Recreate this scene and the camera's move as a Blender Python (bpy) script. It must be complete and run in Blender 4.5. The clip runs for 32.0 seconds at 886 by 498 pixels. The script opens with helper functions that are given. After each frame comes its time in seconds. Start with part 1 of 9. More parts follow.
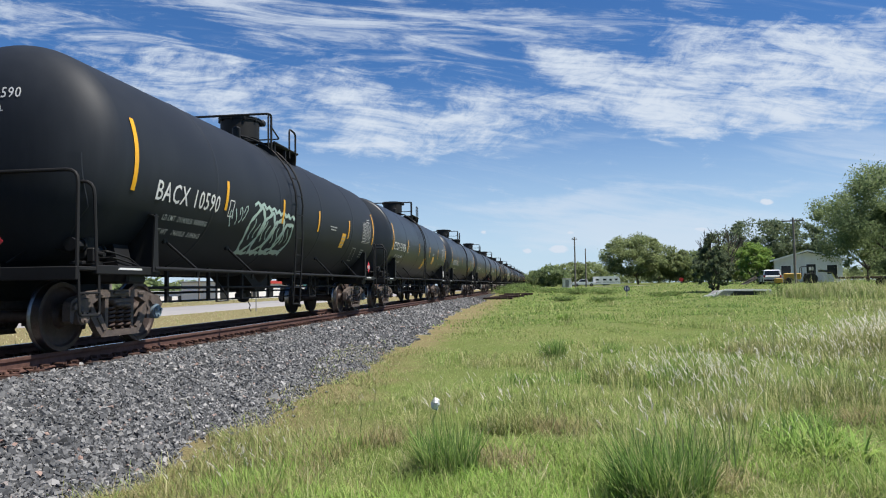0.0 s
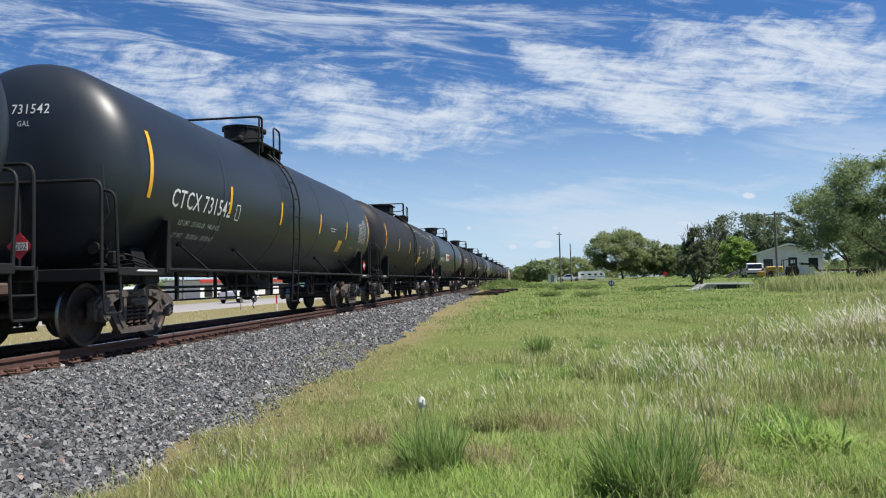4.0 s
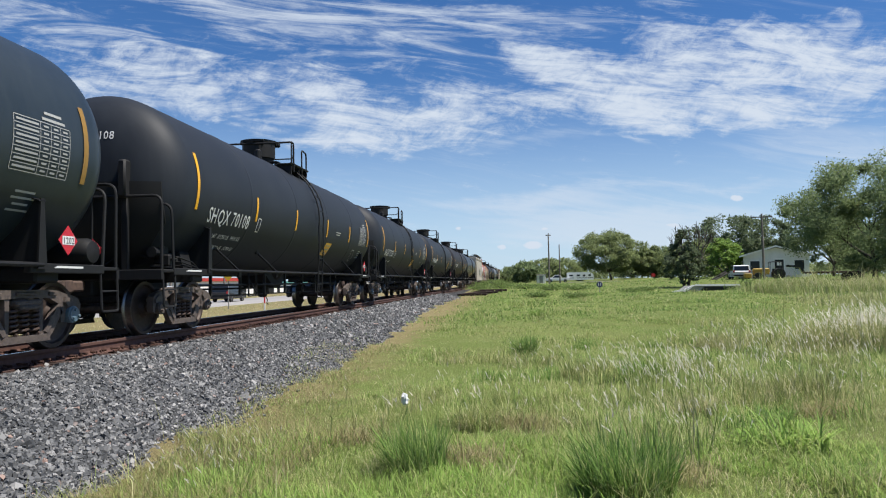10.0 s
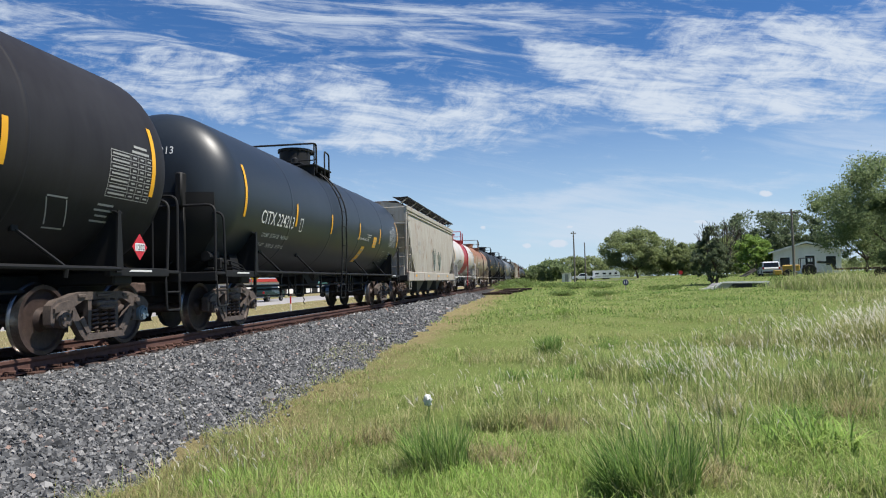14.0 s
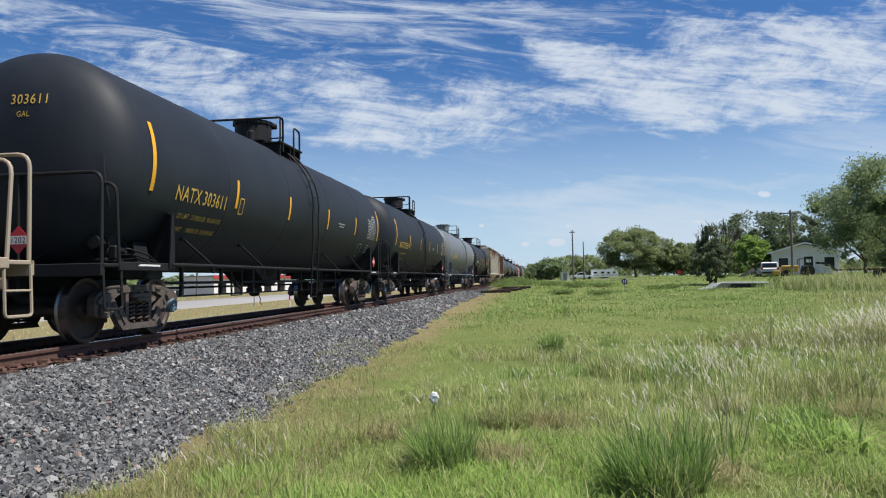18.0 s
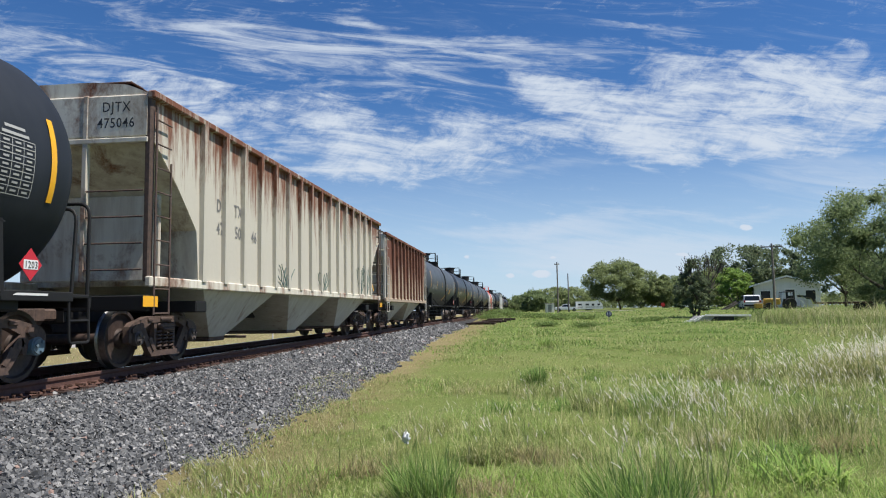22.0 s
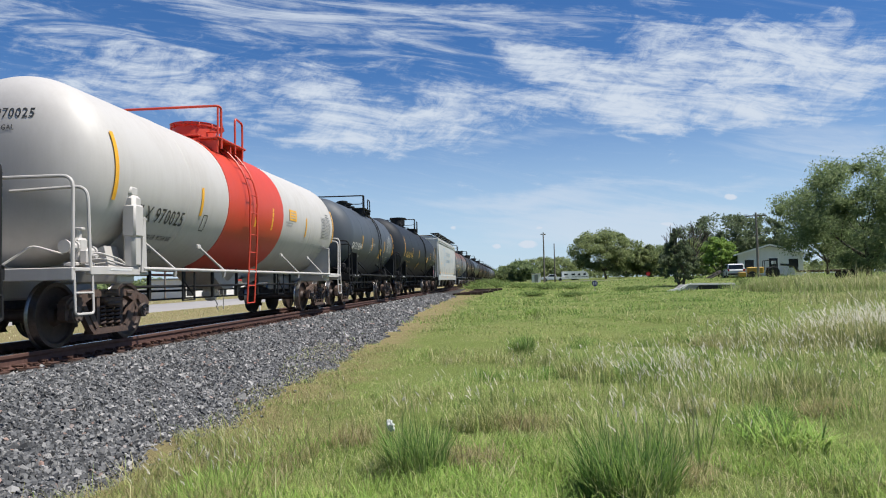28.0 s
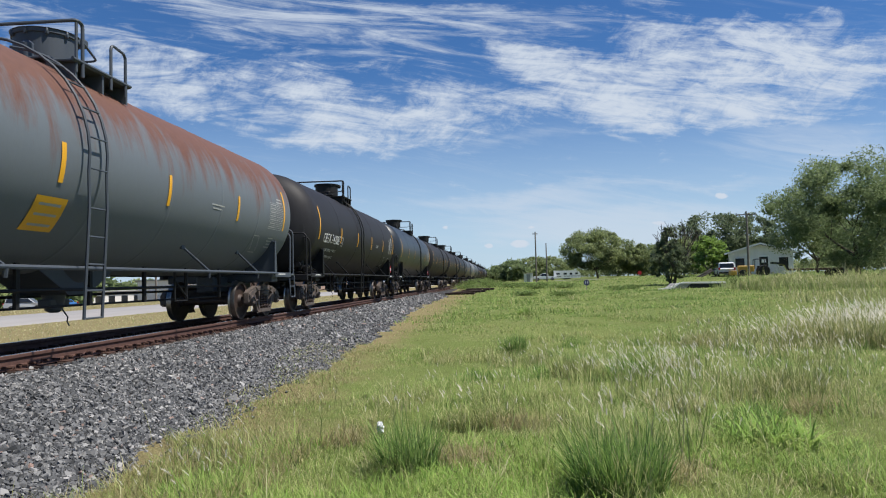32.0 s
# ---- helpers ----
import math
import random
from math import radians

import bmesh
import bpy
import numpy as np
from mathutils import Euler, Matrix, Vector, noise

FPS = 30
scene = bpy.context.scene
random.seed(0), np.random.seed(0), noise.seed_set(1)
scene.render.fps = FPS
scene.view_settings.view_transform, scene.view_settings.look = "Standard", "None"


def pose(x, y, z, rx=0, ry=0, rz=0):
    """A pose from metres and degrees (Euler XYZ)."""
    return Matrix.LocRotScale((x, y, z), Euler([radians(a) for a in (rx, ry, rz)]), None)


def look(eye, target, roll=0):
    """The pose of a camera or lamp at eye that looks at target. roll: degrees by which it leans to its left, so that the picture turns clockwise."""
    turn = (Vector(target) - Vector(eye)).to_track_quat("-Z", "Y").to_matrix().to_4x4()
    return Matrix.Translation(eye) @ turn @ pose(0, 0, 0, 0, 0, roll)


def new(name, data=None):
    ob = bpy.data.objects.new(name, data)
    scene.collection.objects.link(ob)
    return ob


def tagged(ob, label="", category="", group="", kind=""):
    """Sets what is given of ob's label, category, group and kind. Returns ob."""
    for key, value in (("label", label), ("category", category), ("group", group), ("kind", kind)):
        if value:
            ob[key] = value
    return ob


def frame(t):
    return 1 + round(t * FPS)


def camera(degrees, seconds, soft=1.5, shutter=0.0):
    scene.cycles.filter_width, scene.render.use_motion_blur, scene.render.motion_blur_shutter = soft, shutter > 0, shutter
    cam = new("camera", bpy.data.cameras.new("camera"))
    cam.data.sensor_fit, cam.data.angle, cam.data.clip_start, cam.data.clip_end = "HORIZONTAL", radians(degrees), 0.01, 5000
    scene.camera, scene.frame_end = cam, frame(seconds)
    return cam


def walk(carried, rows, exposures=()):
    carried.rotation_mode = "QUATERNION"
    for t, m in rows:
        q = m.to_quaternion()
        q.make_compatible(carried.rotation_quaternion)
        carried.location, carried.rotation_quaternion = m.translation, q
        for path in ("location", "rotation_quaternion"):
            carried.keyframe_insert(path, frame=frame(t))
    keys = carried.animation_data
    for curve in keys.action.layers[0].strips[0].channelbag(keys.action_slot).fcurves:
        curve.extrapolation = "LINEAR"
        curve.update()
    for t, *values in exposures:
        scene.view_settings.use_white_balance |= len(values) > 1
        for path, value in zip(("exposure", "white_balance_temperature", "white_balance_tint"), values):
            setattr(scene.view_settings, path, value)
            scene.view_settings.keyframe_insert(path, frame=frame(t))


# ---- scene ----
cam = camera(64.4, 32.0, soft=1.1)
PATH = [
    (0, -0.017, 0.009, 0.795, 92.962, 0.783, 8.037), (0.5, -0.023, 0.010, 0.804, 93.028, 0.992, 7.973), (1, -0.014, 0.006, 0.805, 93.138, 1.376, 7.605),
    (1.5, -0.016, 0.007, 0.805, 93.140, 1.606, 7.067), (2, -0.021, -0.003, 0.811, 93.030, 1.673, 6.584), (2.5, -0.028, -0.002, 0.800, 92.939, 1.757, 6.381),
    (3, -0.032, 0.008, 0.793, 92.780, 1.778, 6.446), (3.5, 0.007, 0.003, 0.809, 92.620, 1.611, 6.658), (5.5, -0.003, 0.007, 0.810, 92.944, 0.494, 7.037),
    (6, -0.005, 0.009, 0.814, 93.086, 0.161, 6.820), (6.5, 0.002, 0.005, 0.825, 93.204, -0.008, 6.707), (7, 0.003, 0.011, 0.810, 93.336, 0.108, 6.623),
    (7.5, 0.011, 0.007, 0.816, 93.428, 0.096, 6.535), (8, 0.003, 0.010, 0.820, 93.499, 0.032, 6.405), (8.5, -0.005, 0.005, 0.819, 93.502, 0.142, 6.248),
    (9, 0.005, -0.001, 0.810, 93.359, 0.400, 6.084), (9.5, 0.014, -0.004, 0.804, 93.025, 0.823, 5.937), (10, 0.033, -0.009, 0.813, 92.632, 1.043, 5.998),
    (10.5, 0.061, -0.018, 0.811, 92.436, 1.216, 6.216), (11, 0.064, -0.017, 0.809, 92.431, 1.296, 6.576), (11.5, 0.075, -0.020, 0.809, 92.516, 1.458, 6.933),
    (12, 0.086, -0.013, 0.802, 92.581, 1.711, 7.224), (12.5, 0.091, -0.003, 0.803, 92.500, 1.860, 7.462), (13, 0.085, 0.000, 0.810, 92.441, 1.882, 7.661),
    (13.5, 0.078, 0.001, 0.815, 92.501, 1.703, 7.846), (14, 0.077, -0.005, 0.816, 92.622, 1.503, 8.045), (14.5, 0.077, -0.004, 0.804, 92.801, 1.396, 8.395),
    (16.5, 0.043, -0.005, 0.817, 92.617, 1.291, 8.997), (17, 0.038, 0.001, 0.812, 92.442, 1.295, 8.544), (17.5, 0.012, 0.007, 0.808, 92.340, 1.184, 8.119),
    (18, -0.011, 0.011, 0.805, 92.441, 1.026, 7.883), (18.5, -0.015, 0.011, 0.808, 92.772, 0.901, 7.846), (19, -0.001, 0.008, 0.809, 93.186, 0.853, 7.934),
    (19.5, -0.001, 0.005, 0.816, 93.545, 0.790, 7.987), (20, -0.005, 0.002, 0.822, 93.895, 0.817, 7.992), (20.5, -0.006, 0.005, 0.819, 94.246, 0.833, 7.832),
    (21, 0.002, 0.004, 0.818, 94.584, 0.874, 7.499), (21.5, 0.009, 0.003, 0.819, 94.863, 0.910, 7.079), (22, 0.017, -0.002, 0.835, 94.949, 0.769, 6.662),
    (22.5, 0.011, 0.001, 0.823, 94.904, 0.753, 6.443), (23, 0.011, 0.001, 0.820, 94.677, 0.721, 6.380), (23.5, 0.015, -0.002, 0.825, 94.397, 0.717, 6.489),
    (24, 0.020, -0.001, 0.828, 94.133, 0.736, 6.667), (24.5, 0.015, 0.001, 0.831, 93.938, 0.748, 6.888), (25, 0.009, 0.004, 0.827, 93.854, 0.859, 7.072),
    (25.5, 0.009, 0.006, 0.821, 93.749, 0.985, 7.137), (27.5, 0.005, 0.017, 0.814, 92.833, 1.232, 5.875), (28, -0.002, 0.009, 0.823, 92.567, 1.187, 5.592),
    (28.5, 0.002, 0.009, 0.822, 92.385, 1.264, 5.495), (29, 0.001, 0.004, 0.825, 92.262, 1.287, 5.490), (29.5, 0.001, 0.007, 0.826, 92.241, 1.252, 5.470),
    (30, 0.004, 0.007, 0.825, 92.315, 1.237, 5.395), (30.5, 0.012, 0.009, 0.824, 92.455, 1.273, 5.254), (31, 0.009, 0.007, 0.825, 92.549, 1.292, 5.052),
    (31.5, 0.012, 0.006, 0.818, 92.600, 1.393, 4.942), (32, 0.010, 0.004, 0.822, 92.534, 1.425, 4.963),
]
walk(cam, [(t, pose(x, y, z, a, b, c)) for t, x, y, z, a, b, c in PATH], [(0, 0.88), (12, 0.87), (14.5, 0.85), (16.2, 0.70), (17, 0.66), (18, 0.80), (19, 0.88), (21, 0.84), (30.2, 0.80), (31, 0.68), (32, 0.76)])

# ---- sky, sun, exposure ----
SUN_DIR = Vector((0.45, -0.06, 0.87)).normalized()

# cloud bands ahead: centre (x / y, z / y), half length, half width, slope in degrees, strength
STREAKS = (
    (-0.825, 0.438, 0.314, 0.0353, -11.4, 0.75), (-0.493, 0.436, 0.186, 0.0273, -16.9, 0.7), (-0.265, 0.382, 0.25, 0.0353, -16.1, 0.95), (-0.382, 0.366, 0.101, 0.0161, -17.0, 0.6),
    (-0.114, 0.389, 0.179, 0.0209, -17.5, 0.7), (0.019, 0.38, 0.187, 0.0193, -8.5, 0.7), (0.187, 0.392, 0.084, 0.0129, -10.6, 0.6), (0.041, 0.337, 0.106, 0.0145, -2.4, 0.55),
    (-0.225, 0.428, 0.115, 0.0193, -13.4, 0.6), (-0.623, 0.38, 0.178, 0.0129, -6.5, 0.35),
)
BELT = (
    (-0.534, 0.316, 0.199, 0.053, -8.2, 1.1), (-0.445, 0.263, 0.132, 0.0273, -8.0, 0.6), (-0.252, 0.271, 0.14, 0.053, -12.5, 1.1), (-0.169, 0.224, 0.157, 0.0305, -5.4, 1.0),
    (-0.061, 0.249, 0.136, 0.045, -5.9, 1.0), (0.045, 0.309, 0.095, 0.0273, -14.0, 0.9), (0.129, 0.266, 0.146, 0.0562, -12.8, 1.1), (0.259, 0.312, 0.132, 0.0578, -22.4, 0.95),
    (0.361, 0.251, 0.175, 0.0562, -2.2, 1.1), (0.421, 0.304, 0.159, 0.053, -11.8, 0.9), (0.262, 0.229, 0.16, 0.0241, -2.0, 0.8), (0.661, 0.271, 0.189, 0.0723, -11.6, 0.9),
    (-0.244, 0.203, 0.13, 0.0209, -6.4, 1.0), (-0.949, 0.34, 0.236, 0.0402, -1.9, 0.7),
)
VEIL = (
    (0.452, 0.16, 0.185, 0.0482, -9.6, 0.55), (0.013, 0.112, 0.207, 0.0193, 0.6, 0.75), (0.277, 0.124, 0.149, 0.0129, 0.8, 0.5), (0.159, 0.078, 0.302, 0.0321, -0.7, 0.8),
    (0.174, 0.193, 0.043, 0.0072, -17.5, 0.6), (0.178, 0.05, 0.237, 0.0241, -2.2, 0.8), (0.005, 0.196, 0.153, 0.0129, -0.0, 0.35),
)
PUFFS = (
    (0.303, 0.107, 0.014, 0.0072, -1.7, 1), (0.023, 0.049, 0.022, 0.0088, -1.2, 1), (-0.02, 0.047, 0.01, 0.0056, -1.2, 0.9), (0.217, 0.072, 0.018, 0.0056, -7.4, 0.9),
    (0.305, 0.074, 0.013, 0.0056, -1.4, 0.9), (0.041, 0.072, 0.01, 0.0048, -1.4, 0.8), (-0.081, 0.075, 0.008, 0.0048, -5.5, 0.7),
)


def sky_world():
    world = bpy.data.worlds.new("sky")
    scene.world = world
    world.use_nodes = True
    nt = world.node_tree
    nt.nodes.clear()
    N, L = nt.nodes.new, nt.links.new
    out, bg, sky = N("ShaderNodeOutputWorld"), N("ShaderNodeBackground"), N("ShaderNodeTexSky")
    sky.sky_type, sky.sun_disc = "NISHITA", False
    sky.sun_elevation = math.asin(SUN_DIR.z)
    sky.sun_rotation = math.atan2(SUN_DIR.x, SUN_DIR.y)
    sky.air_density, sky.dust_density, sky.ozone_density = 1.0, 0.15, 3.0
    bg.inputs["Strength"].default_value = SKY
    # cirrus on a flat layer high above: direction / height
    geo, sep = N("ShaderNodeTexCoord"), N("ShaderNodeSeparateXYZ")
    L(geo.outputs["Generated"], sep.inputs[0])

    def op(kind, a, b=None, c=None):
        n = N("ShaderNodeMath")
        n.operation = kind
        for i, val in enumerate((a, b, c)):
            if val is None:
                continue
            if isinstance(val, (int, float)):
                n.inputs[i].default_value = val
            else:
                L(val, n.inputs[i])
        return n.outputs[0]

    def ramp(val, lo, hi, x0=0.0, x1=1.0):
        n = N("ShaderNodeMapRange")
        n.interpolation_type = "SMOOTHSTEP"
        L(val, n.inputs[0])
        for i, q in enumerate((lo, hi, x0, x1)):
            n.inputs[1 + i].default_value = q
        return n.outputs[0]

    zc = op("MAXIMUM", sep.outputs[2], 0.02)
    px, py = op("DIVIDE", sep.outputs[0], zc), op("DIVIDE", sep.outputs[1], zc)
    flat = N("ShaderNodeCombineXYZ")
    L(px, flat.inputs[0])
    L(py, flat.inputs[1])

    def tex(along, across, turn, shift, detail, rough, warp):
        c, s = math.cos(radians(turn)), math.sin(radians(turn))
        u = op("ADD", op("MULTIPLY", px, c), op("MULTIPLY", py, s))
        v = op("ADD", op("MULTIPLY", px, -s), op("MULTIPLY", py, c))
        m = N("ShaderNodeCombineXYZ")
        L(op("ADD", op("MULTIPLY", u, along), shift), m.inputs[0])
        L(op("ADD", op("MULTIPLY", v, across), shift * 0.37), m.inputs[1])
        n = N("ShaderNodeTexNoise")
        n.inputs["Scale"].default_value, n.inputs["Detail"].default_value = 1.0, detail
        n.inputs["Roughness"].default_value, n.inputs["Distortion"].default_value = rough, warp
        L(m.outputs[0], n.inputs["Vector"])
        return n.outputs[0]

    big = tex(0.55, 0.9, 20, 3.1, 3, 0.5, 0.4)
    streak = tex(0.85, 2.5, 30, 9.7, 9, 0.62, 0.9)
    fan = tex(1.0, 2.4, -14, 5.2, 9, 0.62, 1.1)
    puff = tex(3.4, 5.0, 16, 17.2, 8, 0.66, 0.5)
    # one dense belt across the view, thinner streaks above it, a veil below
    belt_at = op("ADD", py, op("ADD", op("MULTIPLY", px, -0.10), op("MULTIPLY", op("SUBTRACT", big, 0.5), 2.2)))
    belt = op("MULTIPLY", ramp(belt_at, 1.7, 3.3), ramp(belt_at, 5.2, 4.3))
    side = ramp(px, -1.2, 1.2)
    grain = op("ADD", op("MULTIPLY", streak, op("SUBTRACT", 1.0, side)), op("MULTIPLY", fan, side))
    mix = op("ADD", op("MULTIPLY", grain, 0.60), op("ADD", op("MULTIPLY", big, 0.22), op("MULTIPLY", puff, 0.36)))
    mix = op("ADD", mix, op("SUBTRACT", op("MULTIPLY", belt, 0.20), 0.045))
    dens = ramp(mix, 0.60, 0.83, 0.0, 0.97)
    low = ramp(sep.outputs[2], 0.10, 0.20)
    veil = tex(0.10, 0.75, 4, 1.7, 5, 0.6, 0.5)
    veil = op("MULTIPLY", ramp(veil, 0.45, 0.70, 0.0, 0.55), ramp(sep.outputs[2], 0.30, 0.10))
    dens = op("MAXIMUM", op("MULTIPLY", dens, low), veil)
    # ahead, up the track: named cloud bands in the plane (x / y, z / y), torn by fibrous noise
    yc = op("MAXIMUM", sep.outputs[1], 0.05)
    pu, pv = op("DIVIDE", sep.outputs[0], yc), op("DIVIDE", sep.outputs[2], yc)

    def fibre(along, across, turn, shift, detail, rough, warp):
        c, s = math.cos(radians(turn)), math.sin(radians(turn))
        m = N("ShaderNodeCombineXYZ")
        L(op("ADD", op("MULTIPLY", op("ADD", op("MULTIPLY", pu, c), op("MULTIPLY", pv, s)), along), shift), m.inputs[0])
        L(op("ADD", op("MULTIPLY", op("ADD", op("MULTIPLY", pu, -s), op("MULTIPLY", pv, c)), across), shift * 0.61), m.inputs[1])
        n = N("ShaderNodeTexNoise")
        n.inputs["Scale"].default_value, n.inputs["Detail"].default_value = 1.0, detail
        n.inputs["Roughness"].default_value, n.inputs["Distortion"].default_value = rough, warp
        L(m.outputs[0], n.inputs["Vector"])
        return n.outputs[0]

    bend = N("ShaderNodeCombineXYZ")
    L(op("ADD", pu, op("MULTIPLY", op("SUBTRACT", fibre(7, 11, -8, 2.3, 5, 0.6, 0.0), 0.5), 0.10)), bend.inputs[0])
    L(op("ADD", pv, op("MULTIPLY", op("SUBTRACT", fibre(6, 12, -8, 7.9, 5, 0.6, 0.0), 0.5), 0.085)), bend.inputs[1])

    def bands(rows, torn=True, grow=1.0):
        total = None
        for u, v, half, wide, turn, much in rows:
            m, g = N("ShaderNodeMapping"), N("ShaderNodeTexGradient")
            m.vector_type, g.gradient_type = "TEXTURE", "SPHERICAL"
            m.inputs["Location"].default_value = (u, v, 0)
            m.inputs["Rotation"].default_value = (0, 0, radians(turn))
            m.inputs["Scale"].default_value = (half * (0.5 + 0.5 * grow), wide * grow, 1)
            L(bend.outputs[0] if torn else still.outputs[0], m.inputs["Vector"])
            L(m.outputs[0], g.inputs["Vector"])
            q = op("MULTIPLY", g.outputs[1], much)
            total = q if total is None else op("ADD", total, q)
        return total

    still = N("ShaderNodeCombineXYZ")
    L(op("ADD", pu, op("MULTIPLY", op("SUBTRACT", fibre(60, 90, 0, 4.4, 4, 0.6, 0.0), 0.5), 0.010)), still.inputs[0])
    L(op("ADD", pv, op("MULTIPLY", op("SUBTRACT", fibre(60, 90, 0, 1.4, 4, 0.6, 0.0), 0.5), 0.006)), still.inputs[1])
    thread = fibre(4.0, 34, -9, 3.3, 12, 0.66, 2.2)
    fleece = fibre(7, 24, -6, 8.8, 12, 0.68, 1.2)
    curl = fibre(22, 34, 24, 5.5, 10, 0.70, 1.0)

    def soft(q):
        return op("SUBTRACT", 1.0, op("POWER", 2.718, op("MULTIPLY", q, -1.35)))

    high = op("ADD", soft(bands(STREAKS, True, 1.3)), op("MULTIPLY", op("SUBTRACT", op("ADD", op("MULTIPLY", thread, 0.70), op("MULTIPLY", fleece, 0.30)), 0.50), 3.4))
    deep = op("ADD", soft(bands(BELT, True, 1.12)), op("MULTIPLY", op("SUBTRACT", op("ADD", op("ADD", op("MULTIPLY", fleece, 0.48), op("MULTIPLY", curl, 0.24)), op("MULTIPLY", thread, 0.28)), 0.49), 4.3))
    ahead = op("MAXIMUM", ramp(high, 0.10, 1.15, 0.0, 0.82), ramp(deep, 0.10, 1.12, 0.0, 0.97))
    thin = op("MULTIPLY", ramp(op("ADD", bands(VEIL), op("MULTIPLY", op("SUBTRACT", thread, 0.5), 1.2)), -0.05, 0.8), 0.55)
    ahead = op("MAXIMUM", ahead, thin)
    puffs = ramp(bands(PUFFS, False), 0.25, 0.6, 0.0, 0.95)
    view = op("MULTIPLY", ramp(sep.outputs[1], 0.55, 0.68), op("MULTIPLY", ramp(pv, 0.62, 0.50), ramp(op("ABSOLUTE", op("ADD", pu, 0.15)), 1.15, 0.85)))
    dens = op("ADD", op("MULTIPLY", ahead, view), op("MULTIPLY", dens, op("SUBTRACT", 1.0, view)))
    haze = ramp(sep.outputs[2], 0.30, -0.04, 0.0, 0.82)
    cloud = N("ShaderNodeMix")
    cloud.data_type = "RGBA"
    L(op("MAXIMUM", dens, puffs), cloud.inputs[0])
    blue = N("ShaderNodeHueSaturation")
    blue.inputs["Saturation"].default_value, blue.inputs["Value"].default_value = 1.24, 0.90
    L(sky.outputs[0], blue.inputs["Color"])
    tint = N("ShaderNodeMix")
    tint.data_type, tint.blend_type = "RGBA", "MULTIPLY"
    tint.inputs[0].default_value, tint.inputs[7].default_value = 1.0, (0.86, 0.96, 1.17, 1)
    L(blue.outputs[0], tint.inputs[6])
    mist = N("ShaderNodeMix")
    mist.data_type = "RGBA"
    L(haze, mist.inputs[0])
    L(tint.outputs[2], mist.inputs[6])
    mist.inputs[7].default_value = MIST
    L(mist.outputs[2], cloud.inputs[6])
    cloud.inputs[7].default_value = CLOUD
    L(cloud.outputs[2], bg.inputs[0])
    L(bg.outputs[0], out.inputs[0])


SKY = 0.0555
CLOUD = (6.7, 7.45, 8.5, 1)
MIST = (5.6, 7.4, 9.3, 1)
sky_world()
sun = new("sun", bpy.data.lights.new("sun", "SUN"))
sun.data.energy, sun.data.angle, sun.data.color = 3.8, radians(0.53), (1.0, 0.95, 0.87)
sun.matrix_world = look(SUN_DIR * 100, (0, 0, 0))
scene.view_settings.exposure = 0.88

# ---- small builders ----
def part(name, mesh, material, parent, label="", m=None):
    """One mesh object under a thing or a part."""
    if isinstance(mesh, Build):
        mesh = mesh.mesh(name)
    if material is not None and not mesh.materials:
        mesh.materials.append(material)
    ob = new(name, mesh)
    if material is not None and mesh.materials[0] != material:
        ob.material_slots[0].link = "OBJECT"
        ob.material_slots[0].material = material
    ob.parent = parent
    if m is not None:
        ob.matrix_basis = m
    if label:
        ob["label"] = label
    return ob


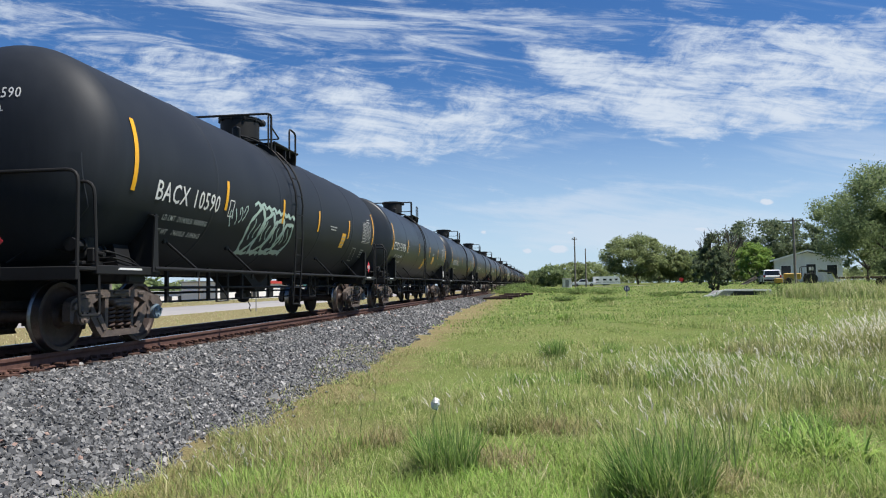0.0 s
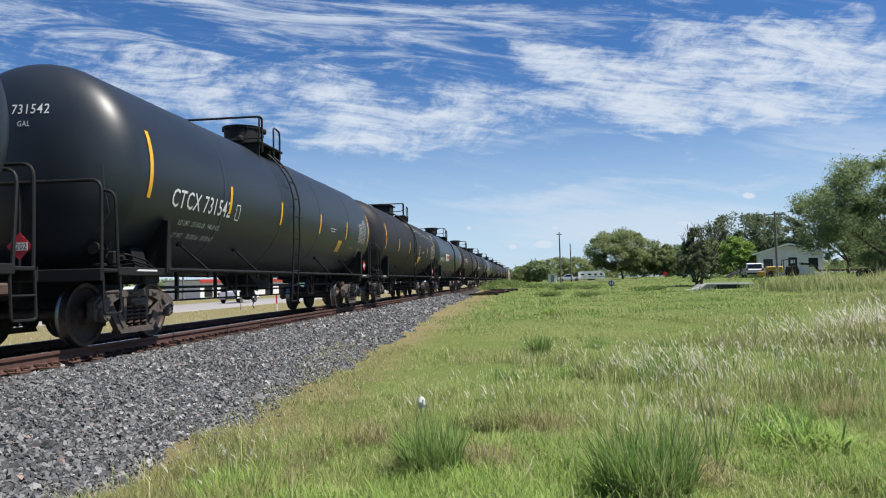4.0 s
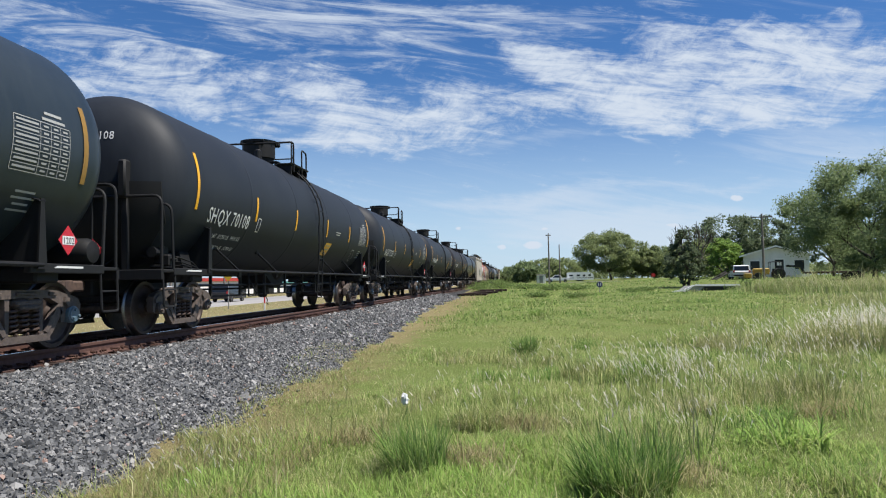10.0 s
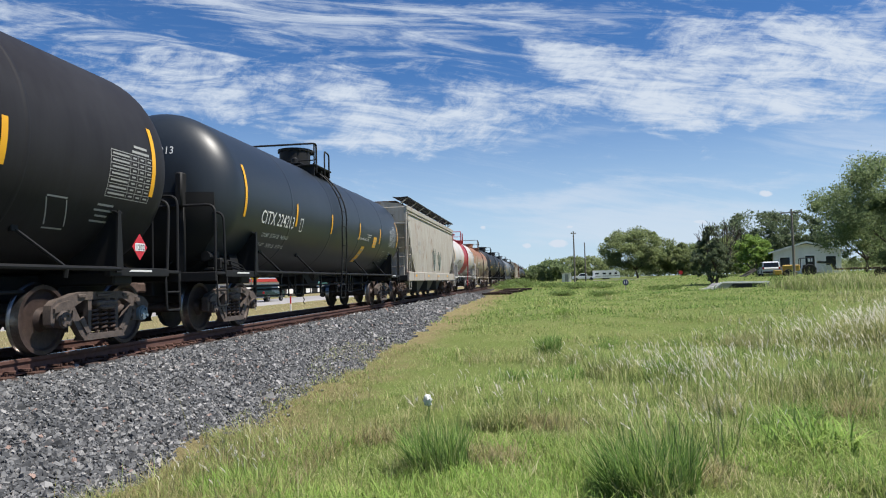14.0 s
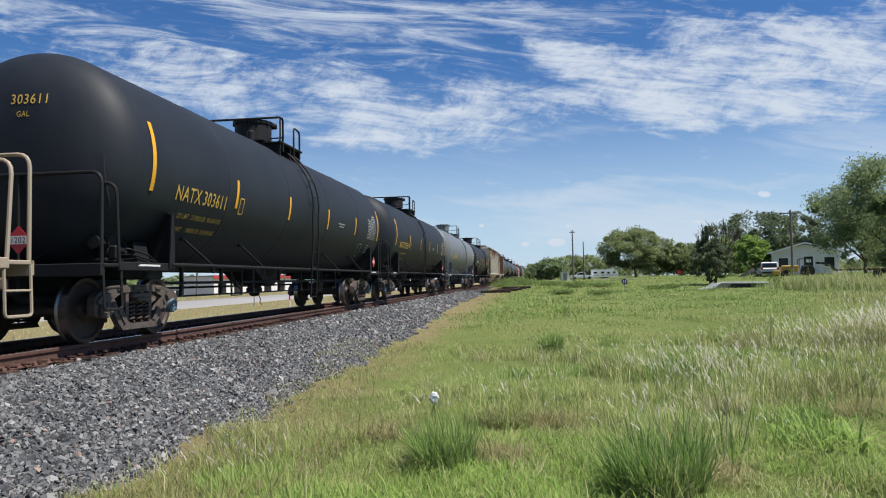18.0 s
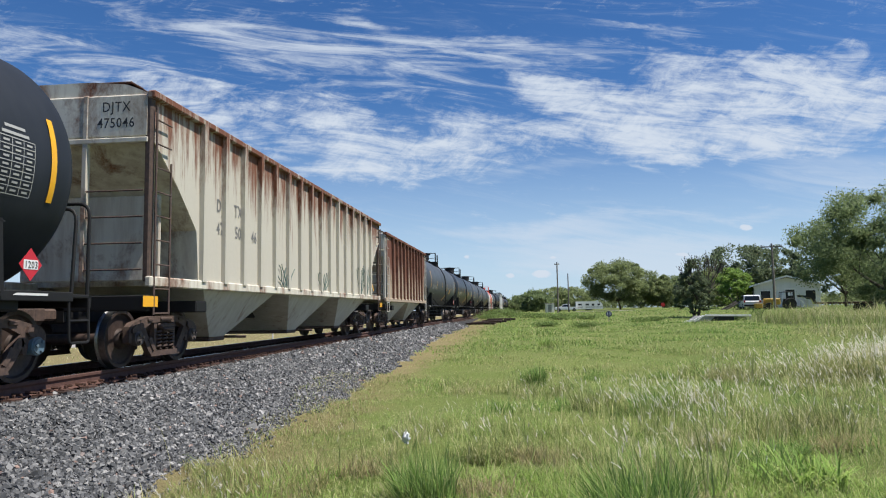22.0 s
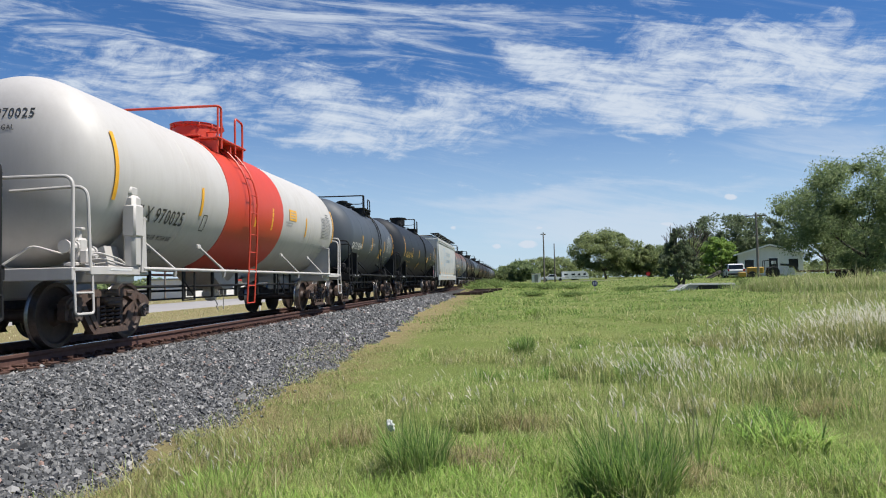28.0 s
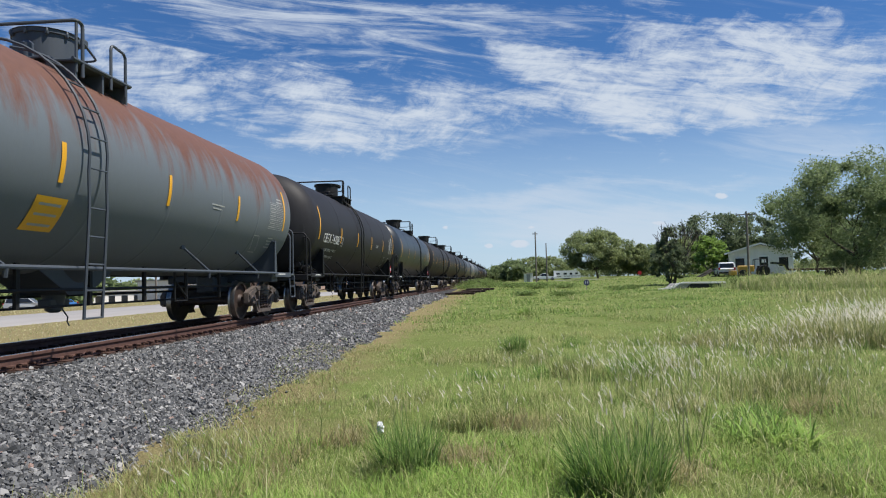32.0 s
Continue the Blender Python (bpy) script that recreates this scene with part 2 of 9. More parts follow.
class Build:
    """Collects vertices and faces of one mesh."""

    def __init__(self, smooth=False):
        self.v, self.f, self.smooth = [], [], smooth

    def add(self, verts, faces):
        k = len(self.v)
        self.v += [tuple(p) for p in verts]
        self.f += [tuple(i + k for i in q) for q in faces]
        return self

    def box(self, c, s, ch=0.0, turn=None):
        x, y, z = (q / 2 for q in s)
        if ch <= 0:
            pts = [(a * x, b * y, d * z) for a in (-1, 1) for b in (-1, 1) for d in (-1, 1)]
            fs = [(0, 1, 3, 2), (4, 6, 7, 5), (0, 4, 5, 1), (2, 3, 7, 6), (0, 2, 6, 4), (1, 5, 7, 3)]
        else:
            ch = min(ch, x * 0.9, y * 0.9, z * 0.9)
            pts, idx = [], {}
            for a in (-1, 1):
                for b in (-1, 1):
                    for d in (-1, 1):
                        for k in range(3):
                            q = [a * x, b * y, d * z]
                            for j in range(3):
                                if j != k:
                                    q[j] -= (a, b, d)[j] * ch
                            idx[a, b, d, k] = len(pts)
                            pts.append(tuple(q))
            fs = []
            cyc = ((-1, -1), (1, -1), (1, 1), (-1, 1))
            for k in range(3):
                for sg in (-1, 1):
                    face = []
                    for u, w in cyc:
                        key = [0, 0, 0]
                        key[k], key[(k + 1) % 3], key[(k + 2) % 3] = sg, u, w
                        face.append(idx[(*key, k)])
                    fs.append(tuple(face if sg > 0 else face[::-1]))
                for u in (-1, 1):
                    for w in (-1, 1):
                        e = []
                        for sg in (-1, 1):
                            key = [0, 0, 0]
                            key[k], key[(k + 1) % 3], key[(k + 2) % 3] = sg, u, w
                            e.append((idx[(*key, (k + 1) % 3)], idx[(*key, (k + 2) % 3)]))
                        q = (e[0][0], e[1][0], e[1][1], e[0][1])
                        fs.append(q if u * w > 0 else q[::-1])
            for a in (-1, 1):
                for b in (-1, 1):
                    for d in (-1, 1):
                        q = tuple(idx[a, b, d, k] for k in range(3))
                        fs.append(q if a * b * d > 0 else q[::-1])
        if turn is not None:
            pts = [turn @ Vector(p) for p in pts]
        return self.add([(p[0] + c[0], p[1] + c[1], p[2] + c[2]) for p in pts], fs)

    def tube(self, pts, r, seg=8, closed=False):
        pts = [Vector(p) for p in pts]
        n, verts, faces = len(pts), [], []
        up = None
        for i, p in enumerate(pts):
            a = pts[max(i - 1, 0)] if not closed else pts[i - 1]
            b = pts[min(i + 1, n - 1)] if not closed else pts[(i + 1) % n]
            d = (b - a).normalized()
            if up is None:
                up = d.orthogonal().normalized()
            up = (up - d * up.dot(d)).normalized()
            side = d.cross(up)
            rr = r[i] if isinstance(r, (list, tuple)) else r
            verts += [p + (up * math.cos(6.28318 * k / seg) + side * math.sin(6.28318 * k / seg)) * rr for k in range(seg)]
        for i in range(n if closed else n - 1):
            j = (i + 1) % n
            for k in range(seg):
                faces.append((i * seg + k, i * seg + (k + 1) % seg, j * seg + (k + 1) % seg, j * seg + k))
        if not closed:
            faces += [tuple(range(seg - 1, -1, -1)), tuple((n - 1) * seg + k for k in range(seg))]
        return self.add(verts, faces)

    def lathe(self, prof, seg, axis="y", c=(0, 0, 0)):
        """Profile of (along, radius) turned round an axis."""
        verts, faces, n = [], [], len(prof)
        for s, r in prof:
            for k in range(seg):
                a = 6.2831853 * k / seg
                q = {"y": (r * math.cos(a), s, r * math.sin(a)), "x": (s, r * math.sin(a), r * math.cos(a)), "z": (r * math.sin(a), r * math.cos(a), s)}[axis]
                verts.append((q[0] + c[0], q[1] + c[1], q[2] + c[2]))
        for i in range(n - 1):
            for k in range(seg):
                q = (i * seg + k, (i + 1) * seg + k, (i + 1) * seg + (k + 1) % seg, i * seg + (k + 1) % seg)
                faces.append(q)
        faces += [tuple(range(seg)), tuple((n - 1) * seg + k for k in range(seg - 1, -1, -1))]
        return self.add(verts, faces)

    def slab(self, poly, x0, x1, plane="yz"):
        """A polygon drawn in a plane and given thickness from x0 to x1 across it."""
        n = len(poly)

        def at(u, w, d):
            return {"yz": (d, u, w), "xz": (u, d, w), "xy": (u, w, d)}[plane]
        verts = [at(u, w, x0) for u, w in poly] + [at(u, w, x1) for u, w in poly]
        faces = [tuple(range(n - 1, -1, -1)), tuple(range(n, 2 * n))]
        faces += [(i, (i + 1) % n, n + (i + 1) % n, n + i) for i in range(n)]
        return self.add(verts, faces)

    def mesh(self, name):
        me = bpy.data.meshes.new(name)
        me.from_pydata(self.v, [], self.f)
        bm = bmesh.new()
        bm.from_mesh(me)
        bmesh.ops.recalc_face_normals(bm, faces=bm.faces)
        bm.to_mesh(me)
        bm.free()
        if self.smooth:
            me.polygons.foreach_set("use_smooth", [True] * len(me.polygons))
            me.set_sharp_from_angle(angle=radians(38))
        return me


def rounded(pts, r, n=4):
    """A path with its corners rounded."""
    pts = [Vector(p) for p in pts]
    out = [pts[0]]
    for a, b, c in zip(pts, pts[1:], pts[2:]):
        u, w = (a - b), (c - b)
        d = min(r, u.length * 0.45, w.length * 0.45)
        p, q = b + u.normalized() * d, b + w.normalized() * d
        for k in range(n + 1):
            t = k / n
            out.append(p * (1 - t) ** 2 + b * 2 * t * (1 - t) + q * t * t)
    return out + [pts[-1]]


def fast_mesh(name, verts, faces, material, smooth=True):
    """A mesh from numpy arrays: verts (n, 3), faces (m, k)."""
    me = bpy.data.meshes.new(name)
    k = faces.shape[1]
    me.vertices.add(len(verts))
    me.vertices.foreach_set("co", np.asarray(verts, dtype=np.float32).ravel())
    me.loops.add(faces.size)
    me.loops.foreach_set("vertex_index", np.asarray(faces, dtype=np.int32).ravel())
    me.polygons.add(len(faces))
    me.polygons.foreach_set("loop_start", np.arange(0, faces.size, k, dtype=np.int32))
    me.update(calc_edges=True)
    me.polygons.foreach_set("use_smooth", np.full(len(faces), smooth))
    me.materials.append(material)
    return me


TEXTS = {}


def text_points(words, size):
    """Vertices and faces of flat lettering, built-in font, centred on x, base on y = 0."""
    key = (words, size)
    if key not in TEXTS:
        cu = bpy.data.curves.new("lettering", "FONT")
        cu.body, cu.size, cu.resolution_u, cu.align_x = words, size, 2, "CENTER"
        cu.offset, cu.space_character = size * 0.007, 1.10
        ob = bpy.data.objects.new("lettering", cu)
        me = bpy.data.meshes.new_from_object(ob)
        TEXTS[key] = ([tuple(v.co) for v in me.vertices], [tuple(p.vertices) for p in me.polygons])
        bpy.data.objects.remove(ob)
        bpy.data.curves.remove(cu)
        bpy.data.meshes.remove(me)
    return TEXTS[key]


# ---- materials ----
class Nodes:
    def __init__(self, name):
        self.m = bpy.data.materials.new(name)
        self.m.use_nodes = True
        self.nt = self.m.node_tree
        self.b = self.nt.nodes["Principled BSDF"]

    def node(self, kind, **values):
        n = self.nt.nodes.new("ShaderNode" + kind)
        for k, v in values.items():
            n.inputs[k.replace("_", " ")].default_value = v
        return n

    def link(self, a, b):
        self.nt.links.new(a, b)

    def coords(self, scale=(1, 1, 1), kind="Object"):
        tc, mp = self.node("TexCoord"), self.node("Mapping")
        mp.inputs["Scale"].default_value = scale
        self.link(tc.outputs[kind], mp.inputs[0])
        return mp.outputs[0]

    def noise(self, scale, detail=6, rough=0.6, vec=None, warp=0.0):
        n = self.node("TexNoise", Scale=scale, Detail=detail, Roughness=rough, Distortion=warp)
        if vec is not None:
            self.link(vec, n.inputs["Vector"])
        return n.outputs[0]

    def ramp(self, fac, stops):
        n = self.node("ValToRGB")
        e = n.color_ramp.elements
        while len(e) < len(stops):
            e.new(0.5)
        for q, (p, c) in zip(e, stops):
            q.position, q.color = p, (*c, 1) if len(c) == 3 else c
        self.link(fac, n.inputs[0])
        return n.outputs[0]

    def mix(self, fac, a, b):
        n = self.node("Mix")
        n.data_type = "RGBA"
        for i, q in ((0, fac), (6, a), (7, b)):
            if isinstance(q, (int, float)):
                n.inputs[i].default_value = q
            elif isinstance(q, tuple):
                n.inputs[i].default_value = (*q, 1)
            else:
                self.link(q, n.inputs[i])
        return n.outputs[2]

    def math(self, kind, a, b):
        n = self.node("Math")
        n.operation = kind
        for i, q in enumerate((a, b)):
            if isinstance(q, (int, float)):
                n.inputs[i].default_value = q
            else:
                self.link(q, n.inputs[i])
        return n.outputs[0]

    def bump(self, height, strength=0.3, dist=0.02):
        n = self.node("Bump", Strength=strength, Distance=dist)
        self.link(height, n.inputs["Height"])
        self.link(n.outputs[0], self.b.inputs["Normal"])

    def done(self, color=None, rough=0.6, metal=0.0, spec=None):
        if color is not None:
            if isinstance(color, tuple):
                self.b.inputs["Base Color"].default_value = (*color, 1)
            else:
                self.link(color, self.b.inputs["Base Color"])
        if isinstance(rough, (int, float)):
            self.b.inputs["Roughness"].default_value = rough
        else:
            self.link(rough, self.b.inputs["Roughness"])
        self.b.inputs["Metallic"].default_value = metal
        if spec is not None:
            self.b.inputs["Specular IOR Level"].default_value = spec
        return self.m


def paint(name, base, rough=0.5, dust=(0.115, 0.125, 0.140), dirt=0.25, streak=0.4, rust=0.0, spec=0.5):
    """Weathered rail car paint: soft blotches, streaks down the sides, dust, patches of rust."""
    n = Nodes(name)
    p = n.coords()
    run = n.noise(1.6, 6, 0.65, n.coords((3.0, 5.0, 0.35)))
    blot = n.noise(0.7, 4, 0.6, p)
    fine = n.noise(34, 4, 0.6, p)
    dustf = n.math("MULTIPLY", n.ramp(n.math("ADD", n.math("MULTIPLY", run, streak), n.math("MULTIPLY", blot, 1 - streak)), [(0.42, (0, 0, 0)), (0.72, (1, 1, 1))]), dirt)
    col = n.mix(dustf, base, dust)
    col = n.mix(n.math("MULTIPLY", fine, 0.12), col, tuple(min(1, c * 1.7 + 0.01) for c in base))
    if rust > 0:
        patch = n.noise(1.1, 8, 0.72, n.coords((1.0, 1.3, 0.7)), 0.4)
        col = n.mix(n.ramp(patch, [(0.62 - rust * 0.3, (0, 0, 0)), (0.74 - rust * 0.2, (1, 1, 1))]), col, n.ramp(fine, [(0.3, (0.07, 0.022, 0.012)), (0.7, (0.24, 0.085, 0.035))]))
    n.bump(n.math("ADD", n.math("MULTIPLY", blot, 1.0), n.math("MULTIPLY", fine, 0.08)), 0.10, 0.03)
    return n.done(col, n.math("ADD", n.math("MULTIPLY", dustf, 0.5), rough), 0.0, spec=spec)


def flat_paint(name, base, rough=0.55, wear=0.18, to=None):
    n = Nodes(name)
    p = n.coords()
    f = n.noise(3.0, 6, 0.65, p)
    col = n.mix(n.math("MULTIPLY", n.ramp(f, [(0.4, (0, 0, 0)), (0.75, (1, 1, 1))]), wear), base, to or tuple(c * 0.45 + 0.03 for c in base))
    n.bump(n.noise(60, 3, 0.6, p), 0.06, 0.01)
    return n.done(col, rough)


MATS = dict(
    black=paint("black_tank_paint", (0.0170, 0.0206, 0.0270), 0.55, (0.100, 0.115, 0.135), dirt=0.12, spec=0.19),
    gloss=paint("glossy_black_tank_paint", (0.0165, 0.0220, 0.0290), 0.40, (0.09, 0.11, 0.13), dirt=0.10, spec=0.42),
    green=paint("green_black_tank_paint", (0.0200, 0.0285, 0.0355), 0.36, (0.11, 0.13, 0.14), dirt=0.14, spec=0.36),
    brown=paint("brown_black_tank_paint", (0.0185, 0.0174, 0.0192), 0.55, dirt=0.13, spec=0.19),
    slate=paint("slate_grey_tank_paint", (0.0556, 0.0667, 0.0815), 0.50, (0.10, 0.115, 0.135), dirt=0.25, spec=0.3),
    grey=paint("mid_grey_tank_paint", (0.118, 0.134, 0.150), 0.45, (0.22, 0.22, 0.21), dirt=0.30, spec=0.4),
    white=paint("white_tank_paint", (0.475, 0.456, 0.434), 0.5, (0.22, 0.19, 0.16), dirt=0.32),
    red=paint("red_band_paint", (0.3380, 0.0260, 0.0338), 0.45, dirt=0.2),
    orange=paint("orange_red_band_paint", (0.5300, 0.0500, 0.0210), 0.45, dirt=0.14),
    cream=paint("cream_hopper_paint", (0.6261, 0.5900, 0.5057), 0.55, (0.22, 0.13, 0.08), dirt=0.55, streak=0.8, rust=0.18),
    beige=paint("grey_white_hopper_paint", (0.4720, 0.4653, 0.4248), 0.6, (0.22, 0.17, 0.12), dirt=0.5, streak=0.7, rust=0.16),
    dusty=paint("dusty_grey_hopper_paint", (0.3641, 0.3438, 0.3034), 0.65, (0.17, 0.125, 0.085), dirt=0.6, streak=0.8, rust=0.20),
    end_rust=paint("rust_blotched_end_paint", (0.62, 0.59, 0.50), 0.65, (0.22, 0.13, 0.08), dirt=0.6, streak=0.9, rust=0.42),
    ivory=paint("white_hopper_paint", (0.4106, 0.4254, 0.4180), 0.5, (0.26, 0.24, 0.21), dirt=0.35, streak=0.7),
    chassis=paint("black_underframe_paint", (0.0085, 0.0090, 0.0100), 0.6, (0.032, 0.029, 0.028), dirt=0.30, spec=0.28),
    yellow=flat_paint("yellow_reflective_stripe", (0.7800, 0.3900, 0.0156), 0.4),
    dim_yellow=flat_paint("dirty_yellow_stripe", (0.30, 0.165, 0.03), 0.5, 0.5),
    white_ink=flat_paint("white_stencil", (0.6760, 0.6760, 0.6630), 0.5),
    grey_ink=flat_paint("faded_grey_stencil", (0.3600, 0.3600, 0.3480), 0.55),
    black_ink=flat_paint("black_stencil", (0.03, 0.03, 0.03), 0.5),
    yellow_ink=flat_paint("yellow_stencil", (0.5980, 0.3770, 0.0650), 0.5),
    blue_ink=flat_paint("pale_blue_stencil", (0.2860, 0.3901, 0.4681), 0.55),
    faint_ink=flat_paint("faded_dark_stencil", (0.17, 0.17, 0.17), 0.55),
    pale_patch=flat_paint("repainted_grey_white", (0.3621, 0.3652, 0.3514), 0.6, 0.3),
    placard_red=flat_paint("placard_red", (0.50, 0.02, 0.035), 0.45),
    placard_white=flat_paint("placard_white", (0.72, 0.72, 0.72), 0.45),
    cap_blue=flat_paint("blue_grease_paint", (0.055, 0.135, 0.20), 0.5, 0.8, (0.24, 0.24, 0.23)),
)


def rusty(name, a, b, rough=0.75, metal=0.0, scale=14):
    n = Nodes(name)
    p = n.coords()
    f = n.noise(scale, 8, 0.7, p)
    g = n.noise(scale * 0.18, 4, 0.6, p)
    col = n.mix(n.ramp(f, [(0.35, (0, 0, 0)), (0.66, (1, 1, 1))]), a, b)
    col = n.mix(n.math("MULTIPLY", g, 0.5), col, tuple(c * 0.45 for c in a))
    n.bump(f, 0.25, 0.01)
    return n.done(col, rough, metal)


MATS.update(
    frame_steel=rusty("truck_frame_steel", (0.068, 0.054, 0.048), (0.150, 0.117, 0.100), 0.7),
    frame_rust=rusty("rusty_truck_frame_steel", (0.060, 0.040, 0.034), (0.140, 0.088, 0.066), 0.75),
    wheel=rusty("wheel_steel", (0.038, 0.025, 0.021), (0.092, 0.062, 0.052), 0.6, 0.2, 9),
    tread=rusty("polished_tread", (0.20, 0.19, 0.185), (0.32, 0.31, 0.30), 0.36, 1.0, 20),
    spring=rusty("spring_steel", (0.05, 0.042, 0.038), (0.13, 0.07, 0.045), 0.6, 0.2, 20),
    rail_side=rusty("rusty_rail_side", (0.084, 0.038, 0.029), (0.150, 0.074, 0.055), 0.8, 0.0, 10),
    rail_top=rusty("polished_rail_head", (0.42, 0.37, 0.34), (0.58, 0.54, 0.52), 0.24, 1.0, 24),
    iron=rusty("rusty_tie_plate", (0.055, 0.026, 0.019), (0.115, 0.055, 0.036), 0.85, 0.0, 18),
)


def tie_wood():
    n = Nodes("creosoted_tie_wood")
    f = n.noise(6, 8, 0.7, n.coords((1.0, 9.0, 9.0)))
    col = n.ramp(f, [(0.3, (0.020, 0.013, 0.011)), (0.55, (0.050, 0.030, 0.024)), (0.8, (0.095, 0.062, 0.049))])
    n.bump(f, 0.5, 0.02)
    return n.done(col, 0.9)


def stone_mat():
    n = Nodes("crushed_granite")
    geo = n.node("NewGeometry")
    f = n.noise(38, 5, 0.65, n.coords())
    tone = n.ramp(geo.outputs["Random Per Island"], [(0.0, (0.036, 0.038, 0.040)), (0.30, (0.076, 0.079, 0.083)), (0.65, (0.138, 0.140, 0.143)), (0.88, (0.232, 0.230, 0.226)), (0.985, (0.38, 0.37, 0.36)), (0.990, (0.24, 0.15, 0.12)), (1.0, (0.34, 0.24, 0.20))])
    col = n.mix(n.math("MULTIPLY", f, 0.22), tone, (0.085, 0.085, 0.089))
    n.bump(f, 0.12, 0.006)
    return n.done(col, 0.85)


def bed_mat():
    n = Nodes("ballast_gap_shade")
    f = n.noise(22, 8, 0.75, n.coords())
    v = n.node("TexVoronoi", Scale=26.0)
    n.link(n.coords(), v.inputs["Vector"])
    # near-black: the shade in gaps between loose stones is put into this colour
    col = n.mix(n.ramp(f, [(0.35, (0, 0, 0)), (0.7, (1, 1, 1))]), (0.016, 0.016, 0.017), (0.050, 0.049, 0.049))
    n.bump(v.outputs[0], 0.9, 0.05)
    return n.done(col, 0.9)


def ground_mat():
    n = Nodes("grassland_soil")
    p = n.coords()
    sep = n.node("SeparateXYZ")
    n.link(p, sep.inputs[0])
    big = n.noise(0.09, 5, 0.6, p)
    mid = n.noise(0.9, 7, 0.7, p)
    fine = n.noise(18, 10, 0.8, p)
    green = n.mix(n.ramp(big, [(0.4, (0, 0, 0)), (0.62, (1, 1, 1))]), (0.1400, 0.1880, 0.0496), (0.1920, 0.2200, 0.0720))
    col = n.mix(n.math("MULTIPLY", n.ramp(mid, [(0.48, (0, 0, 0)), (0.75, (1, 1, 1))]), 0.5), green, (0.2400, 0.2120, 0.1040))
    # dry sward beside the ballast
    f = n.math("ADD", n.math("MULTIPLY", sep.outputs[0], -0.55), n.math("MULTIPLY", n.math("SUBTRACT", mid, 0.5), 1.6))
    col = n.mix(n.ramp(n.math("MULTIPLY", f, 0.4), [(0.44, (0, 0, 0)), (0.70, (1, 1, 1))]), col, (0.2640, 0.2120, 0.1120))
    col = n.mix(n.math("MULTIPLY", n.ramp(fine, [(0.35, (0, 0, 0)), (0.7, (1, 1, 1))]), 0.55), col, (0.0680, 0.0880, 0.0240))
    n.bump(n.math("ADD", fine, n.math("MULTIPLY", mid, 2.0)), 0.7, 0.05)
    return n.done(col, 0.95, 0.0, 0.1)


def road_mat():
    n = Nodes("pale_road_concrete")
    f = n.noise(9, 8, 0.7, n.coords())
    g = n.noise(0.5, 4, 0.6, n.coords((1, 0.2, 1)))
    col = n.mix(f, n.ramp(g, [(0.35, (0.2720, 0.2560, 0.2480)), (0.7, (0.3680, 0.3520, 0.3360))]), (0.2400, 0.2320, 0.2240))
    n.bump(f, 0.3, 0.01)
    return n.done(col, 0.9)


def soft_normal(n, geo, up):
    """Fine foliage scatters light as a whole: the shading normal leans upwards."""
    v = n.node("VectorMath")
    v.operation = "MULTIPLY_ADD"
    n.link(geo.outputs["Normal"], v.inputs[0])
    v.inputs[1].default_value, v.inputs[2].default_value = (1 - up,) * 3, (0, 0, up)
    w = n.node("VectorMath")
    w.operation = "NORMALIZE"
    n.link(v.outputs[0], w.inputs[0])
    n.link(w.outputs[0], n.b.inputs["Normal"])


def thin_leaf(n, geo, col, rough, spec, translucent, up):
    n.done(col, rough, 0.0, spec)
    soft_normal(n, geo, up)
    tr, mx = n.node("BsdfTranslucent"), n.node("MixShader", Fac=translucent)
    n.link(col, tr.inputs[0])
    n.link(n.b.outputs[0], mx.inputs[1])
    n.link(tr.outputs[0], mx.inputs[2])
    n.link(mx.outputs[0], n.nt.nodes["Material Output"].inputs[0])
    return n.m


def blade_mat(name, stops, translucent=0.35, straw=0.35, up=0.6):
    n = Nodes(name)
    geo = n.node("NewGeometry")
    col = n.ramp(geo.outputs["Random Per Island"], stops)
    patch = n.noise(0.5, 5, 0.65, n.coords())
    col = n.mix(n.math("MULTIPLY", n.ramp(patch, [(0.42, (0, 0, 0)), (0.66, (1, 1, 1))]), straw), col, (0.40, 0.35, 0.16))
    deep = n.noise(1.3, 5, 0.65, n.coords((1, 0.8, 1)))
    col = n.mix(n.math("MULTIPLY", n.ramp(deep, [(0.47, (0, 0, 0)), (0.68, (1, 1, 1))]), straw * 0.9), col, (0.130, 0.200, 0.048))
    return thin_leaf(n, geo, col, 0.65, 0.2, translucent, up)


def leaf_mat(name, dark, light, dry):
    n = Nodes(name)
    geo = n.node("NewGeometry")
    col = n.ramp(geo.outputs["Random Per Island"], [(0.0, dark), (0.6, light), (0.97, tuple(c * 1.25 for c in light)), (1.0, dry)])
    return thin_leaf(n, geo, col, 0.6, 0.2, 0.48, 0.50)


MATS.update(
    tie=tie_wood(), stone=stone_mat(), bed=bed_mat(), ground=ground_mat(), road=road_mat(),
    bark=rusty("grey_bark", (0.055, 0.045, 0.036), (0.14, 0.12, 0.10), 0.95, 0.0, 6),
    pole_wood=rusty("weathered_pole_wood", (0.15, 0.13, 0.115), (0.27, 0.245, 0.22), 0.9, 0.0, 8),
)

# ---- the train ----
TRACK_X, SPEED = -7.09, 17.1
R, ZC = 1.56, 2.62
WHEEL_R = 0.457
CACHE = {}


def cached(key, make):
    full = (key, R, ZC)
    if full not in CACHE:
        b = make()
        CACHE[full] = b.mesh(key[0] if isinstance(key, tuple) else key) if isinstance(b, Build) else b
    return CACHE[full]


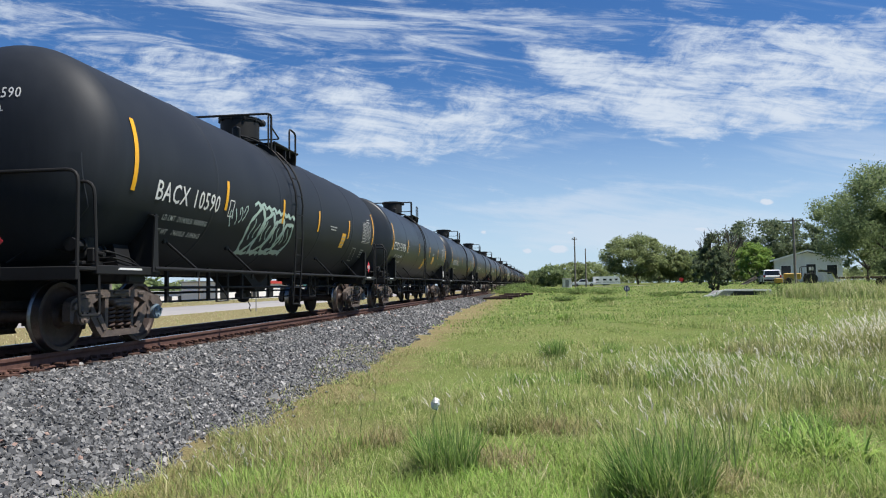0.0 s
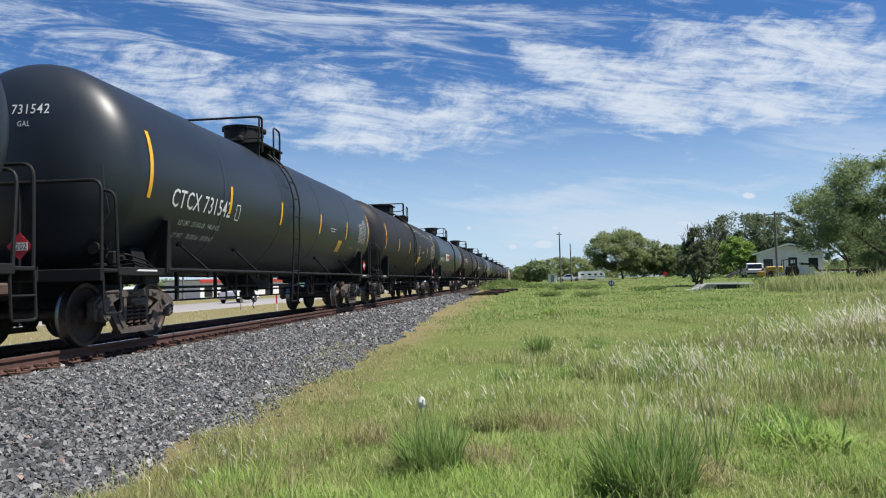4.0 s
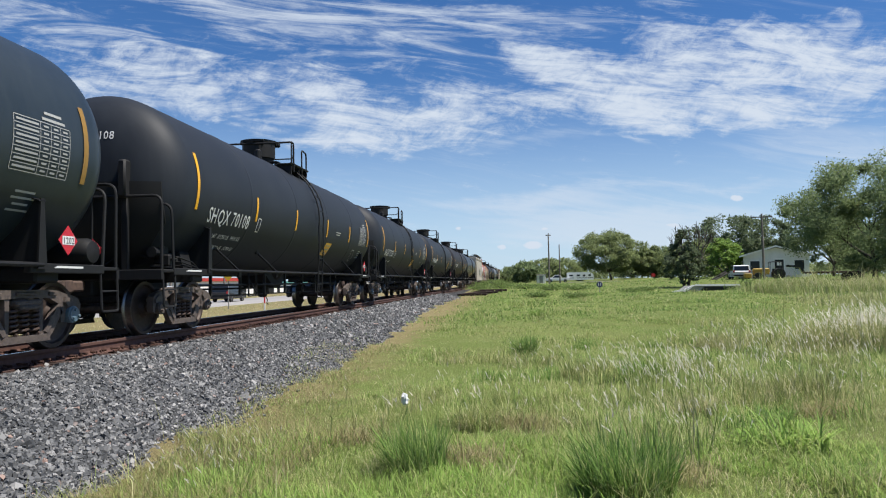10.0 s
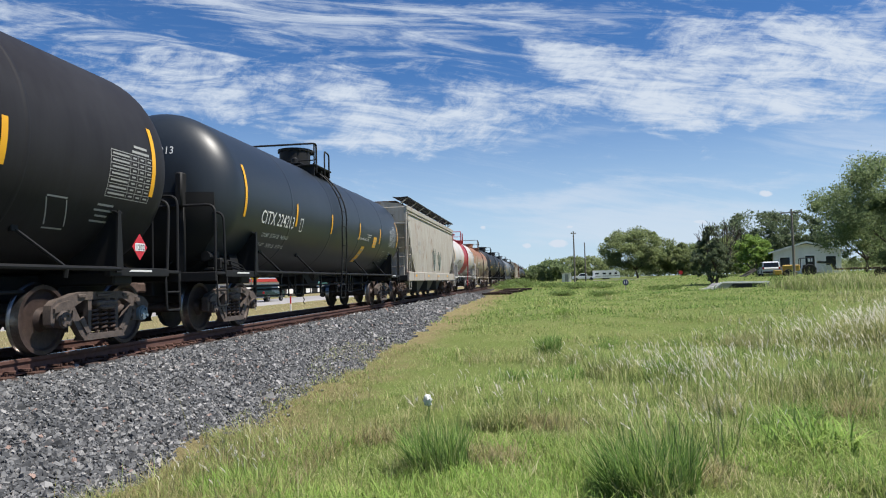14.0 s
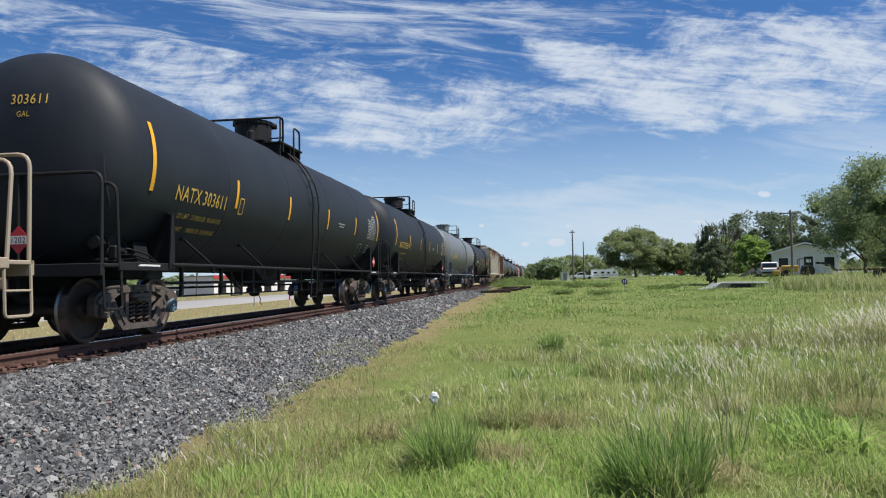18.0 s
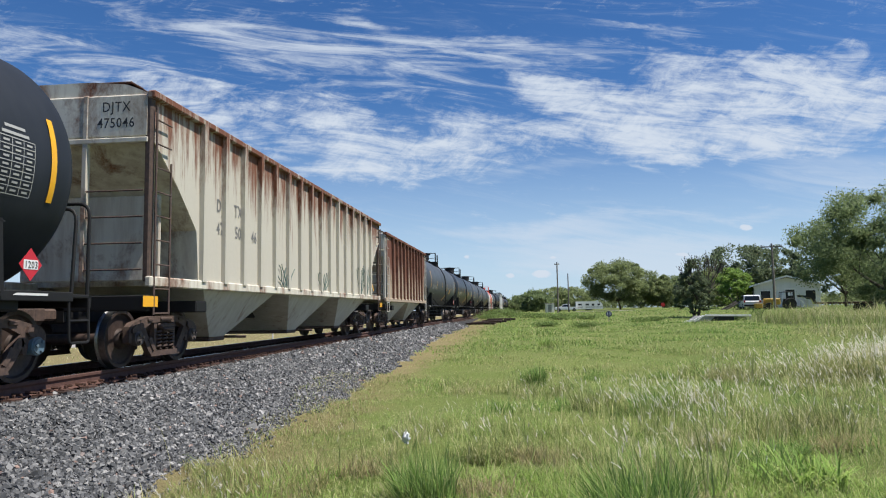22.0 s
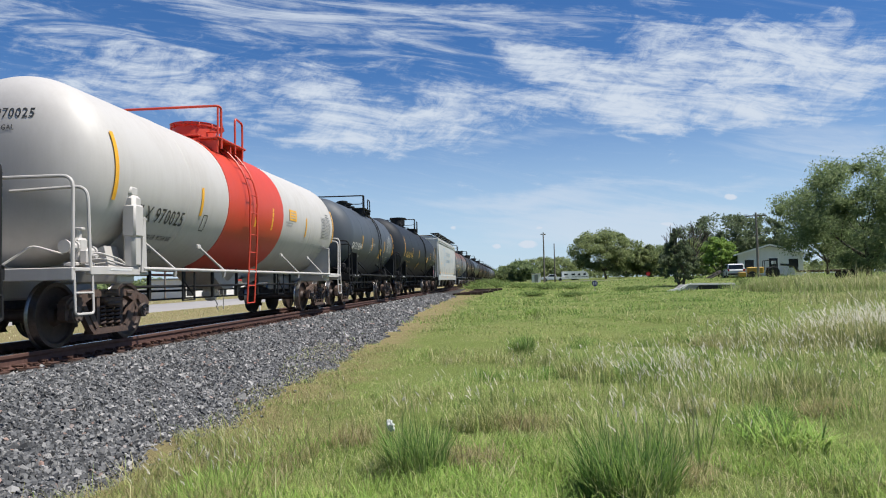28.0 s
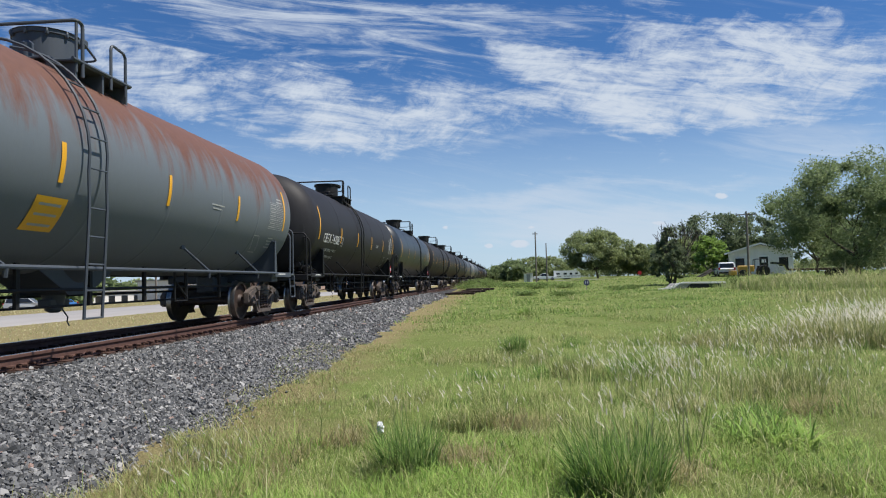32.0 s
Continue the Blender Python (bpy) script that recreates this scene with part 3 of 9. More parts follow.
def wheelset_mesh():
    b = Build(True)
    for s in (-1, 1):
        prof = [(0.60, 0.10), (0.66, 0.13), (0.675, 0.36), (0.678, 0.40), (0.680, 0.478), (0.695, 0.486), (0.712, 0.478), (0.722, 0.462), (0.80, 0.455), (0.826, 0.448), (0.826, 0.395), (0.79, 0.375), (0.765, 0.30), (0.79, 0.16), (0.86, 0.13), (0.87, 0.085), (1.02, 0.08)]
        b.lathe([(s * a, r) for a, r in prof], 36, "x")
    b.lathe([(-0.62, 0.085), (0.62, 0.085)], 12, "x")
    me = b.mesh("wheelset")
    me.materials.append(MATS["wheel"])
    me.materials.append(MATS["tread"])
    for p in me.polygons:
        c = p.center
        rr = math.hypot(c.y, c.z)
        if rr > 0.443 and 0.675 < abs(c.x) < 0.815:
            p.material_index = 1
    return me


def cap_mesh():
    b = Build(True)
    b.lathe([(1.00, 0.105), (1.06, 0.115), (1.12, 0.115), (1.125, 0.10), (1.145, 0.095), (1.148, 0.02)], 20, "x")
    for k in range(3):
        a = 2.0944 * k + 0.4
        b.lathe([(1.145, 0.022), (1.172, 0.022), (1.174, 0.012)], 6, "x", (0, 0.062 * math.cos(a), 0.062 * math.sin(a)))
    return b


def side_frame_mesh():
    """Cast truss side frame: arched top member, pedestals, thin columns and legs with open windows between."""
    b = Build(True)
    x0, x1 = 0.965, 1.075
    for s in (-1, 1):
        b.slab([(s * y, z) for y, z in ((0, 0.80), (0.40, 0.80), (0.60, 0.785), (0.80, 0.735), (0.98, 0.70), (1.07, 0.64), (1.09, 0.56), (1.09, 0.40), (1.03, 0.36), (1.0, 0.52), (0.80, 0.54), (0.75, 0.36), (0.69, 0.36), (0.66, 0.60), (0.44, 0.69), (0, 0.70))], x0, x1)
        b.slab([(s * y, z) for y, z in ((0.72, 0.50), (0.64, 0.62), (0.52, 0.45), (0.30, 0.22), (0.30, 0.15), (0.42, 0.15), (0.52, 0.24))], x0 + 0.02, x1)
        b.slab([(s * y, z) for y, z in ((0.275, 0.22), (0.335, 0.22), (0.345, 0.70), (0.265, 0.70))], x0 + 0.02, x1 - 0.01)
        b.slab([(s * y, z) for y, z in ((0.47, 0.47), (0.55, 0.42), (0.40, 0.24), (0.34, 0.27))], x1 - 0.01, x1 + 0.02)
        b.box((1.0, s * 0.889, 0.585), (0.20, 0.26, 0.10), 0.025)
        b.slab([(s * y, z) for y, z in ((0.74, 0.70), (0.96, 0.665), (1.05, 0.60), (1.05, 0.54), (0.78, 0.57), (0.72, 0.63))], x1 - 0.01, x1 + 0.035)
        b.box((1.085, s * 0.50, 0.745), (0.03, 0.15, 0.05), 0.008)
    b.slab([(-0.44, 0.15), (0.44, 0.15), (0.38, 0.235), (-0.38, 0.235)], x0 - 0.05, x1 + 0.03)
    b.box((1.04, 0, 0.640), (0.20, 0.46, 0.075), 0.02)
    b.box((1.07, 0, 0.585), (0.16, 0.34, 0.06), 0.02)
    b.box((1.09, 0, 0.750), (0.03, 0.36, 0.045), 0.01)
    return b


def spring_mesh():
    b = Build(True)
    for y in (-0.20, 0.0, 0.20):
        pts = [(1.02 + 0.075 * math.cos(t * 0.7854), y + 0.075 * math.sin(t * 0.7854), 0.25 + 0.325 * t / 44) for t in range(45)]
        b.tube(pts, 0.019, 6)
    return b


def bolster_mesh():
    b = Build(False)
    b.box((0, 0, 0.62), (2.0, 0.36, 0.22), 0.04)
    b.box((0, 0, 0.78), (0.5, 0.42, 0.16), 0.03)
    b.box((0, 0.62, 0.42), (1.5, 0.10, 0.12), 0.02)
    b.box((0, -0.62, 0.42), (1.5, 0.10, 0.12), 0.02)
    for s in (-1, 1):
        for y in (-0.40, 0.40):
            b.box((s * 0.75, y, 0.44), (0.10, 0.06, 0.36), 0.01)
    return b


def truck(car, y, steel, blue, wheels, near=True):
    """A two-axle truck with its centre at y: bolster, side frames with springs, wheelsets with bearing caps."""
    part("bolster", cached("bolster", bolster_mesh), MATS["frame_steel"], car, m=pose(0, y, 0))
    for s in (0, 180):
        f = part("side_frame", cached("side_frame", side_frame_mesh), MATS[steel], car, m=pose(0, y, 0, 0, 0, s))
        if near:
            part("spring", cached("spring", spring_mesh), MATS["spring"], f)
    for k, dy in enumerate((-0.889, 0.889)):
        w = part("wheelset", cached("wheelset", wheelset_mesh), None, car, m=pose(0, y + dy, WHEEL_R))
        for s in (0, 180) if near else ():
            part("bearing_cap", cached("bearing_cap", cap_mesh), MATS["cap_blue" if blue and s == 0 and (k or blue > 1) else "frame_steel"], w, m=pose(0, 0, 0, 0, 0, s))
        wheels.append((w, y + dy))


def head_y(r, length, flat):
    """How far ahead the tank's end lies at the share r of its radius: a deep dish, or a shallow jacket end with a tight rim."""
    half = length / 2 - 0.72
    if flat:
        return -half - 0.06 - 0.40 * (1 - (min(r, 0.965) / 0.965) ** 2) + 0.10 * max(0.0, (r - 0.965) / 0.035) ** 2
    return -half - 0.72 * math.cos(math.asin(min(1.0, r ** 1.47)))


def tank_mesh(length, seams, flat):
    half = length / 2 - 0.72
    prof = [(head_y(0.012, length, flat), 0.02)]
    for k in range(1, 25):
        r = math.sin((k / 24) ** 1.3 * math.pi / 2) ** 0.68
        prof.append((head_y(r, length, flat) - (0.04 if flat and k == 24 else 0.0), R * r))
    for s in seams:
        y = s * half
        prof += [(y - 0.10, R), (y - 0.05, R), (y - 0.035, R + 0.001), (y - 0.02, R + 0.007), (y + 0.02, R + 0.007), (y + 0.035, R + 0.001), (y + 0.05, R), (y + 0.10, R)]
    prof.insert(25, (-half + 0.10, R))
    prof += [(-y, r) for y, r in reversed(prof) if y < -half + 0.11]
    return Build(True).lathe(prof, 72, "y", (0, 0, ZC))


def bent(b, verts, faces, y, z, lift=0.010, flip=1):
    """Lays flat lettering or patches on the near side of a tank: u runs along the car, v up."""
    a0 = math.asin(max(-0.98, min(0.98, (z - ZC) / R)))
    out = []
    for u, v, *_ in verts:
        a = a0 + v / R
        out.append(((R + lift) * math.cos(a), y + u * flip, ZC + (R + lift) * math.sin(a)))
    b.add(out, faces)


def patch(b, y, z, w, h, lean=0.0, lift=0.006, n=6):
    """A rectangle laid on the tank's near side; lean shears it along the car."""
    verts, faces = [], []
    for i in range(n + 1):
        v = h * (i / n - 0.5)
        verts += [(-w / 2 + lean * v, v), (w / 2 + lean * v, v)]
    for i in range(n):
        faces.append((2 * i, 2 * i + 1, 2 * i + 3, 2 * i + 2))
    bent(b, verts, faces, y, z, lift)


def lettering(name, words, size, y, z, ink, car, label="", squeeze=0.8):
    """Lettering on the near side, one part for each word."""
    v, f = text_points(words, size)
    wide, at = max(p[0] for p in v) - min(p[0] for p in v), min(p[0] for p in v)
    lens = [max(p[0] for p in text_points(w, size)[0]) - min(p[0] for p in text_points(w, size)[0]) for w in words.split()]
    for w, n in zip(words.split(), lens):
        b = Build()
        q, g = text_points(w, size)
        bent(b, [((u + at + n / 2) * squeeze, h) for u, h, _ in q], g, y, z)
        part(name, b, ink, car, label)
        at += n + (wide - sum(lens)) / max(1, len(lens) - 1)


def marks(words, size, y, z, gap=1.0, squeeze=0.8):
    b = Build()
    v, f = text_points(words, size)
    bent(b, [(u * squeeze, w) for u, w, _ in v], f, y, z)
    return b


def bars(rows, y, z, h, step, widths):
    """Small unreadable lines as plain bars."""
    b = Build()
    for i in range(rows):
        w = widths[i % len(widths)]
        patch(b, y, z - i * step, w, h, n=1)
    return b


def table_mesh(y, z, w=1.0, h=0.62):
    b = Build()
    for i in range(8):
        patch(b, y, z + h * (0.5 - i / 7), w, 0.010, n=1)
    for i in (0, 0.45, 0.64, 0.82, 1):
        patch(b, y - w / 2 + w * i, z, 0.009, h, n=6)
    for i in range(7):
        patch(b, y - w * 0.27, z + h * (0.43 - i / 7), w * 0.38, 0.026, n=1)
        for c in (0.05, 0.23, 0.41):
            patch(b, y + w * c, z + h * (0.43 - i / 7), w * 0.09, 0.024, n=1)
    for i in range(2):
        patch(b, y + w * 0.2, z + h * 0.58 + i * 0.075, w * (0.42 - 0.1 * i), 0.035, n=1)
    return b


def frame_mark(y, z, w, h, lean=0.0):
    b = Build()
    for s in (-1, 1):
        patch(b, y + s * w / 2, z, 0.022, h, lean)
        patch(b, y + lean * s * h / 2, z + s * h / 2, w, 0.022, n=1)
    return b


def on_head(words, size, x, z, length, flat):
    """Lettering on the dished front head, read from ahead."""
    b = Build()
    v, f = text_points(words, size)
    out = []
    for u, w, _ in v:
        px, pz = x + u * 0.85, z + w
        out.append((px, head_y(min(0.985, math.hypot(px, pz) / R), length, flat) - 0.008, ZC + pz))
    b.add(out, f)
    return b


def head_shield_mesh(length):
    """Half-height steel shield over the lower front head, with cut corners, following the dish."""
    b, n, m = Build(True), 14, 10
    half, verts, faces = length / 2 - 0.72, [], []
    for out in (0.035, 0.012):
        for j in range(m + 1):
            z = -1.42 + 1.36 * j / m
            wide = min(1.26, 1.26 - 0.75 * max(0.0, -z - 0.72), math.sqrt(max(0.04, R * R * 0.985 - z * z)))
            for i in range(n + 1):
                x = wide * (2 * i / n - 1)
                r = min(0.99, math.hypot(x, z) / R)
                verts.append((x, -half - 0.72 * math.cos(math.asin(r ** 1.47)) - out, ZC + z))
    k = (n + 1) * (m + 1)
    for j in range(m):
        for i in range(n):
            a = j * (n + 1) + i
            faces += [(a, a + 1, a + n + 2, a + n + 1), (k + a, k + a + n + 1, k + a + n + 2, k + a + 1)]
    rim = list(range(n + 1)) + [j * (n + 1) + n for j in range(1, m + 1)] + [m * (n + 1) + i for i in range(n - 1, -1, -1)] + [j * (n + 1) for j in range(m - 1, 0, -1)]
    faces += [(a, rim[(q + 1) % len(rim)], k + rim[(q + 1) % len(rim)], k + a) for q, a in enumerate(rim)]
    return b.add(verts, faces)


def ladder_mesh(w=0.42):
    """Side ladder: two stringers that follow the tank and drop below the walkway, with rungs."""
    b = Build(True)
    for s in (-1, 1):
        pts = [(( R + 0.11) * math.cos(a), s * w / 2, ZC + (R + 0.11) * math.sin(a)) for a in [radians(82 - 9 * k) for k in range(11)]]
        pts += [(R + 0.10, s * w / 2, 1.9), (R + 0.06, s * w / 2, 1.15), (R + 0.02, s * w / 2, 0.42)]
        b.tube(pts, 0.022, 6)
    for k in range(6):
        a = radians(66 - 14.5 * k)
        x, z = (R + 0.11) * math.cos(a), ZC + (R + 0.11) * math.sin(a)
        b.tube([(x, -w / 2, z), (x, w / 2, z)], 0.014, 6)
    for z in (1.9, 1.52, 1.15, 0.80, 0.43):
        b.tube([(R + 0.08 - (1.9 - z) * 0.04, -w / 2, z), (R + 0.08 - (1.9 - z) * 0.04, w / 2, z)], 0.014, 6)
    return b


def hatch_mesh(kind):
    b = Build(True)
    top = ZC + R
    if kind == "square":
        b.box((0, 0, top + 0.20), (0.85, 0.9, 0.5), 0.05)
        b.box((0, 0, top + 0.46), (1.0, 1.15, 0.05), 0.02)
    elif kind == "low":
        for y in (-0.45, 0.0, 0.4):
            b.lathe([(top - 0.05, 0.16), (top + 0.20, 0.16), (top + 0.21, 0.22), (top + 0.27, 0.22), (top + 0.30, 0.10)], 14, "z", (0.1 if y else -0.1, y, 0))
    else:
        k = 1.06 if kind == "big" else 1.0
        if R < 1.5:
            top -= 0.2
        b.lathe([(top - 0.2, 0.39 * k), (top + 0.14 * k, 0.39 * k), (top + 0.15 * k, 0.45 * k), (top + 0.56 * k, 0.45 * k), (top + 0.57 * k, 0.48 * k), (top + 0.62 * k, 0.48 * k), (top + 0.63 * k, 0.50 * k), (top + 0.66 * k, 0.20)], 28, "z")
        for i in range(10):
            a = 0.6283 * i
            b.box((0.47 * k * math.sin(a), 0.47 * k * math.cos(a), top + 0.58 * k), (0.05, 0.05, 0.10), 0.01)
        b.box((0.42 * k, 0.25 * k, top + 0.58 * k), (0.20, 0.16, 0.14), 0.03)
        b.lathe([(top - 0.1, 0.09), (top + 0.22, 0.09), (top + 0.26, 0.05)], 10, "z", (0.3, -0.85, 0))
        b.lathe([(top - 0.1, 0.11), (top + 0.25, 0.11), (top + 0.30, 0.06)], 10, "z", (-0.2, 0.82, 0))
    return b


def platform_mesh(wide, back):
    """Grated walkway on the near and far side of the hatch, on brackets; the ladder's rear stringer is the origin."""
    b = Build(False)
    top = ZC + R - 0.10
    n = 1.5 + back
    for s in (-1, 1):
        b.box((s * (wide - 0.2), back - n / 2 + 0.1, top), (0.40, n, 0.035), 0.008)
        b.tube([(s * wide, back - n + 0.1, top + 0.02), (s * wide, back + 0.1, top + 0.02)], 0.026, 6)
        for k in range(3):
            y = back + 0.02 - (n - 0.2) * k / 2
            b.slab([(s * (wide - 0.02), top), (s * 0.62, top), (s * 0.62, top - 0.05), (s * (wide - 0.02), top - 0.30)], y - 0.025, y + 0.025, "xz")
    for y in (back - n + 0.3, back - 0.05):
        b.box((0, y, top + 0.08), (wide * 2 - 0.8, 0.28, 0.035), 0.008)
    return b


def handrail_mesh(wide, high, post, turn):
    """A guard rail across the tank that turns back along the near side and down, and a short loop over the ladder."""
    b = Build(True)
    top = ZC + R
    b.tube(rounded([(-wide, post, top - 0.3), (-wide, post, top + high), (wide, post, top + high), (wide, post + turn, top + high - 0.02), (wide, post + turn, top - 0.3)], 0.12), 0.026, 8)
    b.tube([(wide - 0.02, post + 0.02, top + high), (wide - 0.02, post + 0.02, top - 0.25)], 0.022, 6)
    x = wide
    for k in range(1, int(turn / 0.9)):
        b.tube([(x, post + turn * k / int(turn / 0.9), top + high), (x, post + turn * k / int(turn / 0.9), top - 0.25)], 0.020, 6)
    b.tube(rounded([(x, -0.42, top - 0.28), (x, -0.42, top + high - 0.06), (x, 0, top + high - 0.10), (x, 0, top - 0.28)], 0.10), 0.024, 6)
    b.tube(rounded([(x, post + turn, top + high * 0.45), (x - 0.3, -0.30, top + high * 0.45), (-wide, -0.30, top + high * 0.45)], 0.1), 0.018, 6)
    return b


def end_parts(L):
    """Front end: stub sill, end platform, end sill, body bolster, saddle web and side beams, each a mesh."""
    e = -L / 2
    out = [("stub_sill", Build(False).box((0, e + 1.9, 0.86), (0.42, 2.5, 0.38), 0.03)), ("end_platform", Build(False).box((0, e + 0.95, 1.07), (2.86, 0.66, 0.05), 0.01)),
           ("end_sill", Build(False).box((0, e + 0.64, 1.01), (2.86, 0.07, 0.17), 0.01)), ("body_bolster", Build(False).box((0, e + 2.05, 0.98), (2.7, 0.45, 0.20), 0.03)),
           ("saddle_web", Build(False).slab([(-1.20, 1.05), (-1.10, 1.44), (-0.95, 1.38), (0, 1.10), (0.95, 1.38), (1.10, 1.44), (1.20, 1.05)], e + 1.85, e + 2.2, "xz"))]
    for s in (-1, 1):
        out.append(("side_beam", Build(False).box((s * 1.40, e + 1.75, 1.06), (0.09, 1.5, 0.12), 0.01)))
    return [(n, b.mesh(n)) for n, b in out]


def gusset_mesh(L):
    """Upright jacking web from the deck's edge to the tank, with an outer flange and a thin cap."""
    b = Build(False)
    e = -L / 2
    b.slab([(0.62, 1.12), (1.45, 1.10), (1.45, 1.86), (1.30, 1.92)], e + 2.31, e + 2.35, "xz")
    b.slab([(e + 2.24, 1.05), (e + 2.40, 1.05), (e + 2.36, 1.90), (e + 2.30, 1.90)], 1.45, 1.475)
    b.slab([(1.22, 1.895), (1.30, 1.925), (1.475, 1.875), (1.475, 1.86), (1.30, 1.90)], e + 2.26, e + 2.40, "xz")
    return b


def end_rail_mesh(L):
    b = Build(True)
    e = -L / 2
    b.tube(rounded([(-1.40, e + 0.66, 1.05), (-1.40, e + 0.66, 2.3), (1.40, e + 0.66, 2.3), (1.40, e + 0.66, 1.05)], 0.16), 0.024, 8)
    b.tube([(0.2, e + 0.66, 2.28), (0.2, e + 0.66, 1.05)], 0.018, 6)
    return b


def corner_rail_mesh(L):
    b = Build(True)
    e = -L / 2
    b.tube(rounded([(0.30, e + 0.95, 2.16), (1.42, e + 0.95, 2.2), (1.42, e + 1.02, 1.05)], 0.18), 0.023, 8)
    return b


def step_mesh(L):
    b = Build(True)
    e = -L / 2
    b.tube(rounded([(1.42, e + 0.66, 1.02), (1.44, e + 0.66, 0.48), (1.44, e + 1.06, 0.48), (1.42, e + 1.06, 1.02)], 0.05, 3), 0.018, 6)
    b.tube([(1.43, e + 0.66, 0.76), (1.43, e + 1.06, 0.76)], 0.015, 6)
    return b


def coupler_mesh(L):
    b = Build(False)
    e = -L / 2
    b.box((0, e + 0.50, 0.84), (0.16, 0.75, 0.18), 0.03)
    b.box((0.02, e + 0.10, 0.84), (0.34, 0.30, 0.28), 0.06)
    b.box((0.12, e - 0.04, 0.84), (0.14, 0.16, 0.26), 0.05)
    b.tube([(-0.25, e + 0.70, 0.92), (-0.32, e + 0.35, 0.62), (-0.24, e + 0.08, 0.50), (-0.10, e - 0.02, 0.55)], 0.026, 6)
    return b


def walk_rail_mesh(L):
    b = Build(True)
    e = L / 2 - 2.3
    for s in (-1, 1):
        b.tube([(s * 1.46, -e, 1.10), (s * 1.46, e, 1.10)], 0.030, 8)
    return b


def brace_mesh():
    b = Build(True)
    b.tube([(1.46, 0.22, 1.10), (1.16, -0.26, 1.55)], 0.022, 6)
    b.box((1.15, -0.27, 1.56), (0.05, 0.12, 0.09), 0.01)
    b.tube([(1.46, 0.22, 1.08), (1.44, 0.23, 0.98)], 0.03, 6)
    return b


def valve_mesh():
    b = Build(True)
    b.lathe([(0.46, 0.06), (0.50, 0.13), (0.66, 0.16), (0.80, 0.18), (0.92, 0.42), (1.14, 0.60)], 20, "z")
    b.box((0, 0, 0.62), (0.22, 0.5, 0.12), 0.02)
    b.slab([(-1.0, 1.14), (1.0, 1.14), (0.26, 0.74), (-0.26, 0.74)], -0.42, 0.42)
    b.tube([(0.0, 0.2, 0.52), (0.05, 0.28, 0.38), (0.0, 0.34, 0.30), (0.06, 0.30, 0.24)], 0.012, 5)
    return b


def rigging_mesh(L):
    """Brake pipe and pull rods hung below the tank, with hangers."""
    b = Build(True)
    e = L / 2 - 3.2
    b.tube([(0.75, -e, 0.82), (0.75, e, 0.82)], 0.026, 6)
    b.tube([(0.62, -e, 0.58), (0.62, e * 0.9, 0.58)], 0.018, 6)
    b.tube([(-0.7, -e, 0.72), (-0.7, e, 0.72)], 0.026, 6)
    for k in range(7):
        y = -e + 2 * e * (k + 0.5) / 7
        b.box((0.72, y, 0.88), (0.05, 0.07, 0.62))
    for y in (-2.6, 2.9):
        b.tube([(0.8, y - 0.25, 1.1), (0.8, y - 0.25, 0.55), (0.8, y + 0.25, 0.55), (0.8, y + 0.25, 1.1)], 0.022, 5)
        b.tube([(0.8, y - 0.25, 0.95), (0.8, y + 0.25, 0.62)], 0.018, 5)
    return b


def reservoir_mesh():
    b = Build(True)
    b.lathe([(-0.55, 0.02), (-0.52, 0.15), (-0.44, 0.19), (0.44, 0.19), (0.52, 0.15), (0.55, 0.02)], 18, "x")
    return b


def placard_parts(car, x, y, z, ink, words, ahead=False):
    """A diamond hazard placard on a side bracket, or facing ahead on the front end."""
    b = Build(False)
    d = 0.19
    if ahead:
        b.slab([(x - d, z), (x, z - d), (x + d, z), (x, z + d)], y - 0.006, y, "xz")
        p = part("placard", b, MATS["placard_red" if ink == "red" else "placard_white"], car, "red diamond hazard placard" if ink == "red" else "white diamond hazard placard")
        part("panel", Build(False).slab([(x - 0.12, z - 0.055), (x + 0.12, z - 0.055), (x + 0.12, z + 0.055), (x - 0.12, z + 0.055)], y - 0.010, y - 0.008, "xz"), MATS["placard_white"], p)
        v, f = text_points(words, 0.115)
        part("lettering", Build(False).add([(x + u * 0.9, y - 0.014, z - 0.04 + w) for u, w, _ in v], f), MATS["black_ink"], p)
        return
    b.slab([(y - d, z), (y, z - d), (y + d, z), (y, z + d)], x, x + 0.006)
    p = part("placard", b, MATS["placard_red" if ink == "red" else "placard_white"], car, "red diamond hazard placard" if ink == "red" else "white diamond hazard placard")
    b = Build(False)
    b.slab([(y - 0.12, z - 0.055), (y + 0.12, z - 0.055), (y + 0.12, z + 0.055), (y - 0.12, z + 0.055)], x + 0.008, x + 0.010)
    part("panel", b, MATS["placard_white"], p)
    v, f = text_points(words, 0.115)
    b = Build(False).add([(x + 0.014, y + u * 0.9, z - 0.04 + w) for u, w, _ in v], f)
    part("lettering", b, MATS["black_ink"], p)


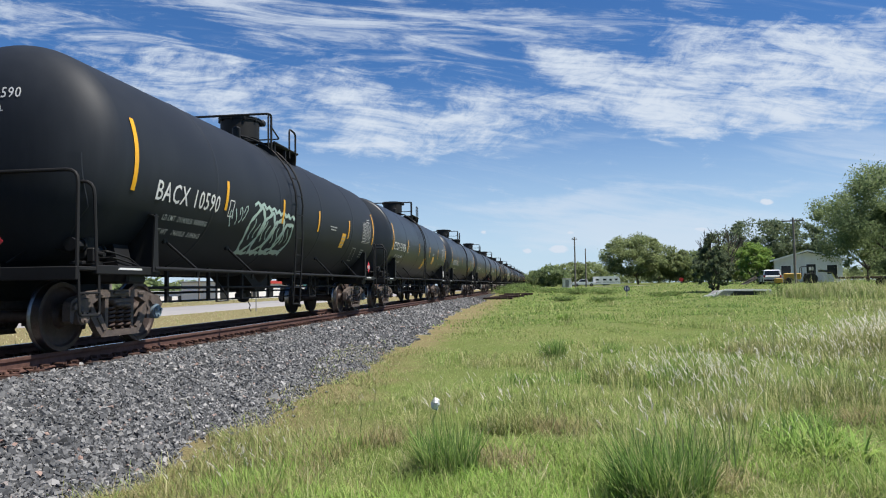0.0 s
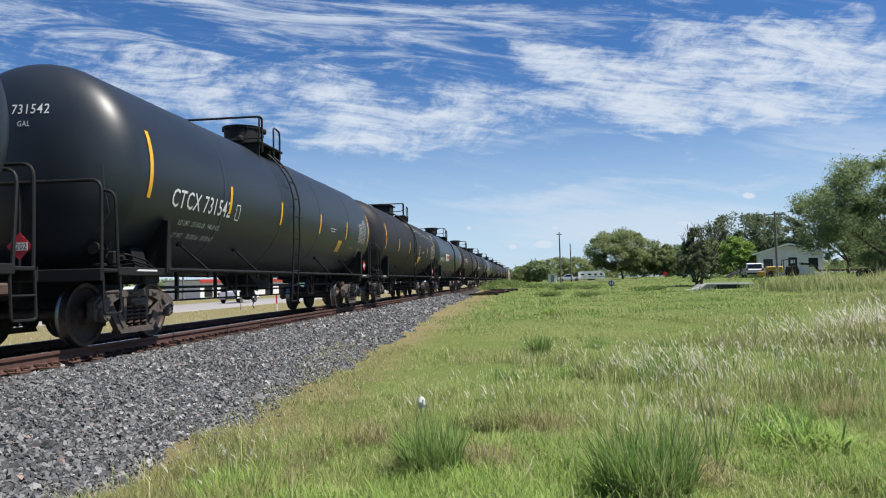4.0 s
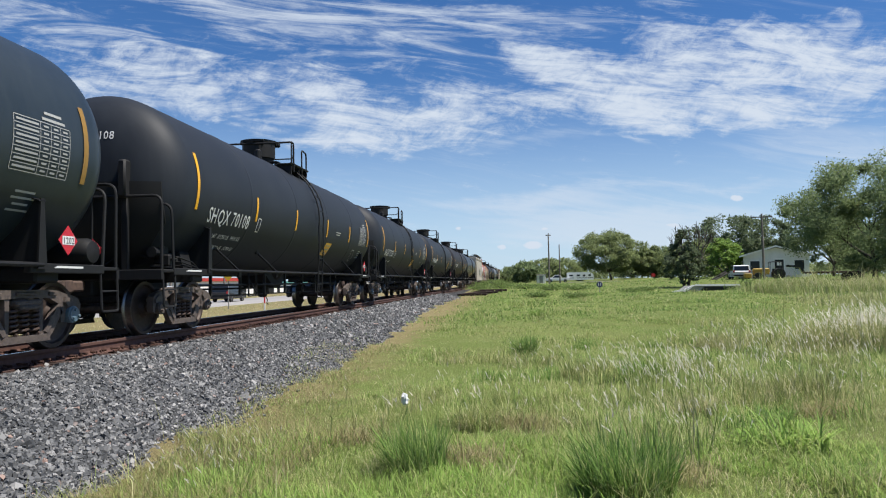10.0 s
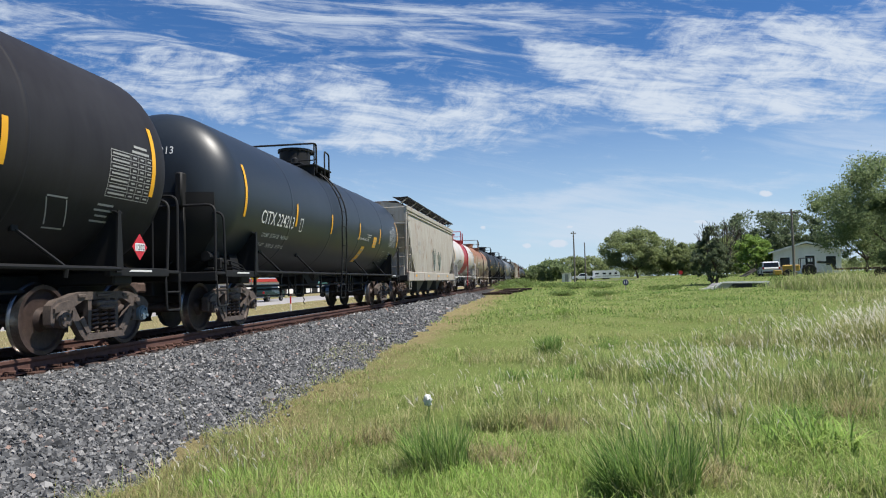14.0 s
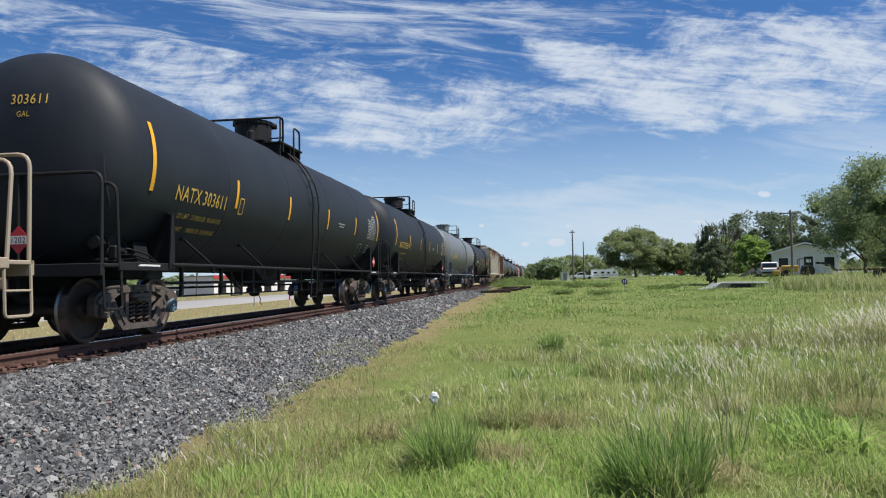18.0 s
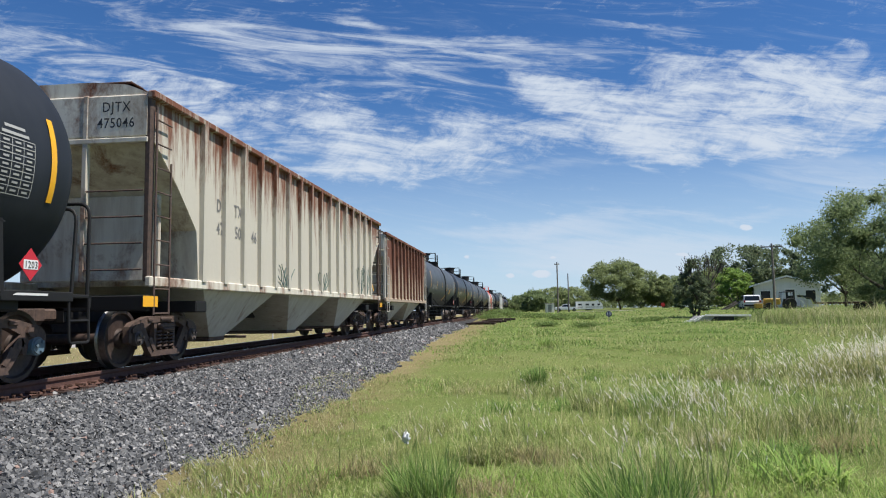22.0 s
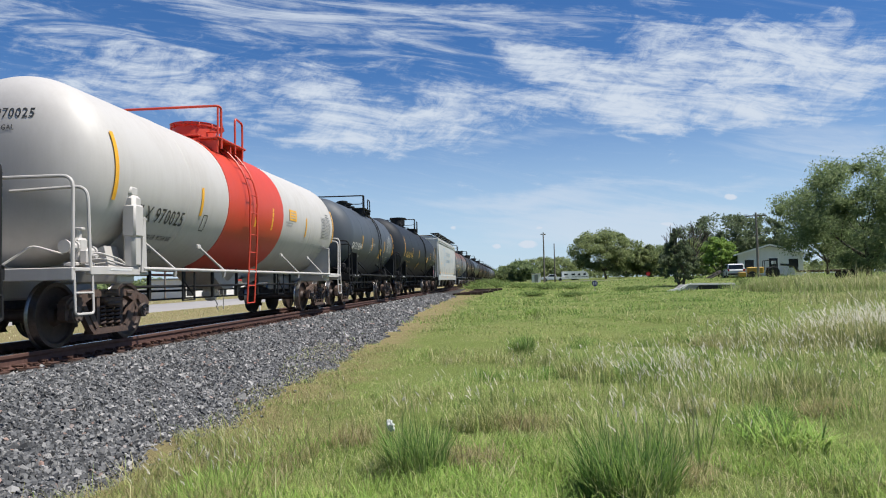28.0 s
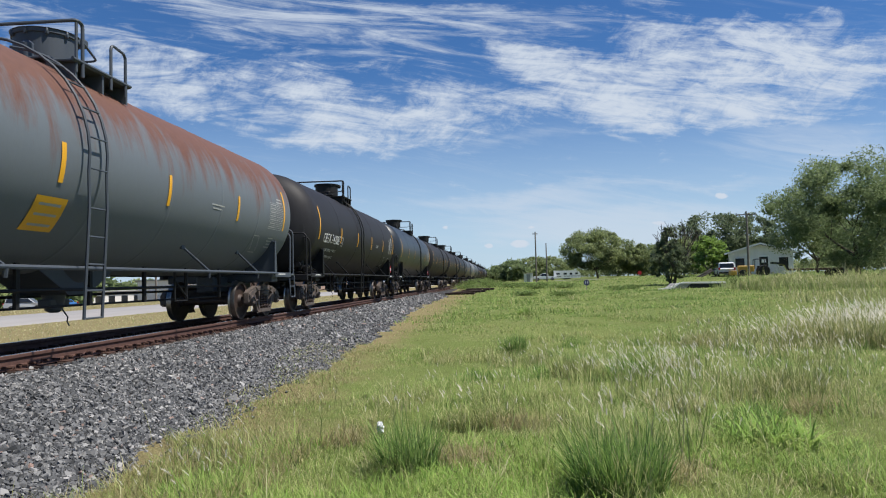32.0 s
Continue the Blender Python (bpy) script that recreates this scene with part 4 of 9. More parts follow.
def brake_gear_mesh(L):
    """Control valve on its bracket: cast body, flanged cylinders to either side, bleed valve and pipes."""
    b = Build(False)
    e = -L / 2
    b.box((1.0, e + 1.42, 1.16), (0.20, 0.44, 0.05), 0.01)
    b.box((1.0, e + 1.40, 1.36), (0.17, 0.20, 0.34), 0.03)
    for y0, y1, z, r in ((1.10, 1.30, 1.40, 0.070), (1.07, 1.11, 1.40, 0.092), (1.50, 1.70, 1.34, 0.066), (1.69, 1.73, 1.34, 0.090), (1.27, 1.31, 1.40, 0.092)):
        b.tube([(1.0, e + y0, z), (1.0, e + y1, z)], r, 12)
    b.tube([(1.0, e + 1.40, 1.52), (1.0, e + 1.40, 1.64)], 0.045, 8)
    b.box((1.0, e + 1.40, 1.66), (0.15, 0.10, 0.04), 0.01)
    b.box((1.16, e + 1.32, 1.26), (0.12, 0.13, 0.20), 0.02)
    b.tube([(1.22, e + 1.32, 1.28), (1.34, e + 1.30, 1.26)], 0.03, 8)
    for dy, z in ((0.0, 1.30), (0.10, 1.22), (0.2, 1.16)):
        b.tube(rounded([(0.98, e + 1.5 + dy, z), (1.25, e + 1.5 + dy, z + 0.02), (1.32, e + 1.9 + dy, z - 0.06), (1.32, e + 2.15, 1.12)], 0.06, 3), 0.014, 6)
    b.tube(rounded([(0.9, e + 1.2, 1.3), (0.55, e + 1.05, 1.42), (0.2, e + 0.95, 1.16)], 0.08, 3), 0.016, 6)
    return b


def brake_housing_mesh(L):
    """Hand brake housing on its post at the front end."""
    b = Build(True)
    y, c = -L / 2 + 0.66, 2.6
    b.box((0.73, y + 0.05, c), (0.14, 0.22, 0.62), 0.03)
    b.box((0.73, y + 0.08, 1.75), (0.10, 0.08, 1.4), 0.01)
    return b


def tank_car(L, skin, spec, wheels, near=True):
    """A railway tank car, centred, near side towards +x, front towards -y."""
    global R, ZC
    g = spec.get
    R, ZC = g("R", 1.56), g("ZC", 2.62)
    frame_skin = MATS[g("frame", "chassis")]
    car = new("tank_car")
    length = L - g("gap", 1.42)
    seams = g("seams", (-0.62, -0.2, 0.2, 0.62))
    part("tank", cached(("tank", round(length, 2), seams, g("flat")), lambda: tank_mesh(length, seams, g("flat", False))), skin, car)
    if near and not g("dark") and not g("flat") and g("steel") is None:
        part("head_shield", cached(("head_shield", round(length, 2)), lambda: head_shield_mesh(length)), MATS["chassis"] if g("housing") else skin, car, "steel shield on the lower tank head")
    e, wide, high = g("e", 1.3), g("wide", 1.1), g("high", 4.68 - ZC - R)
    fit = MATS[g("fittings", "chassis")]
    part("hatch", cached(("hatch", g("hatch", "round")), lambda: hatch_mesh(g("hatch", "round"))), fit if g("hatch") != "big" else MATS[g("band")[2]], car, m=pose(0, g("hat", 0.0), 0))
    part("platform", cached(("platform", wide), lambda: platform_mesh(wide, 0.05)), fit, car, m=pose(0, e, 0))
    part("handrail", cached(("handrail", wide, high, g("post", -1.3), g("turn", 0.14)), lambda: handrail_mesh(wide, high, g("post", -1.3), g("turn", 0.14))), fit if not g("rail") else MATS[g("rail")], car, m=pose(0, e, 0))
    for turn in (0, 180):
        m = pose(0, 0, 0, 0, 0, turn)
        for name, me in cached(("end", L), lambda: end_parts(L)):
            part(name, me, frame_skin, car, m=m)
        part("coupler", cached(("coupler", L), lambda: coupler_mesh(L)), MATS["frame_rust"], car, m=m)
        if near:
            part("end_handrail", cached(("end_rail", L), lambda: end_rail_mesh(L)), frame_skin, car, m=m)
    if near:
        for mirror in (1, -1):
            for side in (1, -1):
                m = pose(0, 0, 0, 0, 0, 0 if mirror == 1 else 180)
                for name, make in (("corner_handrail", corner_rail_mesh), ("step", step_mesh), ("jacking_gusset", gusset_mesh)):
                    key = (name, L, side)

                    def build(make=make, side=side):
                        b = make(L)
                        b.v = [(x * side, y, z) for x, y, z in b.v]
                        return b
                    if side * mirror == 1 or name != "step":
                        part(name, cached(key, build), frame_skin, car, m=m @ pose(0, -g("gusset_out", 0.0), 0) if name == "jacking_gusset" else m)
    lad = e + g("lad", -0.45)
    part("ladder", cached("ladder", ladder_mesh), fit if not g("rail") else MATS[g("rail")], car, m=pose(0, lad, 0))
    part("side_rail", cached(("side_rail", L), lambda: walk_rail_mesh(L)), frame_skin, car)
    part("outlet_valve", cached("outlet_valve", valve_mesh), frame_skin, car, m=pose(0, g("valve", 0.2), 0))
    part("brake_rigging", cached(("brake_rigging", L), lambda: rigging_mesh(L)), MATS["chassis"], car)
    for y in ([-0.30, -0.17, 0.14, 0.29] if near else []):
        part("brace", cached("brace", brace_mesh), frame_skin, car, m=pose(0, y * L, 0))
    for s in (-1, 1):
        truck(car, s * (L / 2 - g("truck_in", 2.08)), g("steel", "frame_steel"), g("blue", 0), wheels, near)
    if g("band"):
        y0, y1, ink = g("band")
        b = Build(True)
        b.lathe([(y0, R + 0.002), (y0 + 0.001, R + 0.011), (y1 - 0.001, R + 0.011), (y1, R + 0.002)], 72, "y", (0, 0, ZC))
        part("painted_band", b, MATS[ink], car, "red painted band round the tank")
    # stripes, lettering, stencils
    ys = g("stripes", [-L / 2 + q for q in (1.66, 4.52, 7.28, L - 7.28, L - 4.52, L - 1.62)])
    for i, y in enumerate(ys):
        end = abs(y) > L / 2 - 2.0
        b = Build()
        patch(b, y, ZC + (0.05 if end else -0.18), 0.095, 1.02 if end else 0.52, 0, 0.011, 8)
        part("reflective_stripe", b, MATS[g("stripe", "yellow")], car, "yellow reflective stripe")
    ink = MATS[g("ink", "white_ink")]
    if g("marks"):
        size = g("size", 0.42)
        lettering("lettering", g("marks"), size, -L / 2 + g("at", 3.45), g("mz", 2.12), ink, car, "stencilled reporting mark", 0.82)
        if near:
            low = g("mz", 2.12) - 0.26
            part("stencil_line", marks("LD LMT  " + g("load", "207300 LB   94030 KG"), 0.13, -L / 2 + g("at", 3.45) + 0.1, low), ink, car)["kind"] = "stuff"
            part("stencil_line", marks("LT WT    " + g("tare", "78700 LB   35700 KG"), 0.13, -L / 2 + g("at", 3.45) + 0.1, low - 0.2), ink, car)["kind"] = "stuff"
            part("stencil_frame", frame_mark(-L / 2 + max(4.76, g("at", 3.45) + 1.45), g("mz", 2.12) + 0.12, 0.17, 0.28), ink, car)["kind"] = "stuff"
            num = g("marks").split()[-1]
            part("end_lettering", on_head(num, 0.2, 0.28, 0.66, length, g("flat")), ink, car)["kind"] = "stuff"
            part("end_lettering", on_head("GAL", 0.11, 0.2, 0.48, length, g("flat")), ink, car)["kind"] = "stuff"
            b = Build(False)
            for k, w in enumerate((0.52, 0.44, 0.56, 0.36, 0.48)):
                y, z = (-length / 2 + 0.16 + 0.035 * k if not g("flat") else head_y((ZC - 2.16 + 0.11 * k) / R, length, True) + 0.03), 2.16 - 0.11 * k
                b.slab([(-0.45, z), (-0.45 + w, z), (-0.45 + w, z + 0.05), (-0.45, z + 0.05)], y - 0.05, y - 0.02, "xz")
            part("end_stencil", b, ink, car)["kind"] = "stuff"
    if near:
        part("stencil_table", cached(("table", L, g("tab", -2.45), g("tabz", 2.48)), lambda: table_mesh(L / 2 + g("tab", -2.45), g("tabz", 2.48))), MATS["grey_ink" if not g("dark") else "faint_ink"], car, "stencilled table of tests and dates")["kind"] = "stuff"
        part("stencil_frame", cached(("sframe", L), lambda: frame_mark(L / 2 - 3.4, 1.78, 0.36, 0.36, -0.55)), MATS["grey_ink"], car)["kind"] = "stuff"
        part("stencil_line", cached(("bars", L), lambda: bars(4, L / 2 - 2.55, 1.95, 0.028, 0.07, (0.34, 0.40, 0.26, 0.36))), MATS["grey_ink"], car)["kind"] = "stuff"
        part("stencil_line", cached(("bars2", L), lambda: bars(2, L / 2 - 6.0, 2.40, 0.026, 0.07, (0.6, 0.45))), MATS["grey_ink"], car)["kind"] = "stuff"
        for y, z, w, h, lean in [q for q in (g("panel"), g("panel2")) if q]:
            b = Build()
            patch(b, y, z, w, h, lean, 0.010)
            p = part("warning_panel", b, MATS["yellow"], car, "yellow warning panel with small print")
            b = Build()
            for k in range(3):
                patch(b, y + lean * (0.25 - 0.25 * k) * h, z + (0.25 - 0.25 * k) * h, w * 0.7, h * 0.07, 0, 0.013, 1)
            part("print_line", b, MATS["grey_ink"], p)["kind"] = "stuff"
        b = Build(False)
        for s in (-1, 1):
            b.slab([(s * (L / 2 - 1.75) - 0.32, 1.065), (s * (L / 2 - 1.75) + 0.26, 1.065), (s * (L / 2 - 1.75) + 0.26, 1.092), (s * (L / 2 - 1.75) - 0.26, 1.092)], 1.446, 1.449)
        part("stencil_line", b, MATS["white_ink"], car)["kind"] = "stuff"
        if g("housing"):
            part("brake_housing", cached(("brake_housing", L), lambda: brake_housing_mesh(L)), MATS["chassis"], car)
        part("brake_gear", cached(("brake_gear", L), lambda: brake_gear_mesh(L)), frame_skin if g("column") else MATS["chassis"], car)
        if g("column"):
            b = Build(True).box((1.38, -L / 2 + 2.14, 1.66), (0.20, 0.23, 1.10), 0.05)
            b.box((1.30, -L / 2 + 2.14, 2.27), (0.24, 0.26, 0.20), 0.05)
            b.box((1.39, -L / 2 + 2.14, 1.82), (0.22, 0.26, 0.50), 0.03)
            part("jacking_column", b, frame_skin, car, "tall white boxed jacking column")
        if g("tankres"):
            part("air_reservoir", cached("air_reservoir", reservoir_mesh), frame_skin, car, m=pose(0.85, L / 2 - 1.15, 1.30))
        if g("placard", "1202"):
            ink2 = g("placard_ink", "red")
            placard_parts(car, 1.44, L / 2 - 1.8, 1.42, ink2, g("placard", "1202"))
            placard_parts(car, 0.25, -L / 2 + 0.60, 1.42, ink2, g("placard", "1202"), True)
    for words, size, y, z, k in g("words", []):
        lettering("lettering", words, size, y, z, MATS[k], car)
    return car


def hopper_ring(half, z0, z1, lean):
    """One cross-section of a hopper body, near side first: rounded or straight sides and a low roof."""
    out = []
    for k in range(7):
        t = k / 6
        out.append((half + lean * math.sin(math.pi * t) - 0.03 * t, z0 + (z1 - z0) * t))
    out += [(half * 0.72, z1 + 0.16), (half * 0.35, z1 + 0.22)]
    return out + [(-x, z) for x, z in reversed(out)]


def side_x(spec, z):
    """Where the near side of a hopper body lies at a height."""
    z0, z1, half = spec.get("z0", 1.0), spec.get("z1", 4.05), spec.get("half", 1.52)
    if z < z0 + 0.27:
        return half + (0.084 if spec.get("smooth") else 0.055)
    t = max(0.0, min(1.0, (z - z0) / (z1 - z0)))
    k = min(5, int(t * 6))
    q = [half + (0.07 if spec.get("smooth") else 0.0) * math.sin(math.pi * i / 6) - 0.03 * i / 6 for i in (k, k + 1)]
    return q[0] + (q[1] - q[0]) * (t * 6 - k)


def wall_patch(b, spec, y, z, w, h, lift=0.005):
    """A thin rectangle that follows a hopper's near side."""
    n = max(1, int(h / 0.25))
    rows = [z - h / 2 + h * i / n for i in range(n + 1)]
    b.add([(side_x(spec, v) + lift, y + s * w / 2, v) for v in rows for s in (-1, 1)], [(2 * i, 2 * i + 1, 2 * i + 3, 2 * i + 2) for i in range(n)])


def covered_hopper(L, spec, wheels, near=True):
    """A covered hopper car: body with sloped end sheets, posts or smooth sides, chutes, end ladders, roof walk."""
    g = spec.get
    skin, trim = MATS[g("skin")], MATS[g("trim", g("skin"))]
    car = new("covered_hopper")
    ez, z0, z1, half = L / 2 - 0.60, g("z0", 1.0), g("z1", 4.05), g("half", 1.52)
    smooth = g("smooth", False)
    slope = g("slope", 1.7)
    # body: full sections in the middle, the lower part cut back at the ends
    b = Build(smooth)
    ring = hopper_ring(half, z0, z1, 0.07 if smooth else 0.0)
    n = len(ring)
    verts, faces = [], []

    def section(y, lift):
        for x, z in ring:
            zz = z if z > z1 - 0.6 else max(z, z0 + lift)
            verts.append((x, y, min(zz, z)if lift == 0 else max(z, min(z0 + lift, z1 - 0.45))))
    if smooth:
        stations = [(-ez + 0.05, 2.35), (-ez + slope * 0.5, 1.0), (-ez + slope, 0.25), (-ez + slope + 0.15, 0.0)]
    else:
        stations = [(-ez + 0.05, g("cut", 2.15)), (-ez + slope * 0.55, g("cut", 2.15) * 0.72), (-ez + slope, g("cut", 2.15) * 0.42), (-ez + slope + 0.1, 0.0)]
    stations += [(-y, q) for y, q in reversed(stations)]
    for y, q in stations:
        section(y, q)
    for i in range(len(stations) - 1):
        for k in range(n):
            faces.append((i * n + k, i * n + (k + 1) % n, (i + 1) * n + (k + 1) % n, (i + 1) * n + k))
    faces += [tuple(range(n)), tuple((len(stations) - 1) * n + k for k in range(n - 1, -1, -1))]
    b.add(verts, faces)
    shell = b.mesh("body")
    shell.materials.append(skin)
    shell.materials.append(MATS[g("end", "beige")] if not smooth else skin)
    for p in shell.polygons:
        if abs(p.normal.y) > 0.3:
            p.material_index = 1
    part("body", shell, None, car)
    if g("wing"):
        d, cut = g("wing")
        for s in (-1, 1):
            for e in (-1, 1):
                b = Build(False).slab([(e * (ez - 0.05), z1), (e * (ez - 0.05), z0 + cut), (e * (ez - d), z0 + cut * 0.55), (e * (ez - d), z0), (e * (ez - slope - 0.05), z0), (e * (ez - slope - 0.05), z1)], s * (half - 0.05), s * (half - 0.012))
                part("side_wing", b, skin, car)
    # roof, hatch trough and roof walk
    b = Build(False)
    b.box((0, 0, z1 + 0.26), (0.6, 2 * ez - 1.2, 0.12), 0.02)
    part("hatch_cover", b, skin, car)
    b = Build(False)
    for s in (-1, 1):
        b.box((s * half * 0.55, 0, z1 + 0.26), (0.42, 2 * ez - 0.5, 0.03), 0.01)
    b.box((0, -ez + 0.4, z1 + 0.26), (2 * half * 0.7, 0.36, 0.03), 0.01)
    b.box((0, ez - 0.4, z1 + 0.26), (2 * half * 0.7, 0.36, 0.03), 0.01)
    part("roof_walk", b, MATS["frame_rust"], car)
    if smooth:
        b = Build(True)
        for k in range(13):
            y = -ez + 0.4 + (2 * ez - 0.8) * k / 12
            b.box((half * 0.86, y, z1 + 0.20), (0.04, 0.05, 0.34))
        b.tube([(half * 0.86, -ez, z1 + 0.36), (half * 0.86, ez, z1 + 0.36)], 0.02, 6)
        part("roof_railing", b, MATS["chassis"], car)
        b = Build(False)
        n, x0, x1, zm = int(2 * ez / 0.13), half * 0.62, half * 1.02, z1 + 0.40
        for k in range(n):
            y = -ez + 0.13 * k
            for u, w in ((x0, x1), (x1, x0)):
                b.add([(u, y, zm), (w, y + 0.40, zm), (w, y + 0.425, zm), (u, y + 0.025, zm), (u, y, zm + 0.02), (w, y + 0.40, zm + 0.02), (w, y + 0.425, zm + 0.02), (u, y + 0.025, zm + 0.02)], [(0, 1, 2, 3), (7, 6, 5, 4), (0, 4, 5, 1), (3, 2, 6, 7)])
        b.box((x1, 0.15, zm + 0.01), (0.035, 2 * ez, 0.05))
        part("grating", b, MATS["chassis"], car, "open steel mesh walkway along the roof edge")["kind"] = "stuff"
        for k in range(8):
            y = -ez + 0.3 + (2 * ez - 0.6) * k / 7
            part("walk_bracket", Build(False).slab([(half * 0.72, z1 + 0.12), (half * 0.80, z1 + 0.12), (x1, zm - 0.03), (x1, zm)], y - 0.025, y + 0.025, "xz"), skin, car)
        for s in (-1, 1):
            part("top_chord", Build(False).box((s * (half - 0.005), 0, z1 - 0.06), (0.10, 2 * ez, 0.20), 0.02), skin, car)
            part("side_rib", Build(False).box((s * (half + 0.02), 0, z1 - 0.26), (0.05, 2 * ez - 0.4, 0.08), 0.02), skin, car)
    # side sill
    for s in (-1, 1):
        part("side_sill", Build(False).box((s * (half + (0.03 if smooth else 0.0)), 0, z0 + (0.06 if smooth else 0.0)), (0.10, 2 * ez, 0.40 if smooth else 0.16), 0.02), trim, car)
    b = Build(False)
    b.box((0, 0, 0.88), (0.45, L - 1.2, 0.36), 0.03)
    for s in (-1, 1):
        b.box((0, s * (ez - 0.06), 1.0), (2 * half, 0.12, 0.24), 0.02)
        b.box((0, s * (ez - 1.9), 0.95), (2 * half - 0.1, 0.4, 0.2), 0.02)
    part("centre_sill", b, MATS["chassis"], car)
    # end posts and end wall frame
    for s in (-1, 1):
        for x in (-1, 1):
            b = Build(False)
            b.box((x * (half - 0.05), s * (ez - 0.08), (z0 + z1) / 2), (0.10, 0.13, z1 - z0), 0.02)
            part("end_post", b, MATS[g("post", "frame_rust")], car)
        b = Build(False)
        b.box((0.45, s * (ez - 0.05), (z0 + z1) / 2), (0.09, 0.10, z1 - z0), 0.015)
        b.box((0, s * (ez - 0.06), z1 - 0.34), (2 * half - 0.1, 0.10, 0.66), 0.02)
        b.box((0, s * (ez - 0.06), z1 - 0.72), (2 * half - 0.1, 0.13, 0.08), 0.01)
        b.box((0, s * (ez - 0.9), z0 + 0.75), (2 * half - 0.6, 0.06, 1.4), 0.02)
        part("end_frame", b, MATS[g("end", "beige")] if not smooth else skin, car)
        b = Build(True)
        b.tube([(half + 0.05, s * (ez - 0.1), z0 - 0.5), (half + 0.05, s * (ez - 0.1), z1 - 0.2)], 0.018, 6)
        b.tube([(half + 0.05, s * (ez - 0.55), z0 - 0.5), (half + 0.05, s * (ez - 0.55), z1 - 1.0)], 0.018, 6)
        for k in range(9):
            z = z0 - 0.48 + 0.37 * k
            b.tube([(half + 0.05, s * (ez - 0.1), z), (half + 0.05, s * (ez - 0.55), z)], 0.014, 6)
        part("end_ladder", b, MATS[g("post", "frame_rust")], car)
        b = Build(True)
        for z in (1.5, 1.9, 2.3, 2.7):
            b.tube([(half - 0.1, s * ez, z), (0.5, s * ez, z)], 0.014, 6)
        part("grab_iron", b, MATS[g("post", "frame_rust")], car)
    # outside posts
    if not smooth:
        k = g("posts", 15)
        for i in range(k):
            y = -ez + slope + 0.2 + (2 * ez - 2 * slope - 0.4) * i / (k - 1)
            b = Build(False)
            b.slab([(y - 0.075, z0 + 0.05), (y + 0.075, z0 + 0.05), (y + 0.075, z1 - 0.04), (y - 0.075, z1 - 0.04)], half - 0.02, half + 0.075)
            part("side_post", b, skin if g("post_skin") is None else MATS[g("post_skin")], car)
        for s in (-1, 1):
            part("top_chord", Build(False).box((s * half, 0, z1 - 0.02), (0.14, 2 * ez, 0.12), 0.02), skin, car)
    # chutes
    cw, cl = (1.05, 1.2) if smooth else (1.46, 1.9)
    for y in g("chutes", (-4.8, -1.6, 1.6, 4.8) if smooth else (-4.2, 0.0, 4.2)):
        b = Build(False)
        b.add([(-cw, y - cl, z0), (cw, y - cl, z0), (cw, y + cl, z0), (-cw, y + cl, z0), (-0.85, y - 0.3, 0.34), (0.85, y - 0.3, 0.34), (0.85, y + 0.3, 0.34), (-0.85, y + 0.3, 0.34)],
              [(0, 1, 5, 4), (1, 2, 6, 5), (2, 3, 7, 6), (3, 0, 4, 7), (4, 5, 6, 7), (0, 3, 2, 1)])
        c = part("chute", b, MATS[g("chute", "beige" if not smooth else "slate")], car)
        b = Build(False)
        b.box((0, y, 0.32), (1.75, 0.72, 0.09), 0.02)
        b.tube([(-1.0, y + 0.45, 0.34), (1.3, y + 0.45, 0.34)], 0.03, 6)
        part("gate", b, MATS["frame_rust"], c)
    for s in (-1, 1):
        truck(car, s * (L / 2 - 2.0), g("steel", "frame_rust"), g("blue", 0), wheels)
        part("coupler", cached(("coupler", L), lambda: coupler_mesh(L)), MATS["frame_rust"], car, m=pose(0, 0, 0, 0, 0, 0 if s < 0 else 180))
    # lettering on the near side
    for words, size, y, z, ink in g("words", []):
        v, f = text_points(words, size)
        b = Build(False).add([(side_x(spec, z + w) + 0.008, y + u * 0.8, z + w) for u, w, _ in v], f)
        part("lettering", b, MATS[ink], car)
    for y, z, w, h, ink in g("patches", []):
        b = Build(False)
        wall_patch(b, spec, y, z, w, h)
        part("marking_plate", b, MATS[ink], car)
    for words, size, x, z in g("head_words", []):
        v, f = text_points(words, size)
        part("end_lettering", Build(False).add([(x + u * 0.85, -ez + (0.006 if x > 0.6 else -0.004), z + w) for u, w, _ in v], f), MATS["black_ink"], car)
    return car


def rust_top(name, low, high, at=2.35):
    """Grey or tan paint whose upper half has gone to rust, with runs down the side."""
    n = Nodes(name)
    sep = n.node("SeparateXYZ")
    n.link(n.coords(), sep.inputs[0])
    run = n.noise(1.3, 7, 0.7, n.coords((1.2, 2.6, 0.4)))
    f = n.math("ADD", n.math("MULTIPLY", n.math("SUBTRACT", sep.outputs[2], at), 0.85), n.math("MULTIPLY", n.math("SUBTRACT", run, 0.5), 2.6))
    fine = n.noise(9, 6, 0.7, n.coords())
    rust = n.mix(fine, high, tuple(c * 0.5 for c in high))
    col = n.mix(n.ramp(f, [(0.05, (0, 0, 0)), (0.65, (1, 1, 1))]), n.mix(n.math("MULTIPLY", fine, 0.3), low, tuple(c * 0.6 for c in low)), rust)
    n.bump(run, 0.1, 0.03)
    return n.done(col, 0.6)


